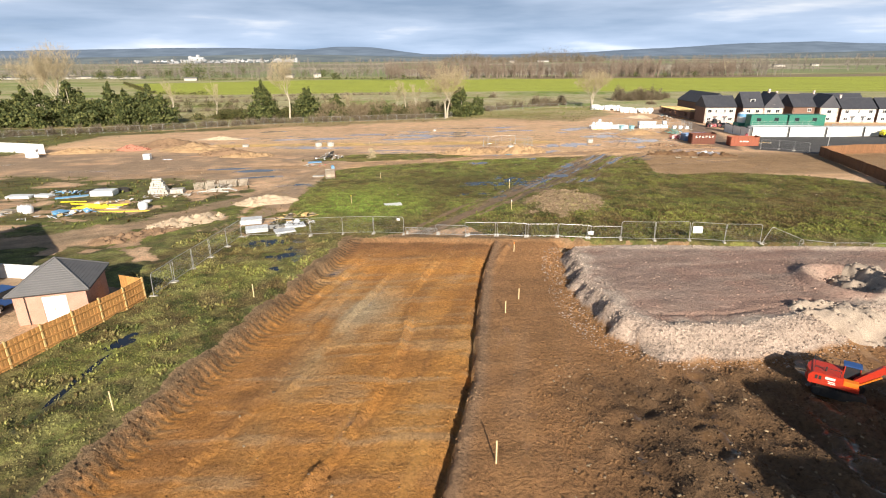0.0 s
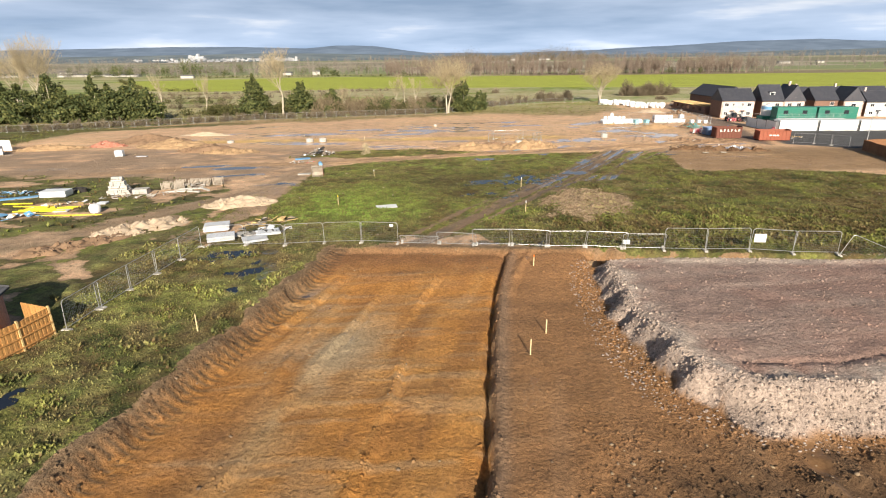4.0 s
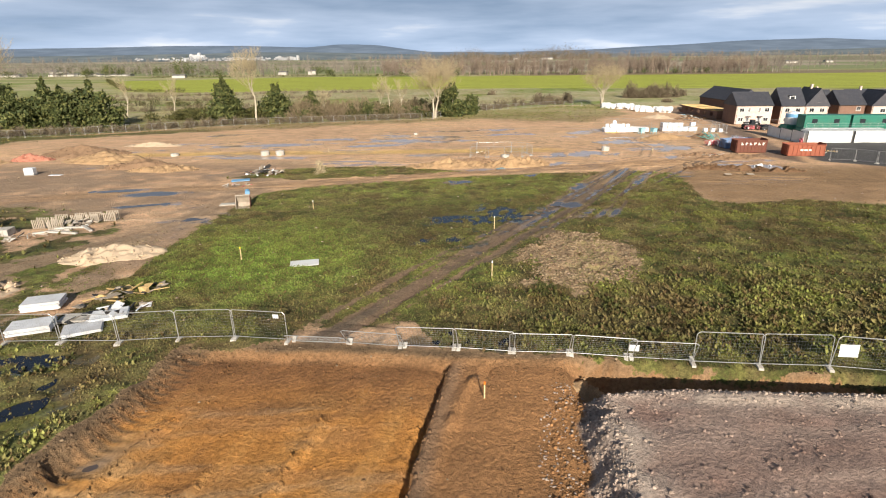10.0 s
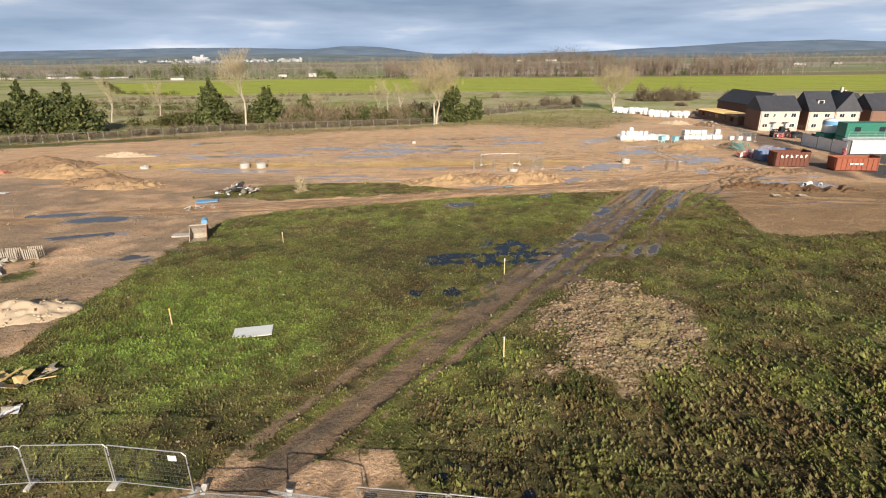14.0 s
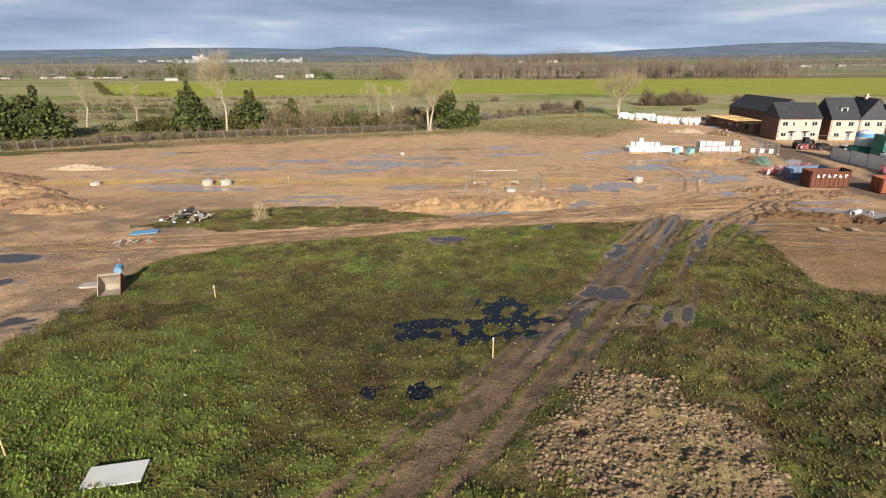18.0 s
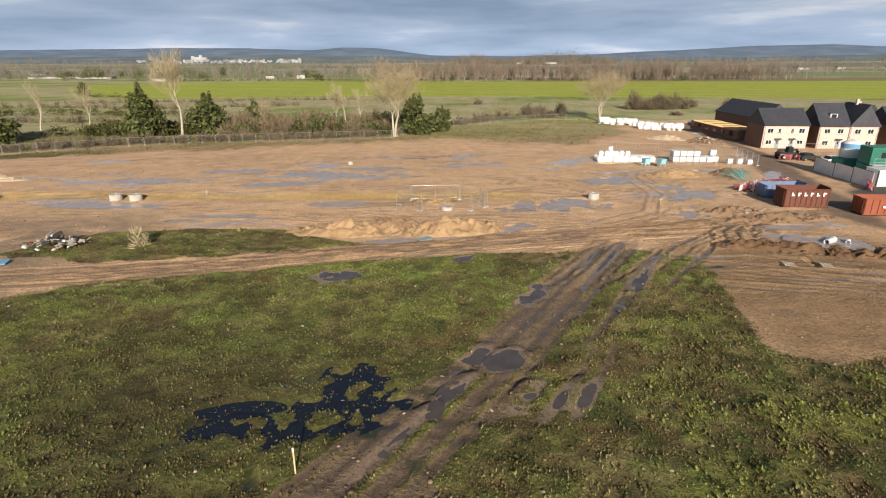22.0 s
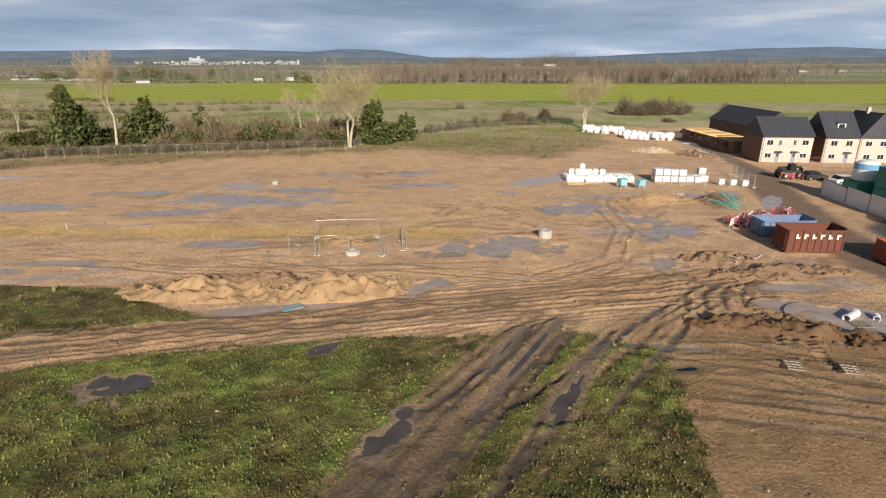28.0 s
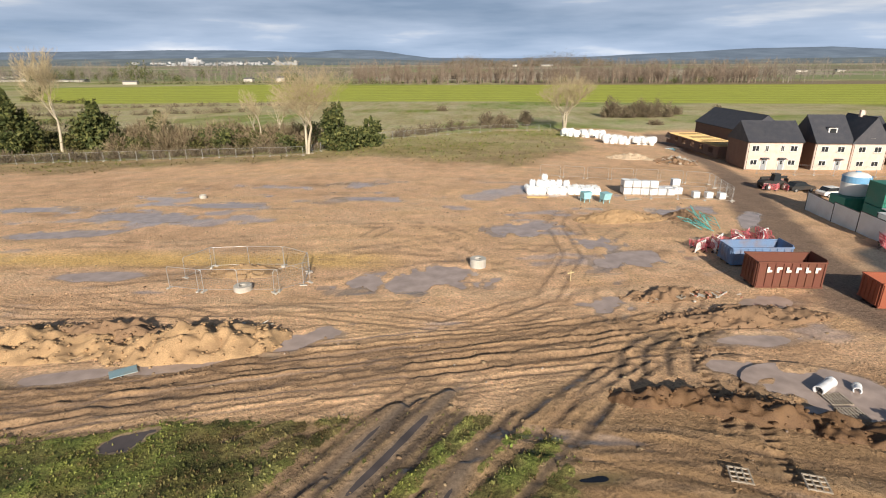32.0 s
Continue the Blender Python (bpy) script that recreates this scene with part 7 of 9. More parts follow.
# ---- houses ----
def window(g_parent, x, y, z, w, h, axis="y"):
    g = Geo()
    t = 0.09
    for dx, dz, sx, sz in ((0, h / 2, w + t, t), (0, -h / 2, w + t, t), (-w / 2, 0, t, h), (w / 2, 0, t, h), (0, 0, 0.05, h)):
        g.box((x + dx, y, z + dz), (sx, 0.10, sz), 0, 0.006) if axis == "y" else g.box((x, y + dx, z + dz), (0.10, sx, sz), 0, 0.006)
    fr = part("window", g, M_WHITE, g_parent, "white framed window")
    g = Geo()
    g.box((x, y + 0.02, z), (w, 0.05, h), 0, 0.004) if axis == "y" else g.box((x + 0.02, y, z), (0.05, w, h), 0, 0.004)
    part("pane", g, M_GLASS, fr)
    g = Geo()
    g.box((x, y - 0.05, z - h / 2 - 0.08), (w + 0.25, 0.16, 0.07), 0, 0.006) if axis == "y" else g.box((x - 0.05, y, z - h / 2 - 0.08), (0.16, w + 0.25, 0.07), 0, 0.006)
    part("sill", g, M_CONCRETE, fr)


def gable_roof(ob, x0, x1, y0, y1, eave, rise, along="x", over=0.35, mat=None, courses=True):
    """A pitched roof with slate courses and a ridge."""
    mat = mat or M_SLATE
    g = Geo()
    if along == "x":
        mid, half = (y0 + y1) / 2, (y1 - y0) / 2 + over
        pr = [(mid - half, eave - 0.12), (mid + half, eave - 0.12), (mid + half, eave + 0.04), (mid, eave + rise + 0.15), (mid - half, eave + 0.04)]
        g.extrude(pr, x0 - 0.15, x1 + 0.15, "x")
    else:
        mid, half = (x0 + x1) / 2, (x1 - x0) / 2 + over
        pr = [(mid - half, eave - 0.12), (mid + half, eave - 0.12), (mid + half, eave + 0.04), (mid, eave + rise + 0.15), (mid - half, eave + 0.04)]
        g.extrude(pr, y0 - 0.15, y1 + 0.15, "y")
    roof = part("roof", g, mat, ob, "dark slate pitched roof")
    n = 14
    for s in (-1, 1):
        for k in range(n if courses else 0):
            g = Geo()
            f0, f1 = k / n, (k + 0.97) / n
            u0, u1 = mid + s * half * (1 - f0), mid + s * half * (1 - f1)
            z0, z1 = eave + 0.08 + (rise + 0.11) * f0, eave + 0.075 + (rise + 0.11) * f1
            ends = ((x0 - 0.16, x1 + 0.16) if along == "x" else (y0 - 0.16, y1 + 0.16))
            q = [(ends[0], u0, z0 + 0.03), (ends[1], u0, z0 + 0.03), (ends[1], u1, z1), (ends[0], u1, z1)]
            if along != "x":
                q = [(b, a, c) for a, b, c in q]
            g.add(q, [(0, 1, 2, 3)])
            part("slate_course", g, mat, roof)
    g = Geo()
    if along == "x":
        g.tube((x0 - 0.15, mid, eave + rise + 0.17), (x1 + 0.15, mid, eave + rise + 0.17), 0.1, 0.1, 6)
    else:
        g.tube((mid, y0 - 0.15, eave + rise + 0.17), (mid, y1 + 0.15, eave + rise + 0.17), 0.1, 0.1, 6)
    part("ridge", g, mat, roof)
    return roof


def walls(ob, w, d, eave, rise, along, mat, side_mat):
    g = Geo()
    if along == "x":
        g.box((w / 2, 0.15, eave / 2), (w, 0.3, eave), 0, 0.02)
    else:
        g.extrude([(0, 0), (w, 0), (w, eave), (w / 2, eave + rise), (0, eave)], 0.0, 0.3, "y")
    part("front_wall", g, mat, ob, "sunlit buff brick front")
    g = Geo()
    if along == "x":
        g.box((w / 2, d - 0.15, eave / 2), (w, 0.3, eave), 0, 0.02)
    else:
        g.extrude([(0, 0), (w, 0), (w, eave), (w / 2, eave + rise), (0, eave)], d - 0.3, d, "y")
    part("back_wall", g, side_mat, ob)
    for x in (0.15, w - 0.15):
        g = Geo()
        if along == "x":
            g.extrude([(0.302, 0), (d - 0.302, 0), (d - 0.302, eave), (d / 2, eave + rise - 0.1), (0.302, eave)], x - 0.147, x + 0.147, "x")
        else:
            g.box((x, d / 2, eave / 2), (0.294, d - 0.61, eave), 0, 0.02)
        part("side_wall", g, side_mat, ob, "brown brick side wall, colour darkened for shade")


# Brown brick with the shade of the side walls put into its colour.
M_SIDE = material("brown_brick_darkened_for_shade", (0.21, 0.125, 0.09), 0.85, 2.5, 0.25, 0.3, 0, (0.27, 0.17, 0.12), 0.4, 1.0)
M_DOOR = material("painted_door", (0.30, 0.33, 0.36), 0.5, 3, 0.1, 0.1)


def front_door(ob, x, z=0.0):
    g = Geo()
    g.box((x, -0.02, z + 1.02), (0.95, 0.08, 2.05), 0, 0.02)
    dr = part("door", g, M_DOOR, ob, "grey panelled front door")
    g = Geo()
    g.box((x, -0.07, z + 1.5), (0.35, 0.03, 0.7), 0, 0.01)
    part("door_glass", g, M_GLASS, dr)
    g = Geo()
    g.box((x, -0.4, z + 2.35), (1.5, 0.85, 0.12), 0, 0.02, 8)
    part("porch_canopy", g, M_SLATE, ob)
    g = Geo()
    for s in (-0.62, 0.62):
        g.box((x + s, -0.012, z + 1.1), (0.12, 0.07, 2.2), 0, 0.01)
    part("door_surround", g, M_WHITE, ob)


def house(x, y, z, w, d, eave, rise, rz, label, along="x", doors=(), windows=(), dormers=(), chimney=None, front=None):
    ob = thing("house", x, y, rz, label, "house", "new brick houses", z)
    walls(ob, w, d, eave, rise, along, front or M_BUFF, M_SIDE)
    roof = gable_roof(ob, 0, w, 0, d, eave, rise, along)
    for q in doors:
        front_door(ob, q)
    for q, zz, ww, hh in windows:
        window(ob, q, -0.02, zz, ww, hh)
    for q in dormers:
        g = Geo()
        y0, z0 = d * 0.16, eave + rise * 0.36
        g.box((q, y0 + 0.9, z0 + 0.45), (1.7, 1.8, 1.3), 0, 0.02)
        part("dormer", g, M_WHITE, roof, "white dormer with a flat roof")
        g = Geo()
        g.box((q, y0 - 0.03, z0 + 0.5), (1.2, 0.06, 0.85), 0, 0.01)
        part("dormer_pane", g, M_GLASS, roof)
        g = Geo()
        g.box((q, y0 + 0.85, z0 + 1.14), (2.0, 2.1, 0.12), 0, 0.02)
        part("dormer_roof", g, M_SLATE, roof)
    if chimney:
        g = Geo()
        g.box((chimney, d / 2, eave + rise + 0.5), (0.6, 0.6, 1.3), 0, 0.03)
        g.box((chimney, d / 2, eave + rise + 1.15), (0.72, 0.72, 0.14), 0, 0.02)
        part("chimney", g, M_BUFF, ob)
    g = Geo()
    if along == "x":
        g.tube((-0.1, -0.35, eave - 0.06), (w + 0.1, -0.35, eave - 0.06), 0.06, 0.06, 6)
        g.tube((0.25, -0.06, 0), (0.25, -0.06, eave - 0.1), 0.04, 0.04, 6)
    else:
        g.tube((0.2, -0.05, 0), (0.2, -0.05, eave - 0.1), 0.04, 0.04, 6)
        g.tube((w - 0.2, -0.05, 0), (w - 0.2, -0.05, eave - 0.1), 0.04, 0.04, 6)
    part("downpipe", g, M_DARK_STEEL, ob)
    return ob


HZ = -4.9
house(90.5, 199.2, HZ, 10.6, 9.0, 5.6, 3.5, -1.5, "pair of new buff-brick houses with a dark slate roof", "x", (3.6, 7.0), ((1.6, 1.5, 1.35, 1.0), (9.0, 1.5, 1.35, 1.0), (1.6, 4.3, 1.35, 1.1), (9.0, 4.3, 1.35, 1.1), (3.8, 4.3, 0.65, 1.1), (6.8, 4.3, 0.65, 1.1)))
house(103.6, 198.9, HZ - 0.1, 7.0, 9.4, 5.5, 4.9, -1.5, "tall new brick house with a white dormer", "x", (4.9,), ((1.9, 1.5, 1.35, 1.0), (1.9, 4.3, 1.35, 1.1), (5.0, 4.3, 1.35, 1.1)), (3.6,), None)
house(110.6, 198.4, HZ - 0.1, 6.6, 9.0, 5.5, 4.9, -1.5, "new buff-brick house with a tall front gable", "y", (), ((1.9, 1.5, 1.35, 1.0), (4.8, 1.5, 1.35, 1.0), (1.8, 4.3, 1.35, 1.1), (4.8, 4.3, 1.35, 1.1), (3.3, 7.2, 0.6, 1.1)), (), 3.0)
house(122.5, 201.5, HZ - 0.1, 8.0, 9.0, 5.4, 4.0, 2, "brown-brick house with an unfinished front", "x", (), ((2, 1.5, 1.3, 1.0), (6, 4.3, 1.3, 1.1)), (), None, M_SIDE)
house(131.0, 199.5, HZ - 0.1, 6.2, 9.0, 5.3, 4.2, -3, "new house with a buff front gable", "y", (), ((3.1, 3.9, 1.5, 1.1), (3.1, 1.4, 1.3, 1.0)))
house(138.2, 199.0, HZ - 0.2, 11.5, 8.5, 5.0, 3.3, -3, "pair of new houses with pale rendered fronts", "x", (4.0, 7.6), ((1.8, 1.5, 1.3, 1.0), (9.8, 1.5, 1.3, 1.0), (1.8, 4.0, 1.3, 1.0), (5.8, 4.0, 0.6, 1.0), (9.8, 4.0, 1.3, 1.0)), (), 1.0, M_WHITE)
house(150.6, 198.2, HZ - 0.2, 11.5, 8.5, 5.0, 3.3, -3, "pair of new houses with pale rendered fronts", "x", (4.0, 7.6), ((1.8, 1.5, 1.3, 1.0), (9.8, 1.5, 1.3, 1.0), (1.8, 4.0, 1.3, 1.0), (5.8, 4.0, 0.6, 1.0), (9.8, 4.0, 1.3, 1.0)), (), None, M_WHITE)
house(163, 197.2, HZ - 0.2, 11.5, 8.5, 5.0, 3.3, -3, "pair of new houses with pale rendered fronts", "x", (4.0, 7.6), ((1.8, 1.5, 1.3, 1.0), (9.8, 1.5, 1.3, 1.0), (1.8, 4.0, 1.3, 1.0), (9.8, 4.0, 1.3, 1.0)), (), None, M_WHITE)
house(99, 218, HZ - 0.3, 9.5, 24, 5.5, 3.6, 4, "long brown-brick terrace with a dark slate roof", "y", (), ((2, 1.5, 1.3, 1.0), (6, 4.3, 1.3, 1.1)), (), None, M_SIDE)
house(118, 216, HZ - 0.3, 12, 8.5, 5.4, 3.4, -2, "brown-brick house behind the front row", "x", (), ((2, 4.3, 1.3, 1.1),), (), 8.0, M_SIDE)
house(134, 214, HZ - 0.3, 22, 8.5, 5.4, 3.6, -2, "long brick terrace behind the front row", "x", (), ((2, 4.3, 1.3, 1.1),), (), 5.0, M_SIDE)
# a house beyond the garage, whose roof shades the mud behind it
house(-53.5, 28.5, 0.6, 16.0, 10.0, 5.0, 4.4, 0, "neighbouring red-brick house beyond the garage", "y", (4.5,), ((2, 4.0, 1.3, 1.0), (7, 4.0, 1.3, 1.0)), (), None, M_BRICK)
# two unseen blocks, added and sized to cast the shadow across the dig's corner
house(18.0, -1.0, 0.9, 4.4, 10.0, 4.0, 3.0, 0, "unseen low brick wing added to shade the dig", "x", (2.2,), ((1.0, 3.0, 1.0, 1.0),), (), None, M_BRICK)
house(22.5, -1.3, 0.9, 15.0, 11.0, 5.0, 4.6, 0, "unseen brick house added to shade the dig", "x", (4.5,), ((2, 3.6, 1.3, 1.0), (9, 3.6, 1.3, 1.0)), (), None, M_BRICK)


def unfinished_block(x, y, rz):
    ob = thing("unfinished_house", x, y, rz, "half-built brick terrace topped with yellow floor joists", "building shell", "", HZ + 0.1)
    w, d, h = 6.5, 25.0, 2.6
    for xx in (0, w):
        bits = [(d / 2, h / 2, d, h)] if xx else [b for k in range(6) for b in ((1.2 + k * 4.5, h / 2, 2.4, h), (3.45 + k * 4.5, h - 0.25, 2.1, 0.5), (3.45 + k * 4.5, 0.45, 2.1, 0.9))]
        for yc, zc, ly, lz in bits:
            g = Geo()
            g.box((xx, yc, zc), (0.3, ly, lz), 0, 0.02)
            part("wall_panel", g, M_SIDE, ob)
    for k in range(4):
        g = Geo()
        g.box((w / 2, 0.15 + k * (d - 0.3) / 3, h / 2), (w - 0.31, 0.3, h), 0, 0.02)
        part("cross_wall", g, M_SIDE, ob)
    for k in range(30):
        g = Geo()
        g.box((w / 2 - 0.3, 0.6 + k * 0.81, h + 0.13), (w + 0.9, 0.07, 0.24), 0, 0.008)
        part("joist", g, M_TIMBER_PALE, ob)
    for k in range(4):
        g = Geo()
        g.box((w * 0.5, 3 + k * 6, h + 0.27), (w * 0.8, 2.2, 0.03), 0, 0.004)
        part("deck_board", g, M_TIMBER_PALE, ob)


unfinished_block(90.6, 211.5, 4)

# ---- skips and containers ----
def skip(x, y, rz, mat, label, length=6.1, w=2.45, h=2.3, marks=0, pale=None):
    ob = thing("skip", x, y, rz, label, "skip", "roll-on skips")
    g = Geo()
    g.box((length / 2, w / 2, 0.22), (length, w, 0.12), 0, 0.02)
    part("floor", g, mat, ob)
    for yy in (0.03, w - 0.03):
        g = Geo()
        g.box((length / 2, yy, h / 2 + 0.14), (length, 0.06, h - 0.24), 0, 0.01)
        side = part("side_wall", g, mat, ob)
        s = -1 if yy < 1 else 1
        for k in range(9):
            g = Geo()
            g.box((0.12 + k * (length - 0.24) / 8, yy + s * 0.07, h / 2 + 0.12), (0.13, 0.09, h - 0.3), 0, 0.015)
            part("rib", g, mat, side)
        g = Geo()
        g.box((length / 2, yy + s * 0.03, h + 0.04), (length + 0.08, 0.16, 0.14), 0, 0.02)
        part("top_rail", g, mat, side)
        g = Geo()
        g.box((length / 2, yy + s * 0.03, 0.2), (length + 0.04, 0.14, 0.14), 0, 0.02)
        part("bottom_rail", g, mat, side)
    for xx, tall in ((0.03, h), (length - 0.03, h + 0.25)):
        g = Geo()
        g.box((xx, w / 2, tall / 2 + 0.14), (0.06, w - 0.13, tall - 0.2), 0, 0.01)
        end = part("end_wall", g, mat, ob)
        s = -1 if xx < 1 else 1
        for k in range(5):
            g = Geo()
            g.box((xx + s * 0.06, 0.25 + k * (w - 0.5) / 4, tall / 2 + 0.12), (0.08, 0.1, tall - 0.3), 0, 0.012)
            part("rib", g, mat, end)
    for yy in (0.65, w - 0.65):
        g = Geo()
        g.box((length / 2, yy, 0.085), (length, 0.16, 0.17), 0, 0.015)
        part("runner", g, M_DARK_STEEL, ob)
    for xx in (0.3, length - 0.3):
        g = Geo()
        g.tube((xx, 0.3, 0.13), (xx, w - 0.3, 0.13), 0.13, 0.13, 12)
        part("roller", g, M_DARK_STEEL, ob)
    for k in range(marks):
        g = Geo()
        u = length / 2 - 1.9 + k * 0.76
        g.box((u, -0.132, h - 0.55), (0.2, 0.014, 0.48), 0, 0.004)
        g.box((u + 0.2, -0.132, h - (0.42 if k % 2 else 0.66)), (0.2, 0.012, 0.2), 0, 0.004)
        part("worn_marking", g, M_LETTER, ob, "worn white painted mark")
    return ob


skip(57.3, 129.7, -0.8, M_RUST, "rusty red open skip with worn white markings", 5.4, marks=6)
skip(57.9, 135.2, 3.0, M_BLUE_SKIP, "worn pale blue open skip behind the red one", 5.6, 2.4, 1.7)
o = skip(64.4, 125.8, -4, M_ORANGE_SKIP, "orange open skip beside the yard road", 6.2, 2.45, 2.0)
g = Geo()
for bx, bw in ((2.2, 0.5), (2.9, 0.6), (3.6, 0.5)):
    g.box((bx, -0.13, 1.15), (bw, 0.02, 0.28), 0, 0.004)
part("worn_marking", g, M_LETTER, o)


def cabin(x, y, z, rz, length, mat, label, stairs=False, h=2.55, doors=(), rail=False):
    ob = thing("site_cabin", x, y, rz, label, "cabin", "stacked site cabins", z)
    w = 2.9
    g = Geo()
    g.box((length / 2, w / 2, h / 2), (length, w, h - 0.02), 0, 0.04)
    body = part("body", g, mat, ob)
    n = int(length / 0.28)
    g = Geo()
    for k in range(n):
        g.box((0.2 + k * (length - 0.4) / max(1, n - 1), -0.015, h / 2), (0.13, 0.05, h - 0.4), 0, 0.015)
    part("corrugation", g, mat, body)
    for xx in (0.06, length - 0.06):
        for yy in (0.06, w - 0.06):
            g = Geo()
            g.box((xx, yy, h / 2), (0.16, 0.16, h), 0, 0.02)
            part("corner_post", g, M_DARK_STEEL if mat is M_WHITE else mat, ob)
    g = Geo()
    g.box((length / 2, w / 2, h + 0.01), (length + 0.05, w + 0.05, 0.08), 0, 0.02)
    part("roof", g, M_SHEET if mat is M_WHITE else mat, ob)
    for k, q in enumerate(doors):
        g = Geo()
        g.box((q, -0.05, 1.4), (1.1, 0.06, 0.9), 0, 0.01)
        part("window", g, M_GLASS, ob)
    return ob


CZ = gz(80, 146)
for k in range(4):
    cabin(78.2 + k * 9.2, 143.2 - k * 0.4, CZ - 0.05, -1.5, 9.0, M_WHITE, "white site cabin in the lower row of the compound")
for k in range(2):
    cabin(79.6 + k * 9.6, 147.4 - k * 0.5, CZ + 2.6, -1.5, 9.2, M_GREEN_CAB, "green steel site cabin stacked on the upper level", doors=(2.0, 6.5))
for k in range(2):
    cabin(79.6 + k * 9.6, 147.4 - k * 0.5, CZ - 0.05, -1.5, 9.2, M_GREEN_CAB, "green steel site cabin on the ground behind the white row", doors=(2.0, 6.5))


def hoarding(points, label, h=2.4):
    for (ax, ay), (bx, by) in zip(points, points[1:]):
        d = math.hypot(bx - ax, by - ay)
        ob = thing("hoarding", ax, ay, math.degrees(math.atan2(by - ay, bx - ax)), label, "hoarding", "white hoarding panels")
        g = Geo()
        g.box((d / 2, 0, h / 2), (d - 0.06, 0.06, h), 0, 0.01)
        part("panel", g, M_WHITE, ob)
        g = Geo()
        g.box((0, 0, h / 2 + 0.03), (0.1, 0.14, h + 0.06), 0, 0.01)
        part("post", g, M_DARK_STEEL, ob)
        g = Geo()
        g.box((d / 2, -0.01, h + 0.02), (d, 0.12, 0.06), 0, 0.01)
        part("cap", g, M_DARK_STEEL, ob)


hoarding(even([(78.4, 158.5), (77.6, 152), (77.0, 142.4)], 4.6), "white boarded hoarding round the cabin compound")


def walkway(x, y, z, length, rz):
    ob = thing("cabin_walkway", x, y, rz, "steel walkway with rails along the upper cabins", "walkway", "", z)
    g = Geo()
    g.box((length / 2, 0.5, 0), (length, 1.1, 0.08), 0, 0.01)
    part("deck", g, M_SHEET, ob)
    for zz in (0.55, 1.08):
        g = Geo()
        g.tube((0, -0.02, zz), (length, -0.02, zz), 0.03)
        part("rail", g, M_GALV, ob)
    for k in range(int(length / 1.6) + 1):
        g = Geo()
        g.tube((k * 1.6, -0.02, 0), (k * 1.6, -0.02, 1.08), 0.025)
        part("baluster", g, M_GALV, ob)
    for k in range(int(length / 4) + 1):
        g = Geo()
        g.tube((k * 4.0, 0.1, -2.6), (k * 4.0, 0.1, 0), 0.05)
        part("leg", g, M_GALV, ob)
    g = Geo()
    for k in range(11):
        g.box((length + 0.28 * k + 0.14, 0.5, -0.2 - 0.22 * k), (0.3, 1.0, 0.05), 0, 0.006)
    part("treads", g, M_GALV, ob)
    for yy in (0.0, 1.0):
        g = Geo()
        g.tube((length, yy, 0.0), (length + 3.1, yy, -2.5), 0.06)
        part("stringer", g, M_GALV, ob)


walkway(79.4, 146.2, CZ + 2.62, 15.6, -1.6)


def tank(x, y, z):
    ob = thing("water_tank", x, y, 0, "white round tank with a blue top band", "tank", "", z)
    g = Geo()
    n = 26
    prof = [(1.45, 0), (1.5, 0.1), (1.5, 1.9), (1.42, 2.3), (1.0, 2.62), (0.4, 2.75), (0.01, 2.76)]
    vs, fs = [], []
    for r_, z_ in prof:
        vs += [(r_ * math.cos(2 * math.pi * i / n), r_ * math.sin(2 * math.pi * i / n), z_) for i in range(n)]
    for k in range(len(prof) - 1):
        fs += [(k * n + i, k * n + (i + 1) % n, (k + 1) * n + (i + 1) % n, (k + 1) * n + i) for i in range(n)]
    g.add(vs, fs)
    part("shell", g, M_WHITE, ob, smooth=True)
    g = Geo()
    g.ring((0, 0, 1.55), 1.49, 1.53, 0.75, 26)
    part("band", g, M_SKYBLUE, ob, "sky blue band")
    g = Geo()
    g.ring((0, 0, 2.7), 0.2, 0.28, 0.15, 14)
    part("hatch", g, M_SKYBLUE, ob)


tank(81.0, 154.2, CZ + 2.6)
cabin(78.9, 152.3, CZ - 0.05, -1.5, 6.0, M_GREEN_CAB, "green steel store cabin under the round tank")


def road_roller_parts(x, y, rz, mat, label):
    """A telescopic handler: body, cab, boom and four wheels."""
    ob = thing("telehandler", x, y, rz, label, "telehandler")
    g = Geo()
    g.extrude([(-2.2, 0.7), (1.7, 0.7), (1.9, 1.0), (1.5, 1.35), (-2.0, 1.5), (-2.3, 1.2)], -0.7, 0.7, "y")
    part("chassis", g, mat, ob)
    g = Geo()
    g.extrude([(-0.6, 1.4), (0.7, 1.4), (0.45, 2.45), (-0.5, 2.45)], -0.72, 0.1, "y")
    part("cab", g, M_GLASS, ob)
    g = Geo()
    g.box((-0.05, -0.3, 2.48), (1.15, 0.9, 0.08), 0, 0.02)
    part("cab_roof", g, mat, ob)
    g = Geo()
    g.box((0.3, 0.42, 1.75), (4.6, 0.34, 0.38), 0, 0.03)
    part("boom", g, mat, ob)
    for xx in (-1.4, 1.3):
        for yy in (-0.85, 0.85):
            g = Geo()
            g.tube((xx, yy - 0.18, 0.58), (xx, yy + 0.18, 0.58), 0.58, 0.58, 18)
            wh = part("wheel", g, M_RUBBER, ob)
            g = Geo()
            g.tube((xx, yy - 0.19, 0.58), (xx, yy + 0.19, 0.58), 0.26, 0.26, 12)
            part("rim", g, M_WHITE, wh)
    g = Geo()
    for yy in (0.15, 0.6):
        g.box((3.1, yy, 0.75), (1.1, 0.1, 0.06), 0, 0.01)
    g.box((2.6, 0.4, 1.1), (0.1, 0.9, 0.9), 0, 0.02)
    part("forks", g, M_DARK_STEEL, ob)


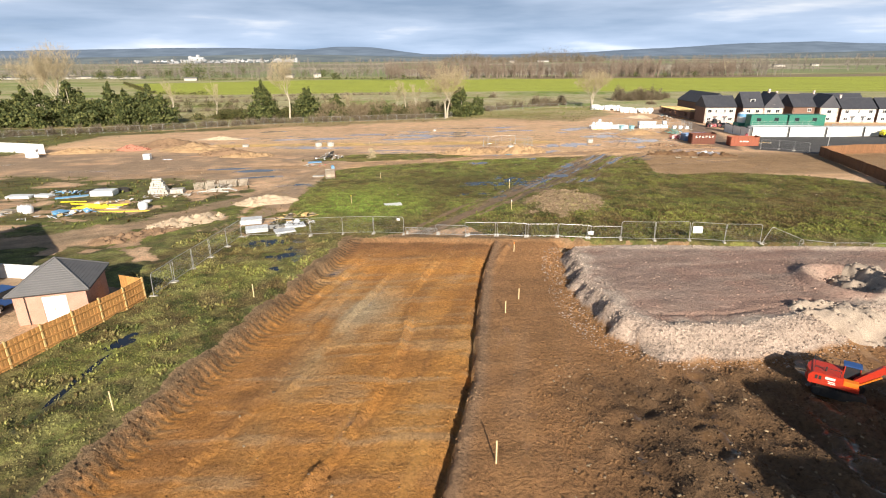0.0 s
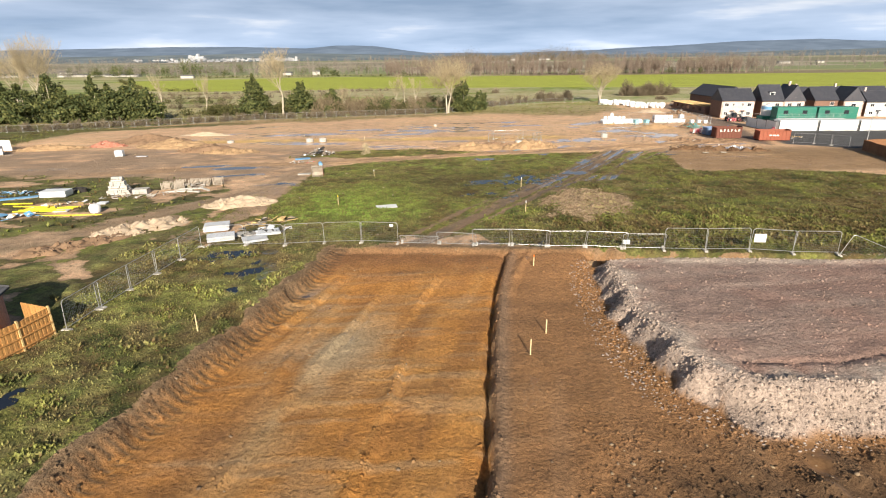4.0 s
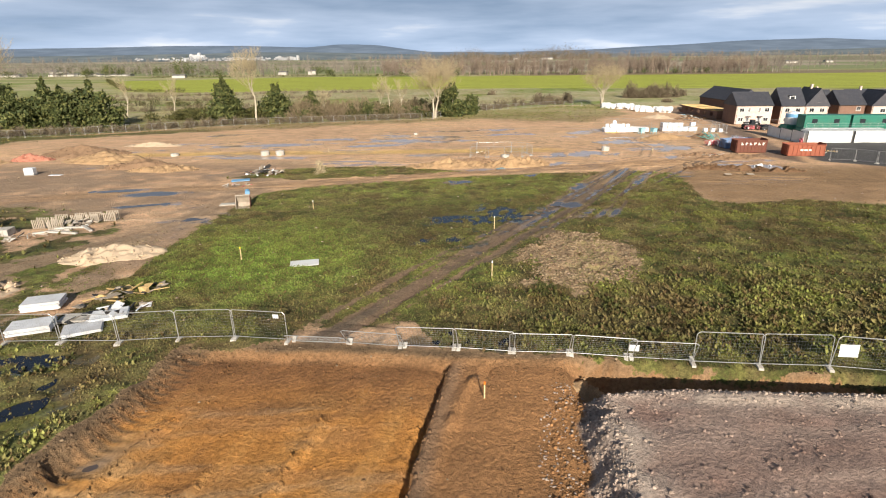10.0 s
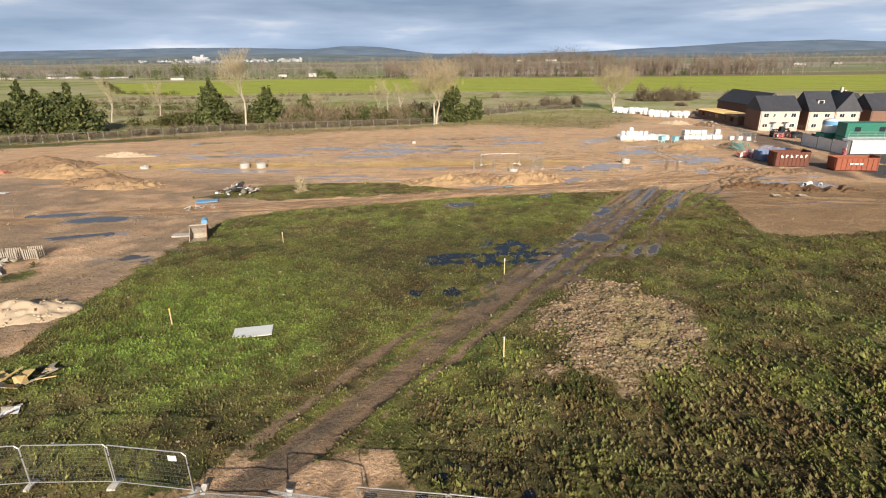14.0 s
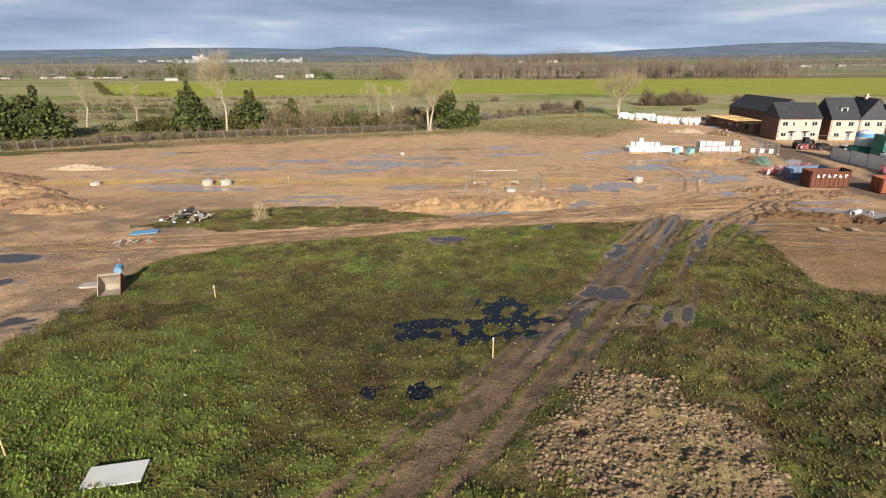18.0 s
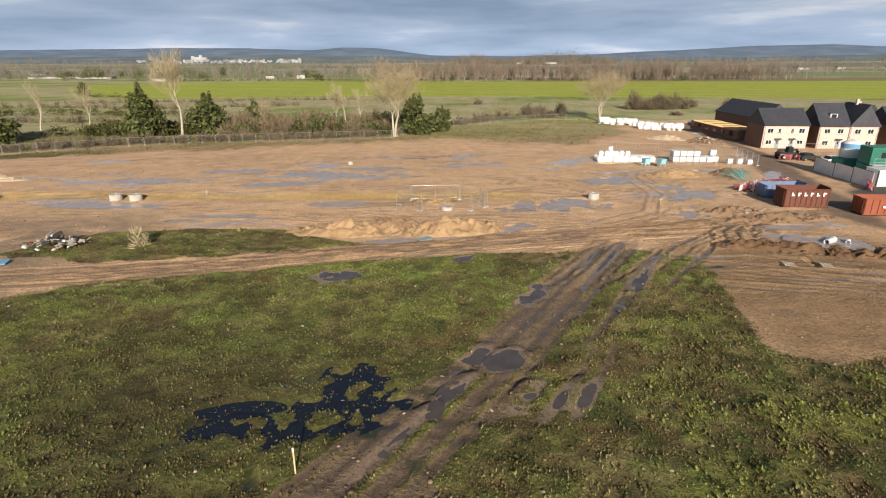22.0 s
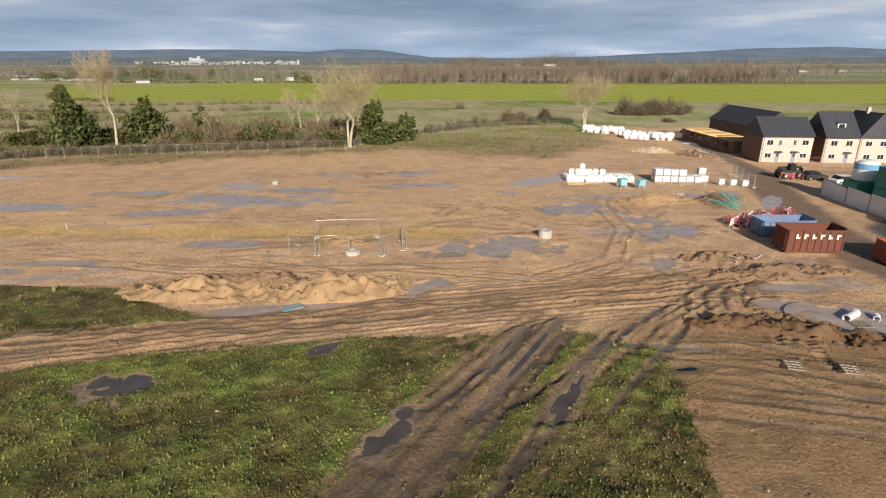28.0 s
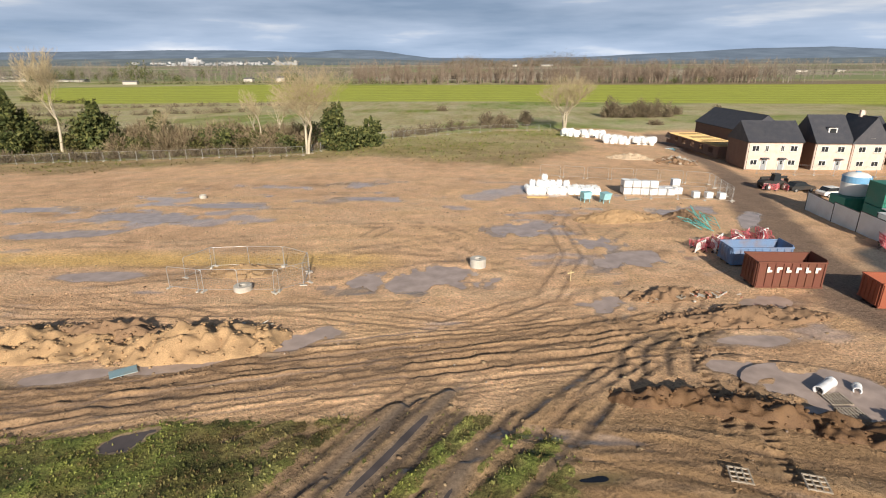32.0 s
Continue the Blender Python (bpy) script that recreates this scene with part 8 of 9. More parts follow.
car(85.5, 172.0, 12, M_DARK_STEEL, "dark pick-up parked by the lane")
car(88.0, 168.0, 10, M_WHITE, "white van parked by the cabin compound")
road_roller_parts(81.8, 172.8, 12, M_DARK_STEEL, "dark telescopic handler parked by the lane")
road_roller_parts(110, 139.0, 5, M_YELLOW, "small yellow site machine in the yard")


# ---- stacked materials ----
def bag(g, c, s, rnd):
    """A slumped bulk bag with loop corners."""
    n, rows = 12, 6
    vs, fs = [], []
    for k in range(rows):
        f = k / (rows - 1)
        rr_ = s * 0.5 * (0.92 + 0.16 * math.sin(f * math.pi)) * (1 - 0.35 * max(0, f - 0.8) / 0.2)
        for i in range(n):
            a = 2 * math.pi * i / n
            q = rr_ * (1 + 0.18 * abs(math.sin(2 * a)) + rnd.uniform(-0.05, 0.05))
            vs.append((c[0] + q * math.cos(a), c[1] + q * math.sin(a), c[2] + f * s * 0.95))
    for k in range(rows - 1):
        fs += [(k * n + i, k * n + (i + 1) % n, (k + 1) * n + (i + 1) % n, (k + 1) * n + i) for i in range(n)]
    fs.append(tuple(range((rows - 1) * n, rows * n)))
    g.add(vs, fs)


def one_bag(x, y, z, s, rnd, label, group):
    ob = thing("bulk_bag", x, y, rnd.uniform(-20, 20), label, "bulk bag", group, z)
    g = Geo()
    bag(g, (0, 0, 0), s, rnd)
    part("sack", g, M_PLASTIC_WHITE, ob, smooth=True)
    g = Geo()
    for sx in (-1, 1):
        for sy in (-1, 1):
            g = Geo()
            g.path([(sx * s * 0.36, sy * s * 0.36, s * 0.9), (sx * s * 0.28, sy * s * 0.28, s * 1.08), (sx * s * 0.18, sy * s * 0.3, s * 0.92)], 0.02, 4)
            part("lifting_loop", g, M_WHITE, ob)


rnd = random.Random(21)
for row in range(3):
    for k in range(11):
        if rnd.random() < 0.93:
            bx, by = 43.2 + k * 1.0 + rnd.uniform(-0.15, 0.15), 167.3 + row * 1.1 - k * 0.05
            one_bag(bx, by, gz(bx, by), rnd.uniform(0.95, 1.1), rnd, "white bulk bag in a long stack on the mud", "white bulk bags")
for k in range(6):
    bx, by = 43.8 + k * 1.0, 168.6 + rnd.uniform(-0.4, 0.4)
    one_bag(bx, by, gz(bx, by) + 0.98, rnd.uniform(0.8, 1.05), rnd, "white bulk bag heaped on the stack", "white bulk bags")
one_bag(45.6, 169.0, gz(45.6, 169) + 1.85, 0.85, rnd, "white bulk bag topping the stack", "white bulk bags")


def block_pack(x, y, z, rz, label, w=1.15, d=0.95, h=0.95):
    ob = thing("block_pack", x, y, rz, label, "block pack", "wrapped block packs", z)
    g = Geo()
    for k in range(3):
        g.box((0, -d / 2 + 0.08 + k * (d - 0.16) / 2, 0.05), (w, 0.1, 0.1), 0, 0.01)
    part("pallet", g, M_TIMBER_GREY, ob)
    g = Geo()
    g.box((0, 0, h / 2 + 0.1), (w, d, h), 0, 0.05)
    part("wrap", g, M_PLASTIC_WHITE, ob)
    for q in (-0.3, 0.3):
        g = Geo()
        g.box((q, 0, h / 2 + 0.1), (0.03, d + 0.012, h + 0.012), 0, 0.004)
        part("strap", g, M_SHEET, ob)


for k in range(6):
    for row in range(2):
        bx, by = 57.4 + k * 1.22, 166.6 + row * 1.15 - k * 0.1
        block_pack(bx, by, gz(bx, by), rnd.uniform(-4, 4), "white-wrapped pack of blocks on a pallet")
        if k in (0, 1, 2, 3) and (row == 0 or k < 2):
            block_pack(bx, by, gz(bx, by) + 1.06, rnd.uniform(-4, 4), "white-wrapped pack of blocks stacked on another")
block_pack(64.9, 167.0, gz(64.9, 167) + 0.0, 3, "white-wrapped pack of blocks on a pallet")
block_pack(64.9, 168.2, gz(64.9, 168.2) + 1.06, 3, "white-wrapped pack of blocks stacked on another")
block_pack(64.9, 168.2, gz(64.9, 168.2), 3, "white-wrapped pack of blocks on a pallet")
for k in range(3):
    bx, by = 66.4 + k * 1.75, 164.2 - k * 0.15
    block_pack(bx, by, gz(bx, by), rnd.uniform(-5, 5), "single white-wrapped pack of blocks by the fence", 0.95, 0.95, 0.85)


def hopper(x, y, rz):
    ob = thing("tipping_hopper", x, y, rz, "turquoise steel mortar hopper on the mud", "hopper", "turquoise hoppers")
    g = Geo()
    g.extrude([(-0.5, 0.5), (0.45, 0.5), (0.7, 1.4), (-0.6, 1.4)], -0.55, 0.55, "y")
    part("bin", g, M_PALE_BLUE, ob)
    for xx in (-0.45, 0.4):
        for yy in (-0.48, 0.48):
            g = Geo()
            g.tube((xx, yy, 0), (xx, yy, 0.62), 0.05, 0.05, 6)
            part("leg", g, M_PALE_BLUE, ob)
    g = Geo()
    g.box((0.05, 0, 1.41), (1.36, 1.16, 0.06), 0, 0.01)
    part("rim", g, M_PALE_BLUE, ob)


hopper(50.4, 162.1, 20)
hopper(52.9, 161.2, -70)


def timber_stack(x, y, rz, n, length, label, mat=None, w=0.12):
    ob = thing("timber_stack", x, y, rz, label, "timber", "timber stacks")
    rr = random.Random(int(x * 10))
    for k in range(n):
        g = Geo()
        layer, col = divmod(k, 6)
        g.box((rr.uniform(-0.15, 0.15), col * (w + 0.03), 0.07 + layer * 0.1), (length * rr.uniform(0.85, 1), w, 0.08), rr.uniform(-3, 3), 0.008)
        part("plank", g, mat or M_TIMBER_PALE, ob)


timber_stack(44.0, 164.2, 2, 10, 3.2, "low stack of pale planks before the bags")
timber_stack(57.4, 162.6, 20, 6, 2.5, "low stack of weathered planks on the mud", M_TIMBER_GREY)


def film_pile(x, y, length, width, h, rz, label, n):
    """A long low stack of film-wrapped goods."""
    q = random.Random(int(length * 3))
    for k in range(n):
        f = (k + 0.5) / n
        ca, sa = math.cos(radians(rz)), math.sin(radians(rz))
        u, v = (f - 0.5) * length, q.uniform(-0.5, 0.5) * width
        px, py = x + u * ca - v * sa, y + u * sa + v * ca
        s = q.uniform(1.1, 1.6)
        one_bag(px, py, gz(px, py) + (q.choice((0, 0.6)) if h > 1.2 else 0), s, q, label, "far white bulk bags")


film_pile(66.4, 241.0, 11.5, 3.4, 2.3, -25, "white bag in the far stack by the bare tree", 42)
film_pile(75.0, 227.0, 12.0, 2.8, 1.6, -10, "white bag in the far low stack", 36)


def barrier(x, y, rz, tilt, mat, label):
    ob = thing("pedestrian_barrier", x, y, rz, label, "barrier", "heaped crowd barriers")
    ob.matrix_world = at(x, y, rz, 0.05) @ pose(0, 0, 0, tilt, 0, 0)
    g = Geo()
    g.path([(-1, 0, 0.05), (-1, 0, 0.95), (-0.9, 0, 1.02), (0.9, 0, 1.02), (1, 0, 0.95), (1, 0, 0.05)], 0.035, 6)
    g.tube((-1, 0, 0.2), (1, 0, 0.2), 0.03)
    part("frame", g, mat, ob)
    g = Geo()
    for k in range(1, 12):
        g.box((-1 + k / 6, 0, 0.6), (0.07, 0.03, 0.8), 0, 0.006)
    part("slats", g, mat, ob)
    for s in (-0.75, 0.75):
        g = Geo()
        g.box((s, 0, 0.03), (0.12, 0.6, 0.06), 0, 0.01)
        part("foot", g, M_RUBBER, ob)


q = random.Random(9)
for k in range(26):
    barrier(57.0 + 0.36 * k + q.uniform(-0.3, 0.3), 140.2 + 0.16 * k + q.uniform(-1.2, 0.8), q.uniform(30, 130), q.uniform(-25, 10), M_PINK if k % 4 else M_WHITE, "red and white plastic barrier heaped beside the skips")
M_SCAFF = M_TEAL
for k in range(9):
    ob = thing("scaffold_frame", 60.2 + q.uniform(0, 1.8), 147 + q.uniform(0, 5), q.uniform(60, 110), "turquoise steel frame lying on the mud", "scaffold frame", "heaped turquoise frames")
    ob.matrix_world = ob.matrix_world @ pose(0, 0, 0.08 + 0.06 * k, q.uniform(-80, -35), q.uniform(-12, 12), 0)
    g = Geo()
    g.path([(-0.9, 0, 0), (-0.9, 0, 1.7), (0.9, 0, 1.7), (0.9, 0, 0)], 0.035, 6)
    part("frame", g, M_SCAFF, ob)
    g = Geo()
    for zz in (0.4, 0.9, 1.35):
        g.tube((-0.9, 0, zz), (0.9, 0, zz), 0.028)
    part("rung", g, M_SCAFF, ob)
for k in range(5):
    barrier(75.6 + 0.35 * k, 140.6 + 0.5 * k, 70, q.uniform(-20, -5), M_PINK, "red plastic barrier stacked beside the cabins")
for k in range(10):
    barrier(80.6 + q.uniform(0, 5), 177.5 - q.uniform(0, 6), q.uniform(0, 180), q.uniform(-30, 5), M_PINK, "red plastic barrier beside the lane")
M_DARK_MUD = material("dark_wet_mud", (0.13, 0.072, 0.036), 0.75, 3, 0.4, 0.8, 0, (0.22, 0.125, 0.06), 0.6, 0.8)
M_OCHRE_SOIL = material("ochre_soil", (0.43, 0.28, 0.15), 0.95, 3, 0.4, 0.9, 0, (0.26, 0.165, 0.09), 0.75, 0.9)
M_PALE_SAND = material("pale_sand", (0.56, 0.43, 0.30), 0.95, 3, 0.15, 0.5, 0, (0.46, 0.34, 0.22), 0.5, 0.8)
M_BROWN_SOIL = material("brown_soil", (0.27, 0.17, 0.10), 0.95, 3, 0.35, 0.7, 0, (0.18, 0.115, 0.07), 0.6, 0.7)


# ---- heaps of earth, sand and rubble ----
M_FILL_STONE = material("quarried_fill", (0.40, 0.32, 0.25), 0.95, 3, 0.35, 0.7, 0, (0.26, 0.20, 0.16), 0.6, 0.7)
mound("earth_bank", 15.8, 119.0, 6.4, 2.6, 1.5, 12, M_OCHRE_SOIL, "long low bank of ochre earth beside the haul track", seed=2, rough=0.9, ridge_power=0.8)
mound("earth_bank", 4.2, 118.8, 7.6, 2.7, 1.1, 1, M_OCHRE_SOIL, "low bank of pale ochre earth", seed=4, rough=0.9, ridge_power=0.8)
mound("earth_bank", 9.5, 120.0, 6.0, 1.6, 1.2, 3, M_BROWN_SOIL, "stony crest of the low earth bank", seed=34, rough=1.0, ridge_power=0.8)
mound("sand_mound", -24.8, 73.0, 4.4, 2.2, 0.95, 18, M_PALE_SAND, "pale sand heap spilled beside the track", seed=3, rough=0.5, ridge_power=0.8)
mound("earth_mound", 52.5, 152.5, 6.2, 2.2, 1.3, 8, M_OCHRE_SOIL, "ochre earth heap behind a muddy puddle", seed=5, rough=0.5)
mound("earth_mound", 61.0, 153.5, 3.2, 2.4, 1.2, 20, M_BROWN_SOIL, "brown earth heap beside turquoise frames", seed=6, rough=0.5)
mound("mud_ridge", 48.5, 112.2, 5.8, 1.1, 0.75, -18, M_DARK_MUD, "dark churned mud ridge beside a puddle", seed=7, rough=0.9, ridge_power=0.7)
mound("mud_ridge", 43.6, 113.2, 2.6, 0.9, 0.5, 0, M_DARK_MUD, "dark churned mud ridge", seed=8, rough=0.9, ridge_power=0.7)
mound("mud_ridge", 54.5, 110.2, 4.0, 1.0, 0.6, 0, M_DARK_MUD, "dark churned mud ridge beside a puddle", seed=9, rough=0.9, ridge_power=0.7)
mound("mud_bank", 54, 124.2, 6.5, 1.6, 0.6, 4, M_BROWN_SOIL, "low heap of brown mud before the red skip", seed=10, rough=0.8, ridge_power=0.7)
mound("earth_mound", -44, 118, 6.5, 2.6, 0.9, 12, M_OCHRE_SOIL, "ochre earth heap beside the storage track", seed=11, rough=0.6, ridge_power=0.8)
mound("earth_mound", -60, 129, 11, 4.0, 1.7, -12, M_OCHRE_SOIL, "broad ochre earth heap on the far mud", seed=12, rough=0.6, ridge_power=0.8)
mound("earth_mound", -71, 137, 9, 3.5, 1.8, 4, M_BROWN_SOIL, "broad brown earth heap on the far mud", seed=13, rough=0.6, ridge_power=0.8)
mound("earth_mound", -50, 122, 6, 2.5, 1.5, 6, M_BROWN_SOIL, "low brown earth heap on the far mud", seed=14, rough=0.6, ridge_power=0.8)
mound("earth_mound", -62, 148.5, 7, 2.0, 0.9, -3, M_PALE_SAND, "pale spread of earth on the far mud", seed=15, rough=0.6)
mound("earth_mound", -88, 128, 8, 2.6, 1.3, 8, M_OCHRE_SOIL, "low ochre earth heap on the far mud", seed=26, rough=0.6, ridge_power=0.8)
mound("track_spoil", -31.0, 62.5, 5.2, 2.6, 0.4, 48, M_PALE_SAND, "pale spoil along the storage track", seed=16, rough=0.8, ridge_power=0.6)
mound("track_spoil", -34.5, 57.0, 5.0, 2.0, 0.35, 40, M_BROWN_SOIL, "brown spoil along the storage track", seed=17, rough=0.8, ridge_power=0.6)
mound("clay_lump", 13.2, 53.6, 1.2, 0.8, 0.75, 20, M_OCHRE_SOIL, "ochre clay lump in the corner of the dig", seed=18, rough=0.7, ridge_power=0.6)
mound("rubble_mound", 75.8, 197.5, 4.4, 2.2, 1.5, -30, M_BROWN_SOIL, "heap of broken timber and rubble beside the lane", seed=19, rough=1.0)
mound("earth_mound", 68.0, 201.5, 5.5, 2.4, 1.0, -10, M_PALE_SAND, "pale earth heap beside the rubble", seed=20, rough=0.6)
mound("stone_mound", 29.2, 33.9, 4.4, 1.7, 1.0, -24, M_FILL_STONE, "rim of pale broken stone beside the excavator", seed=22, rough=0.9, ridge_power=0.7)
mound("stone_mound", 34.5, 40.0, 2.6, 3.2, 1.1, 0, M_FILL_STONE, "heap of pale broken stone in the fill", seed=23, rough=0.9, ridge_power=0.7)
mound("gravel_spread", 50.0, 128.2, 4.6, 1.2, 0.4, 10, M_BROWN_SOIL, "low spread of grey rubble beside a puddle", seed=24, rough=1.0, ridge_power=0.7)
mound("brick_mound", -77.5, 131.6, 4.2, 1.8, 1.3, 0, M_BRICK, "heap of broken red bricks on the far mud", seed=25, rough=0.9, ridge_power=0.8)


def debris(x, y, rx, ry, n, mats, label, seed, h=0.9, size=1.1):
    """A tangle of loose offcuts: each a piece of its own kind."""
    rr = random.Random(seed)
    ob = thing("debris_heap", x, y, rr.uniform(0, 40), label, "debris")
    for k in range(n):
        f = rr.random() ** 0.6
        a = rr.uniform(0, 6.28)
        cx, cy = rx * f * math.cos(a), ry * f * math.sin(a)
        cz = h * (1 - f) * rr.uniform(0.3, 1.0) + 0.08
        g = Geo()
        g.m = pose(cx, cy, cz, rr.uniform(-25, 25), rr.uniform(-25, 25), rr.uniform(0, 180))
        kind = rr.random()
        if kind < 0.45:
            g.box((0, 0, 0), (size * rr.uniform(0.6, 1.6), 0.1, 0.06), 0, 0.008)
            name = "plank"
        elif kind < 0.8:
            g.box((0, 0, 0), (size * rr.uniform(0.4, 0.9), size * rr.uniform(0.3, 0.7), 0.03), 0, 0.006)
            name = "board"
        else:
            g.rock((0, 0, 0), size * rr.uniform(0.3, 0.6), rr)
            name = "lump"
        part(name, g, rr.choice(mats), ob)


debris(-24.6, 112.6, 3.1, 1.5, 90, (M_TIMBER_GREY, M_DARK_STEEL, M_SHEET, M_TIMBER_GREY, M_CONCRETE, M_DARK_STEEL, M_RUST), "tangled heap of scrap timber and metal", 1, 1.5, 1.1)
debris(-18.6, 64.0, 3.2, 1.2, 34, (M_TIMBER_GREY, M_TIMBER_PALE, M_DARK_STEEL), "heap of broken pallets behind the sheets", 2, 0.7, 1.2)
debris(-41.0, 77.0, 3.6, 1.2, 26, (M_TIMBER_GREY, M_CONCRETE), "scattered broken blocks beside the block stack", 3, 0.3, 0.7)
debris(-26.2, 103.0, 2.8, 0.8, 18, (M_PINK, M_TIMBER_GREY, M_CONCRETE), "scattered rubble with a red sheet", 4, 0.25, 0.7)
debris(-58.5, 80.4, 3.2, 1.2, 24, (M_SHEET, M_DARK_STEEL, M_CONCRETE, M_SKYBLUE), "scattered offcuts in the storage field", 5, 0.4, 0.9)
debris(-49.0, 66.5, 5.5, 1.5, 30, (M_SHEET, M_SKYBLUE, M_TIMBER_PALE, M_WHITE), "scattered pipes and sheets in the storage field", 6, 0.4, 1.2)
debris(76.2, 197.2, 4.4, 2.2, 80, (M_TIMBER_GREY, M_TIMBER_BROWN, M_BROWN_SOIL, M_CONCRETE), "broken timber on the rubble heap", 7, 1.6, 1.4)
debris(51.5, 127.8, 4.2, 0.9, 34, (M_CONCRETE, M_TIMBER_GREY, M_BRICK), "broken concrete along the puddle edge", 8, 0.35, 0.7)
debris(-77.2, 131.4, 3.6, 1.5, 60, (M_BRICK, M_BRICK, M_CONCRETE), "broken red bricks on the heap", 9, 1.4, 0.8)
debris(15.0, 120.2, 5.0, 1.0, 30, (M_CONCRETE, M_TIMBER_GREY), "stones and rubble on the earth bank", 10, 0.9, 0.6)
debris(-56.5, 79.4, 3.0, 1.4, 26, (M_DARK_STEEL, M_SHEET, M_RUBBER, M_SKYBLUE), "black and white offcuts beside the pipe coils", 21, 0.6, 1.0)
debris(-47.5, 73.2, 4.0, 1.2, 28, (M_SHEET, M_DARK_STEEL, M_TIMBER_PALE, M_WHITE), "pipes and packing scattered on the grass", 22, 0.35, 0.9)
debris(-59.0, 66.8, 4.5, 1.6, 34, (M_SHEET, M_GALV, M_WHITE, M_DARK_STEEL), "bundled rails and white packing on the grass", 23, 0.5, 1.5)
debris(-37.5, 79.0, 3.6, 1.4, 26, (M_CONCRETE, M_TIMBER_GREY, M_DARK_STEEL), "broken blocks scattered on brown soil", 24, 0.25, 0.6)
debris(-35.5, 83.4, 2.6, 0.9, 24, (M_TIMBER_GREY, M_DARK_STEEL, M_CONCRETE), "dark tangle of timber round the crates", 25, 0.7, 1.1)
debris(-17.6, 60.9, 2.6, 1.0, 30, (M_DARK_STEEL, M_TIMBER_GREY, M_SHEET), "dark scrap and offcuts behind the sheet stacks", 26, 0.5, 1.0)
debris(84, 224, 2, 1.2, 14, (M_TEAL, M_SKYBLUE, M_WHITE), "blue and white offcuts beside the lane", 11, 0.5, 1.2)
debris(74, 130.0, 2.5, 0.8, 16, (M_CONCRETE, M_TIMBER_PALE), "rubble on the edge of the yard", 12, 0.3, 0.7)


def pallet(x, y, rz, label, tilt=0.0, mat=None, lift=0.0):
    mat = mat or M_TIMBER_GREY
    ob = thing("pallet", x, y, rz, label, "pallet", "wooden pallets")
    ob.matrix_world = at(x, y, rz, 0.04 + lift) @ pose(0, 0, 0, tilt, 0, 0)
    for k in range(3):
        g = Geo()
        g.box((0, -0.5 + k * 0.5, 0.06), (1.2, 0.09, 0.1), 0, 0.008)
        part("bearer", g, mat, ob)
    for k in range(7):
        g = Geo()
        g.box((-0.55 + k * 0.183, 0, 0.125), (0.1, 1.05, 0.025), 0, 0.004)
        part("slat", g, mat, ob)
    for k in range(3):
        g = Geo()
        g.box((-0.55 + k * 0.55, 0, 0.005), (0.1, 1.05, 0.02), 0, 0.004)
        part("base_slat", g, mat, ob)


pallet(53.5, 113.5, 4, "weathered pallet half sunk in a puddle", 0, M_TIMBER_GREY)
pallet(53.4, 112.1, 2, "weathered pallet half sunk in a puddle", 0, M_TIMBER_GREY)


def grille(x, y, rz):
    """An openwork pallet of thick crossing battens."""
    ob = thing("open_pallet", x, y, rz, "openwork pale pallet lying flat on stripped soil", "pallet", "openwork pallets", None, 0.1)
    for k in range(4):
        g = Geo()
        g.box((-0.42 + k * 0.28, 0, 0.11), (0.075, 1.0, 0.075), 0, 0.01)
        part("bearer", g, M_TIMBER_GREY, ob)
    for k in range(4):
        g = Geo()
        g.box((0, -0.45 + k * 0.3, 0.12), (0.92, 0.075, 0.065), 0, 0.01)
        part("batten", g, M_TIMBER_GREY, ob)


grille(45.3, 107.1, -12)
grille(48.2, 106.6, -14)

# stacked sheets behind the fence
def sheet_stack(x, y, rz, w, d, n, label, mat=None, tilt=0.0):
    ob = thing("sheet_stack", x, y, rz, label, "sheet stack", "stacked boards")
    ob.matrix_world = ob.matrix_world @ pose(0, 0, 0, tilt, 0, 0)
    rr = random.Random(int(abs(x * 7)))
    for k in range(2):
        g = Geo()
        g.box((0, -d * 0.3 + k * d * 0.6, 0.05), (w * 0.95, 0.1, 0.1), 0, 0.01)
        part("bearer", g, M_TIMBER_GREY, ob)
    for k in range(n):
        g = Geo()
        g.box((rr.uniform(-0.05, 0.05), rr.uniform(-0.05, 0.05), 0.14 + k * 0.065), (w, d, 0.05), rr.uniform(-1.5, 1.5), 0.006)
        part("sheet", g, mat or M_SHEET, ob)


sheet_stack(-20.9, 58.3, 20, 2.4, 1.5, 7, "stack of pale insulation boards behind the fence")
sheet_stack(-22.9, 62.0, 18, 2.4, 1.5, 9, "stack of white boards behind the fence")
sheet_stack(-17.9, 58.6, 28, 2.2, 1.6, 3, "low stack of silver-wrapped boards")
sheet_stack(-17.2, 60.4, 24, 2.2, 1.5, 3, "low stack of silver-wrapped boards", M_PLASTIC_WHITE)
sheet_stack(-19.3, 60.0, 10, 1.8, 1.2, 2, "low stack of grey boards", M_CONCRETE)
# single board in the grass
g = Geo()
g.box((0, 0, 0.03), (2.35, 1.35, 0.05), 0, 0.008)
ob = whole("white_board", g, M_WHITE, "single white board lying on the bright grass", "board")
ob.matrix_world = at(-6.8, 70.35, 14, 0.2)


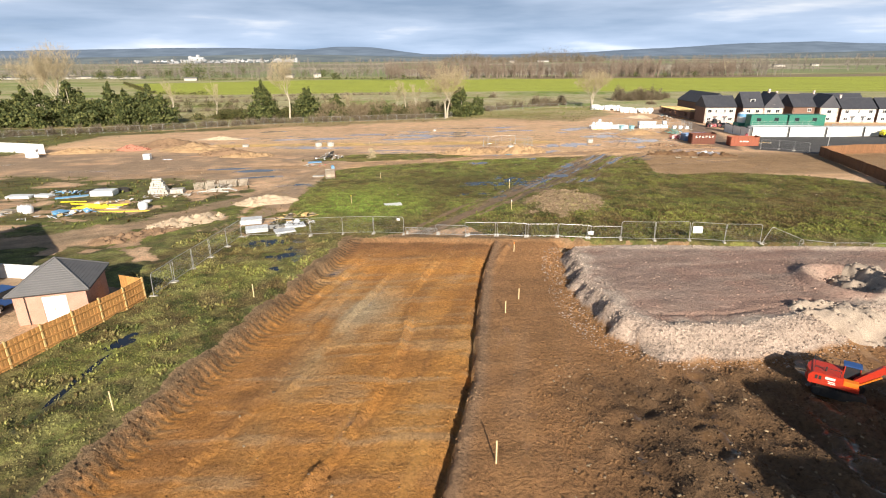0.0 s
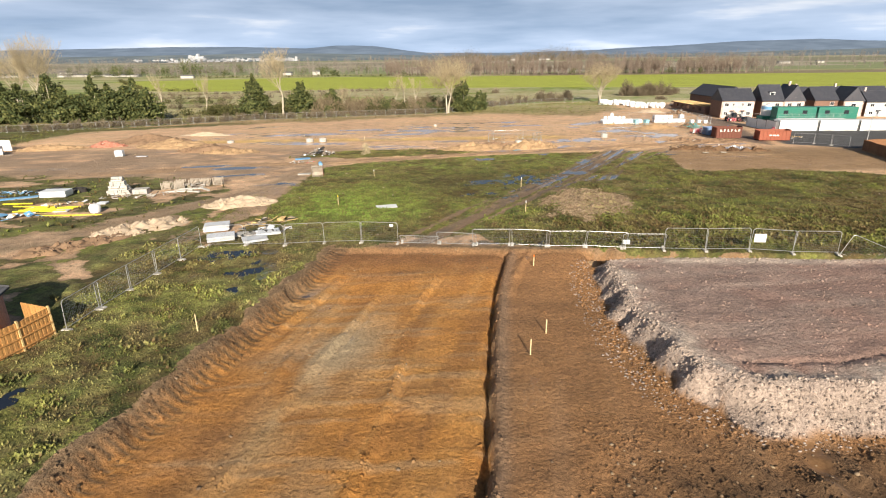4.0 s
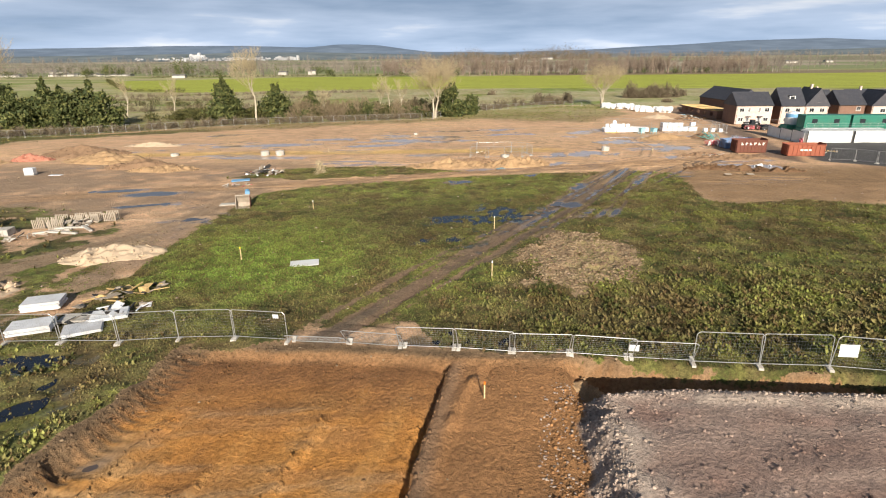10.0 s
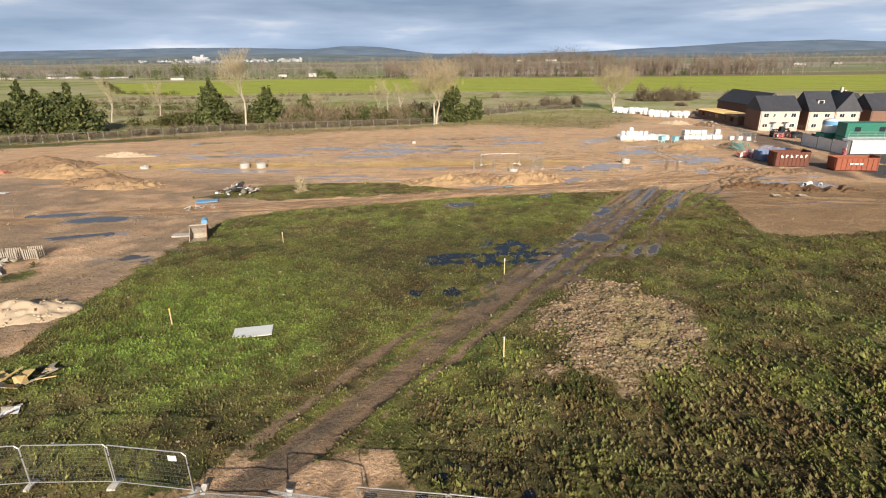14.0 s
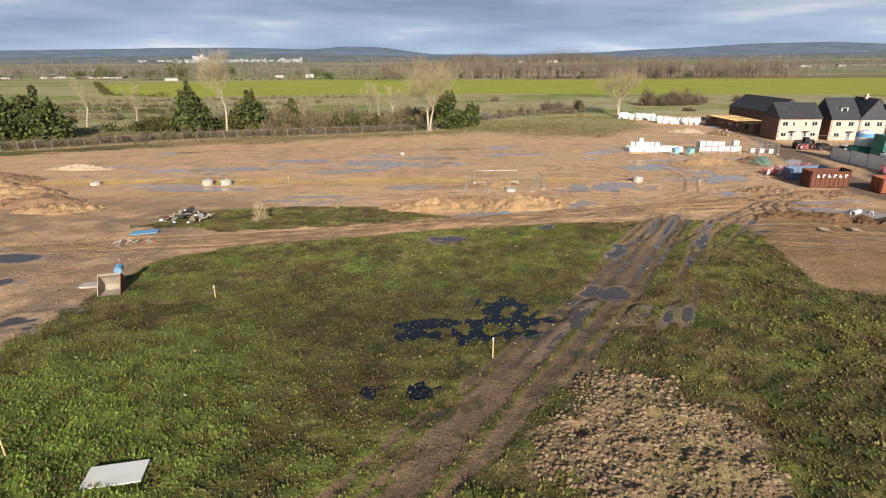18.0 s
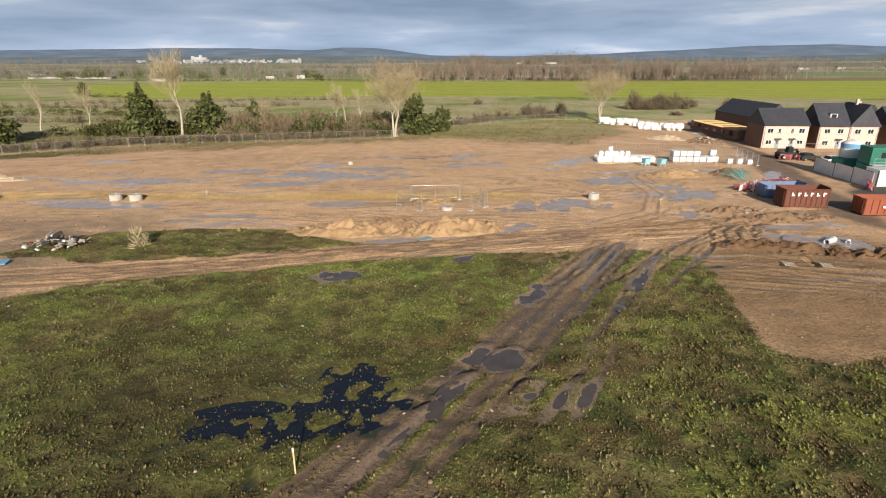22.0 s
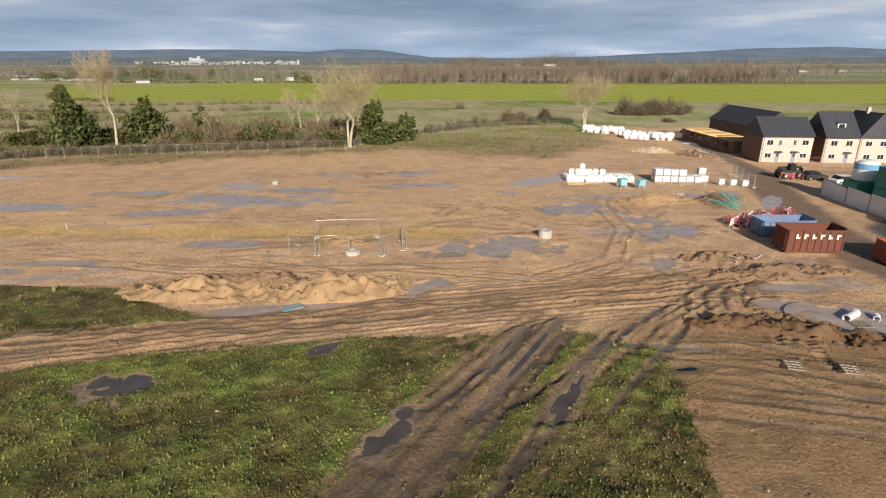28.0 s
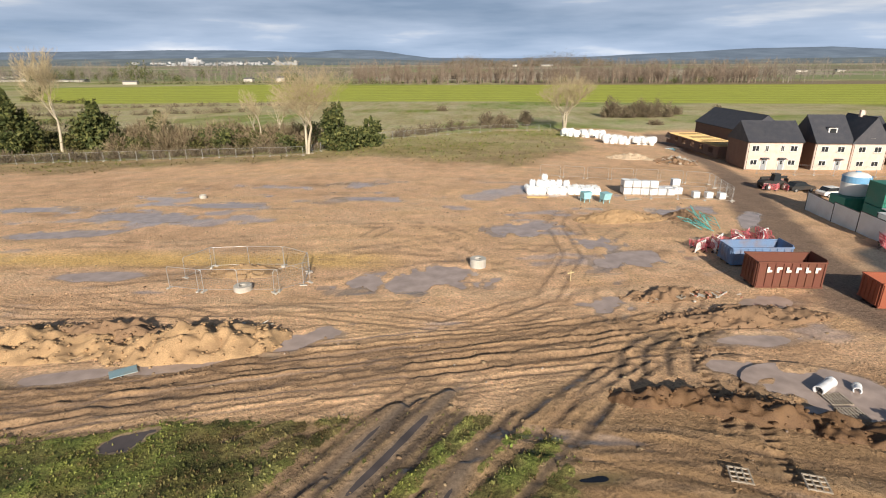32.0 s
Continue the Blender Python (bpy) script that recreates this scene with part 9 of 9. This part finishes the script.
def tool_bucket(x, y, rz):
    """A loading bucket lying tipped on the grass, with a blue drum on top."""
    ob = thing("loader_bucket", x, y, rz, "weathered grey loader bucket tipped on the grass", "bucket")
    g = Geo()
    prof = [(-0.8, 0.0), (0.7, 0.0), (0.95, 0.5), (0.6, 1.25), (0.2, 1.6), (0.1, 1.5), (0.45, 1.15), (0.8, 0.5), (0.6, 0.1), (-0.8, 0.08)]
    g.extrude(prof, -0.8, 0.8, "y")
    part("shell", g, M_TIMBER_GREY, ob)
    for yy in (-0.8, 0.8):
        g = Geo()
        g.extrude([(-0.8, 0.0), (0.7, 0.0), (0.95, 0.5), (0.6, 1.25), (0.2, 1.6)], yy - 0.03, yy + 0.03, "y")
        part("cheek", g, M_RUST if yy < 0 else M_TIMBER_GREY, ob)
    g = Geo()
    for k in range(5):
        g.box((-0.92, -0.64 + k * 0.32, 0.05), (0.26, 0.1, 0.06), 0, 0.01)
    part("tooth", g, M_DARK_STEEL, ob)


tool_bucket(-19.6, 90.3, 105)
g = Geo()
g.tube((0, -0.3, 0), (0, 0.35, 0.1), 0.29, 0.29, 18)
ob = whole("blue_drum", g, M_SKYBLUE, "blue plastic drum lying on the bucket", "drum")
ob.matrix_world = at(-19.3, 91.2, 20, 1.55)
sheet_stack(-22.0, 91.6, 10, 1.9, 0.9, 2, "low stack of grey metal sheets on the grass", M_CONCRETE)
sheet_stack(-26.4, 106.8, 18, 2.6, 1.3, 2, "low stack of pale blue sheets beside the track", M_SKYBLUE)
# blue pallet by the bank
sheet_stack(12.9, 115.4, 35, 1.5, 0.9, 1, "faded blue board lying beside the earth bank", M_FADED_BLUE)


# ---- concrete pieces ----
def concrete_ring(x, y, label, r=0.75, h=0.7):
    ob = thing("manhole_ring", x, y, 0, label, "concrete ring", "concrete rings")
    g = Geo()
    g.ring((0, 0, 0), r - 0.12, r, h, 26)
    part("ring", g, M_CONCRETE, ob)
    g = Geo()
    g.ring((0, 0, h), 0.32, r - 0.02, 0.1, 26)
    part("cover_slab", g, M_CONCRETE, ob)


concrete_ring(34.7, 134.8, "pale concrete manhole ring on wet mud")
concrete_ring(-32.4, 134.9, "pale concrete manhole ring on the far mud", 0.85, 0.75)
concrete_ring(-29.3, 134.6, "pale concrete manhole ring on the far mud", 0.85, 0.75)
concrete_ring(-51.0, 135.5, "low concrete ring on the far mud", 0.8, 0.4)
concrete_ring(-4.5, 163.0, "small concrete cover on the far mud", 0.5, 0.4)
# the shaft inside the fence ring
mound("shaft_spoil", 13.4, 133.2, 3.6, 1.8, 0.75, 0, M_OCHRE_SOIL, "ochre spoil inside the ring of fence panels", seed=31, rough=0.5)
concrete_ring(14.8, 129.0, "pale concrete shaft cover inside the fence ring", 0.75, 0.35)


def pipe(x, y, rz, length, r, mat, label):
    ob = thing("pipe", x, y, rz, label, "pipe", "loose drain pipes")
    g = Geo()
    g.m = pose(0, 0, r, 0, 90, 0)
    g.ring((0, 0, -length / 2), r * 0.78, r, length, 22)
    part("barrel", g, mat, ob, smooth=False)
    g = Geo()
    g.m = pose(0, 0, r, 0, 90, 0)
    g.ring((0, 0, length / 2 - 0.16), r * 0.8, r * 1.1, 0.16, 22)
    part("socket", g, mat, ob)


pipe(53.5, 114.5, 36, 1.6, 0.28, M_SHEET, "pale concrete drain pipe lying in a puddle")
pipe(55.2, 114.4, 60, 0.6, 0.22, M_SHEET, "short concrete drain pipe lying in a puddle")
for k in range(3):
    pipe(-47.2 + 0.2 * k, 70.0 + 0.9 * k, 3 + 4 * k, 6.0, 0.09, M_YELLOW, "long yellow plastic pipe on rough grass")
pipe(-42.5, 68.6, 2, 7.0, 0.08, M_YELLOW, "long yellow plastic pipe on rough grass")
pipe(-49.5, 72.4, -4, 5.5, 0.09, M_YELLOW, "long yellow plastic pipe on rough grass")
pipe(-52.5, 73.6, 5, 3.5, 0.09, M_YELLOW, "yellow plastic pipe on rough grass")


# ---- storage field ----
def block_stack(x, y, rz):
    ob = thing("block_stack", x, y, rz, "tall tumbled stack of grey concrete blocks", "block stack")
    rr = random.Random(5)
    for layer, (nx_, ny_) in enumerate(((6, 3), (6, 3), (5, 3), (5, 2), (4, 2), (4, 2), (3, 2), (3, 1))):
        for i in range(nx_):
            for j in range(ny_):
                g = Geo()
                g.box(((i - nx_ / 2 + 0.5) * 0.46 + rr.uniform(-0.03, 0.03), (j - ny_ / 2 + 0.5) * 0.46, 0.15 + layer * 0.29), (0.44, 0.44, 0.28), rr.uniform(-4, 4), 0.015)
                part("block", g, M_CONCRETE, ob)


block_stack(-43.4, 79.6, 12)
g = Geo()
ob = thing("paving_pack", -41.2, 79.2, 10, "low pack of grey paving blocks beside the stack", "block pack")
for i in range(4):
    for j in range(3):
        g = Geo()
        g.box((i * 0.46, j * 0.46, 0.35), (0.44, 0.44, 0.68), 0, 0.015)
        part("block", g, M_CONCRETE, ob)
for k, (cx, cy, rz) in enumerate(((-38.6, 82.6, 5), (-37.2, 83.6, 10), (-35.6, 84.4, 6), (-34.2, 84.8, 12), (-32.6, 85.3, 8), (-36.6, 82.0, 30))):
    ob = thing("crate", cx, cy, rz, "slatted grey timber crate on its side", "crate", "slatted crates")
    for sx in (-0.6, 0.6):
        for sy in (-0.45, 0.45):
            g = Geo()
            g.box((sx, sy, 0.5), (0.08, 0.08, 1.0), 0, 0.01)
            part("post", g, M_TIMBER_GREY, ob)
    for s in range(7):
        for sy in (-0.5, 0.5):
            g = Geo()
            g.box((-0.54 + s * 0.18, sy, 0.5), (0.1, 0.025, 0.95), 0, 0.004)
            part("slat", g, M_TIMBER_GREY, ob)
    g = Geo()
    g.box((0, 0, 0.05), (1.25, 0.95, 0.04), 0, 0.006)
    part("base", g, M_TIMBER_GREY, ob)
for k, (cx, cy, rz, ln) in enumerate(((-36.0, 80.6, 28, 3.4), (-34.6, 80.0, -8, 3.6), (-33.0, 81.6, -40, 2.6), (-35.2, 81.9, 10, 3.0))):
    g = Geo()
    g.box((0, 0, 0.16), (ln, 0.3, 0.2), 0, 0.02)
    ob = whole("concrete_lintel", g, M_CONCRETE, "long pale concrete lintel lying on the mud", "lintel", "concrete lintels")
    ob.matrix_world = at(cx, cy, rz)
sheet_stack(-50.8, 78.0, 6, 3.2, 1.8, 12, "tall stack of white film-wrapped panels", M_PLASTIC_WHITE)
sheet_stack(-63.0, 77.2, 4, 3.4, 1.6, 6, "stack of white panels in the storage field", M_PLASTIC_WHITE)
sheet_stack(-59.8, 77.8, -6, 2.4, 1.2, 5, "stack of white panels in the storage field", M_PLASTIC_WHITE)
sheet_stack(-55.2, 77.2, 28, 4.2, 0.8, 2, "low stack of blue sheets on the grass", M_SKYBLUE)
sheet_stack(-44.8, 70.4, 8, 1.6, 0.9, 2, "small white board stack on the grass")
sheet_stack(-41.9, 73.5, 4, 1.1, 0.8, 3, "small stack of pale slabs on the grass")
sheet_stack(-50.5, 68.2, -14, 2.0, 1.1, 2, "low stack of blue and white sheets", M_SKYBLUE)
sheet_stack(-57.5, 68.2, -4, 1.8, 1.1, 5, "small stack of pale boards on the grass", M_TIMBER_GREY)
one_bag(-54.8, 68.0, gz(-54.8, 68.0), 1.1, rnd, "white bulk bag on the storage grass", "storage bulk bags")
one_bag(-56.2, 68.8, gz(-56.2, 68.8), 0.9, rnd, "white bulk bag on the storage grass", "storage bulk bags")
one_bag(-40.4, 69.8, gz(-40.4, 69.8), 1.0, rnd, "white bulk bag standing alone on grass", "storage bulk bags")
for k, (cx, cy) in enumerate(((-54.5, 80.6), (-53.2, 81.2), (-50.2, 81.4), (-49.4, 80.8))):
    ob = thing("pipe_coil", cx, cy, 20 * k, "coil of black plastic pipe on the grass", "pipe coil", "black pipe coils")
    for j in range(3):
        g = Geo()
        g.ring((0, 0, 0.02 + j * 0.16), 0.55, 0.72, 0.14, 22)
        part("turn", g, M_RUBBER, ob)


def ibc(x, y, rz, label):
    ob = thing("water_container", x, y, rz, label, "container")
    g = Geo()
    g.box((0, 0, 0.68), (1.5, 1.1, 1.1), 0, 0.1)
    part("tank", g, M_PLASTIC_WHITE, ob)
    g = Geo()
    g.box((0, 0, 0.07), (1.55, 1.15, 0.14), 0, 0.02)
    part("pallet_base", g, M_GALV, ob)
    g = Geo()
    for zz in (0.3, 0.65, 1.0):
        g.path([(-0.78, -0.58, zz), (0.78, -0.58, zz), (0.78, 0.58, zz), (-0.78, 0.58, zz), (-0.78, -0.58, zz)], 0.02, 4)
    part("cage", g, M_GALV, ob)


ibc(-64.2, 114.2, 6, "white plastic container on the far mud")
sheet_stack(-59.5, 113.6, 0, 2.0, 0.8, 1, "pale board lying on the far mud")
block_pack(-94.5, 121.0, gz(-94.5, 121), 20, "white-wrapped goods beside the far pale fence", 2.2, 1.6, 1.6)
block_pack(-93.0, 119.4, gz(-93.0, 119.4), 40, "white-wrapped goods beside the far pale fence", 2.0, 1.4, 1.1)

# small bare bush on the strip of grass
shrubs("bare_bush", [(-15.9, 112.4, 0.9, 2.2), (-15.4, 112.9, 0.6, 1.6)], 44, "small bare bush on the grass strip", M_TWIG, 130, False, "")
tagged(bpy.data.objects["bare_bush"], "", "bush")


# ---- red excavator beside the fill ----
def excavator(x, y, rz):
    ob = thing("excavator", x, y, rz, "red tracked excavator with a dark blue cab roof", "excavator", "", None, -0.05)
    ob.matrix_world = ob.matrix_world @ Matrix.Scale(0.57, 4)
    for yy in (-1.2, 1.2):
        g = Geo()
        n = 9
        prof = [(-1.75 + 0.45 * math.cos(math.pi / 2 + math.pi * k / n), 0.47 + 0.45 * math.sin(math.pi / 2 + math.pi * k / n)) for k in range(n + 1)]
        prof += [(1.75 + 0.45 * math.cos(-math.pi / 2 + math.pi * k / n), 0.47 + 0.45 * math.sin(-math.pi / 2 + math.pi * k / n)) for k in range(n + 1)]
        g.extrude(prof, yy - 0.3, yy + 0.3, "y")
        tr = part("track", g, M_RUBBER, ob)
        for k in range(16):
            for zz in (0.005, 0.93):
                g = Geo()
                g.box((-1.8 + k * 0.24, yy, zz), (0.07, 0.62, 0.05), 0, 0.008)
                part("track_pad", g, M_DARK_STEEL, tr)
        for xx in (-1.75, 1.75):
            g = Geo()
            g.tube((xx, yy - 0.31, 0.47), (xx, yy + 0.31, 0.47), 0.3, 0.3, 16)
            part("sprocket", g, M_DARK_STEEL, tr)
    g = Geo()
    g.box((0, 0, 0.72), (1.7, 1.9, 0.5), 0, 0.06)
    part("undercarriage", g, M_DARK_STEEL, ob)
    g = Geo()
    g.tube((0, 0, 0.95), (0, 0, 1.12), 0.75, 0.75, 22)
    part("slew_ring", g, M_DARK_STEEL, ob)
    g = Geo()
    g.extrude([(-2.6, 1.12), (1.45, 1.12), (1.45, 1.5), (0.2, 1.55), (0.1, 2.25), (-2.35, 2.3), (-2.65, 1.9)], -1.35, 1.35, "y")
    body = part("house", g, M_RED, ob, "red engine house with rounded counterweight")
    g = Geo()
    n = 12
    pts = [(-2.4 - 0.42 * math.sin(math.pi * k / n), -1.36 + 2.72 * k / n) for k in range(n + 1)]
    g.extrude(pts + [(-2.3, 1.36), (-2.3, -1.36)], 1.05, 2.2, "z")
    part("counterweight", g, M_RED, ob)
    for k in range(2):
        g = Geo()
        g.box((-2.0 + k * 0.3, -1.36, 1.85), (0.2, 0.03, 0.4), 0, 0.006)
        part("grille", g, M_DARK_STEEL, body)
    for xx, ww, zz in ((-0.9, 0.8, 1.95), (-0.75, 0.6, 1.62), (-0.7, 0.6, 1.45)):
        g = Geo()
        g.box((xx, -1.365, zz), (ww, 0.015, 0.26 if zz > 1.8 else 0.1), 0, 0.003)
        part("marking", g, M_LETTER, body)
    g = Geo()
    g.box((-2.78, 0.1, 1.7), (0.02, 0.9, 0.16), 0, 0.003)
    g.box((-2.8, 0.1, 1.95), (0.02, 0.6, 0.22), 0, 0.003)
    part("marking", g, M_LETTER, body)
    # cab
    g = Geo()
    g.extrude([(0.15, 1.3), (1.5, 1.3), (1.62, 1.9), (1.35, 2.85), (0.15, 2.85)], 0.35, 1.33, "y")
    cab = part("cab", g, M_GLASS, ob, "dark glazed cab")
    g = Geo()
    for xx, zz in ((0.15, 0), (1.5, 0)):
        for yy in (0.36, 1.32):
            g.tube((xx, yy, 1.3), (xx - (0.12 if xx > 1 else 0), yy, 2.87), 0.05, 0.05, 6)
    part("cab_post", g, M_RED, cab)
    g = Geo()
    g.box((0.75, 0.84, 2.92), (1.5, 1.12, 0.12), 0, 0.04)
    part("cab_roof", g, M_BLUE, cab, "dark blue roof panel")
    g = Geo()
    g.path([(-2.3, -1.3, 2.25), (-2.3, -1.3, 2.95), (-0.2, -1.3, 2.95), (-0.2, -1.3, 2.3)], 0.025, 6)
    g.path([(-2.3, 1.3, 2.25), (-2.3, 1.3, 2.95), (-0.2, 1.3, 2.95), (-0.2, 1.3, 2.3)], 0.025, 6)
    g.path([(-2.3, -1.3, 2.95), (-2.3, 1.3, 2.95)], 0.025, 6)
    part("guard_rail", g, M_DARK_STEEL, ob)
    g = Geo()
    g.tube((-1.3, -0.6, 2.3), (-1.3, -0.6, 2.75), 0.08, 0.08, 10)
    part("exhaust", g, M_DARK_STEEL, ob)
    g = Geo()
    g.box((0.75, -0.9, 1.75), (1.2, 0.7, 0.5), 0, 0.05)
    part("tool_box", g, M_ORANGE, ob)
    # boom, arm and bucket
    g = Geo()
    g.extrude([(0.9, 1.35), (1.5, 1.4), (3.0, 3.2), (5.4, 3.55), (5.5, 3.95), (2.8, 3.9), (1.0, 1.9)], -0.26, 0.16, "y")
    part("boom", g, M_RED, ob)
    g = Geo()
    g.extrude([(5.1, 4.2), (5.6, 4.1), (6.6, 1.4), (6.3, 1.2)], -0.2, 0.1, "y")
    part("arm", g, M_RED, ob)
    for yy in (-0.32, 0.22):
        g = Geo()
        g.tube((1.4, yy, 1.5), (2.9, yy, 2.9), 0.09, 0.09, 10)
        part("boom_ram", g, M_ORANGE, ob)
    g = Geo()
    g.tube((3.6, -0.05, 4.0), (5.2, -0.05, 4.3), 0.08, 0.08, 10)
    part("arm_ram", g, M_ORANGE, ob)
    g = Geo()
    g.extrude([(6.2, 1.4), (6.75, 1.35), (6.95, 0.7), (6.6, 0.1), (5.9, 0.05), (5.75, 0.2), (6.4, 0.4), (6.5, 0.8)], -0.6, 0.5, "y")
    part("bucket", g, M_DARK_STEEL, ob)


excavator(22.8, 26.7, -33)

# yard fence with boards, far right of the site
board_fence(even([(73.5, 108.6), (71.8, 103.0), (69.5, 93.0), (66.6, 82.0), (64.2, 72)], 2.4), "brown close-boarded timber fence beside the yard", 1.8, M_TIMBER_BROWN)
board_fence(even([(73.5, 108.6), (81, 110.4), (96, 112.5), (112, 114.5)], 2.4), "brown close-boarded timber fence along the yard", 1.8, M_TIMBER_BROWN)

# lamp column in the yard
ob = thing("lamp_column", 83.5, 121.5, 0, "slim grey lamp column beside the yard", "lamp column")
g = Geo()
g.tube((0, 0, 0), (0, 0, 5.0), 0.09, 0.06, 10)
part("column", g, M_GALV, ob)
g = Geo()
g.box((0.35, 0, 5.02), (0.8, 0.18, 0.09), 0, 0.02)
part("head", g, M_GALV, ob)

# far farm and sheds beyond the crop field
def far_shed(x, y, w, d, h, rz, label, mat=None):
    ob = thing("far_shed", x, y, rz, label, "shed", "far sheds")
    g = Geo()
    g.box((0, 0, h / 2), (w, d, h), 0, 0.1)
    part("wall", g, M_CONCRETE, ob)
    gable_roof(ob, -w / 2, w / 2, -d / 2, d / 2, h, h * 0.35, "x", 0.3, mat or M_TILE_GREY, False)


for spec in ((-480, 735, 60, 14, 2.4, 8), (-420, 720, 40, 12, 2.0, 5), (-520, 760, 20, 10, 5, 0), (-300, 640, 14, 5, 2.6, 4), (-208, 714, 10, 8, 3, 0), (-172, 712, 9, 8, 4, 10), (-560, 720, 50, 12, 2.4, -5)):
    far_shed(*spec[:5], spec[5], "pale low building beyond the crop field")
for spec in ((330, 2130, 40, 14, 6, 0), (215, 2120, 16, 12, 6, 0), (700, 1120, 14, 8, 3.5, 0), (620, 1100, 22, 8, 3.5, 5)):
    far_shed(*spec[:5], spec[5], "pale far farm building on the plain")
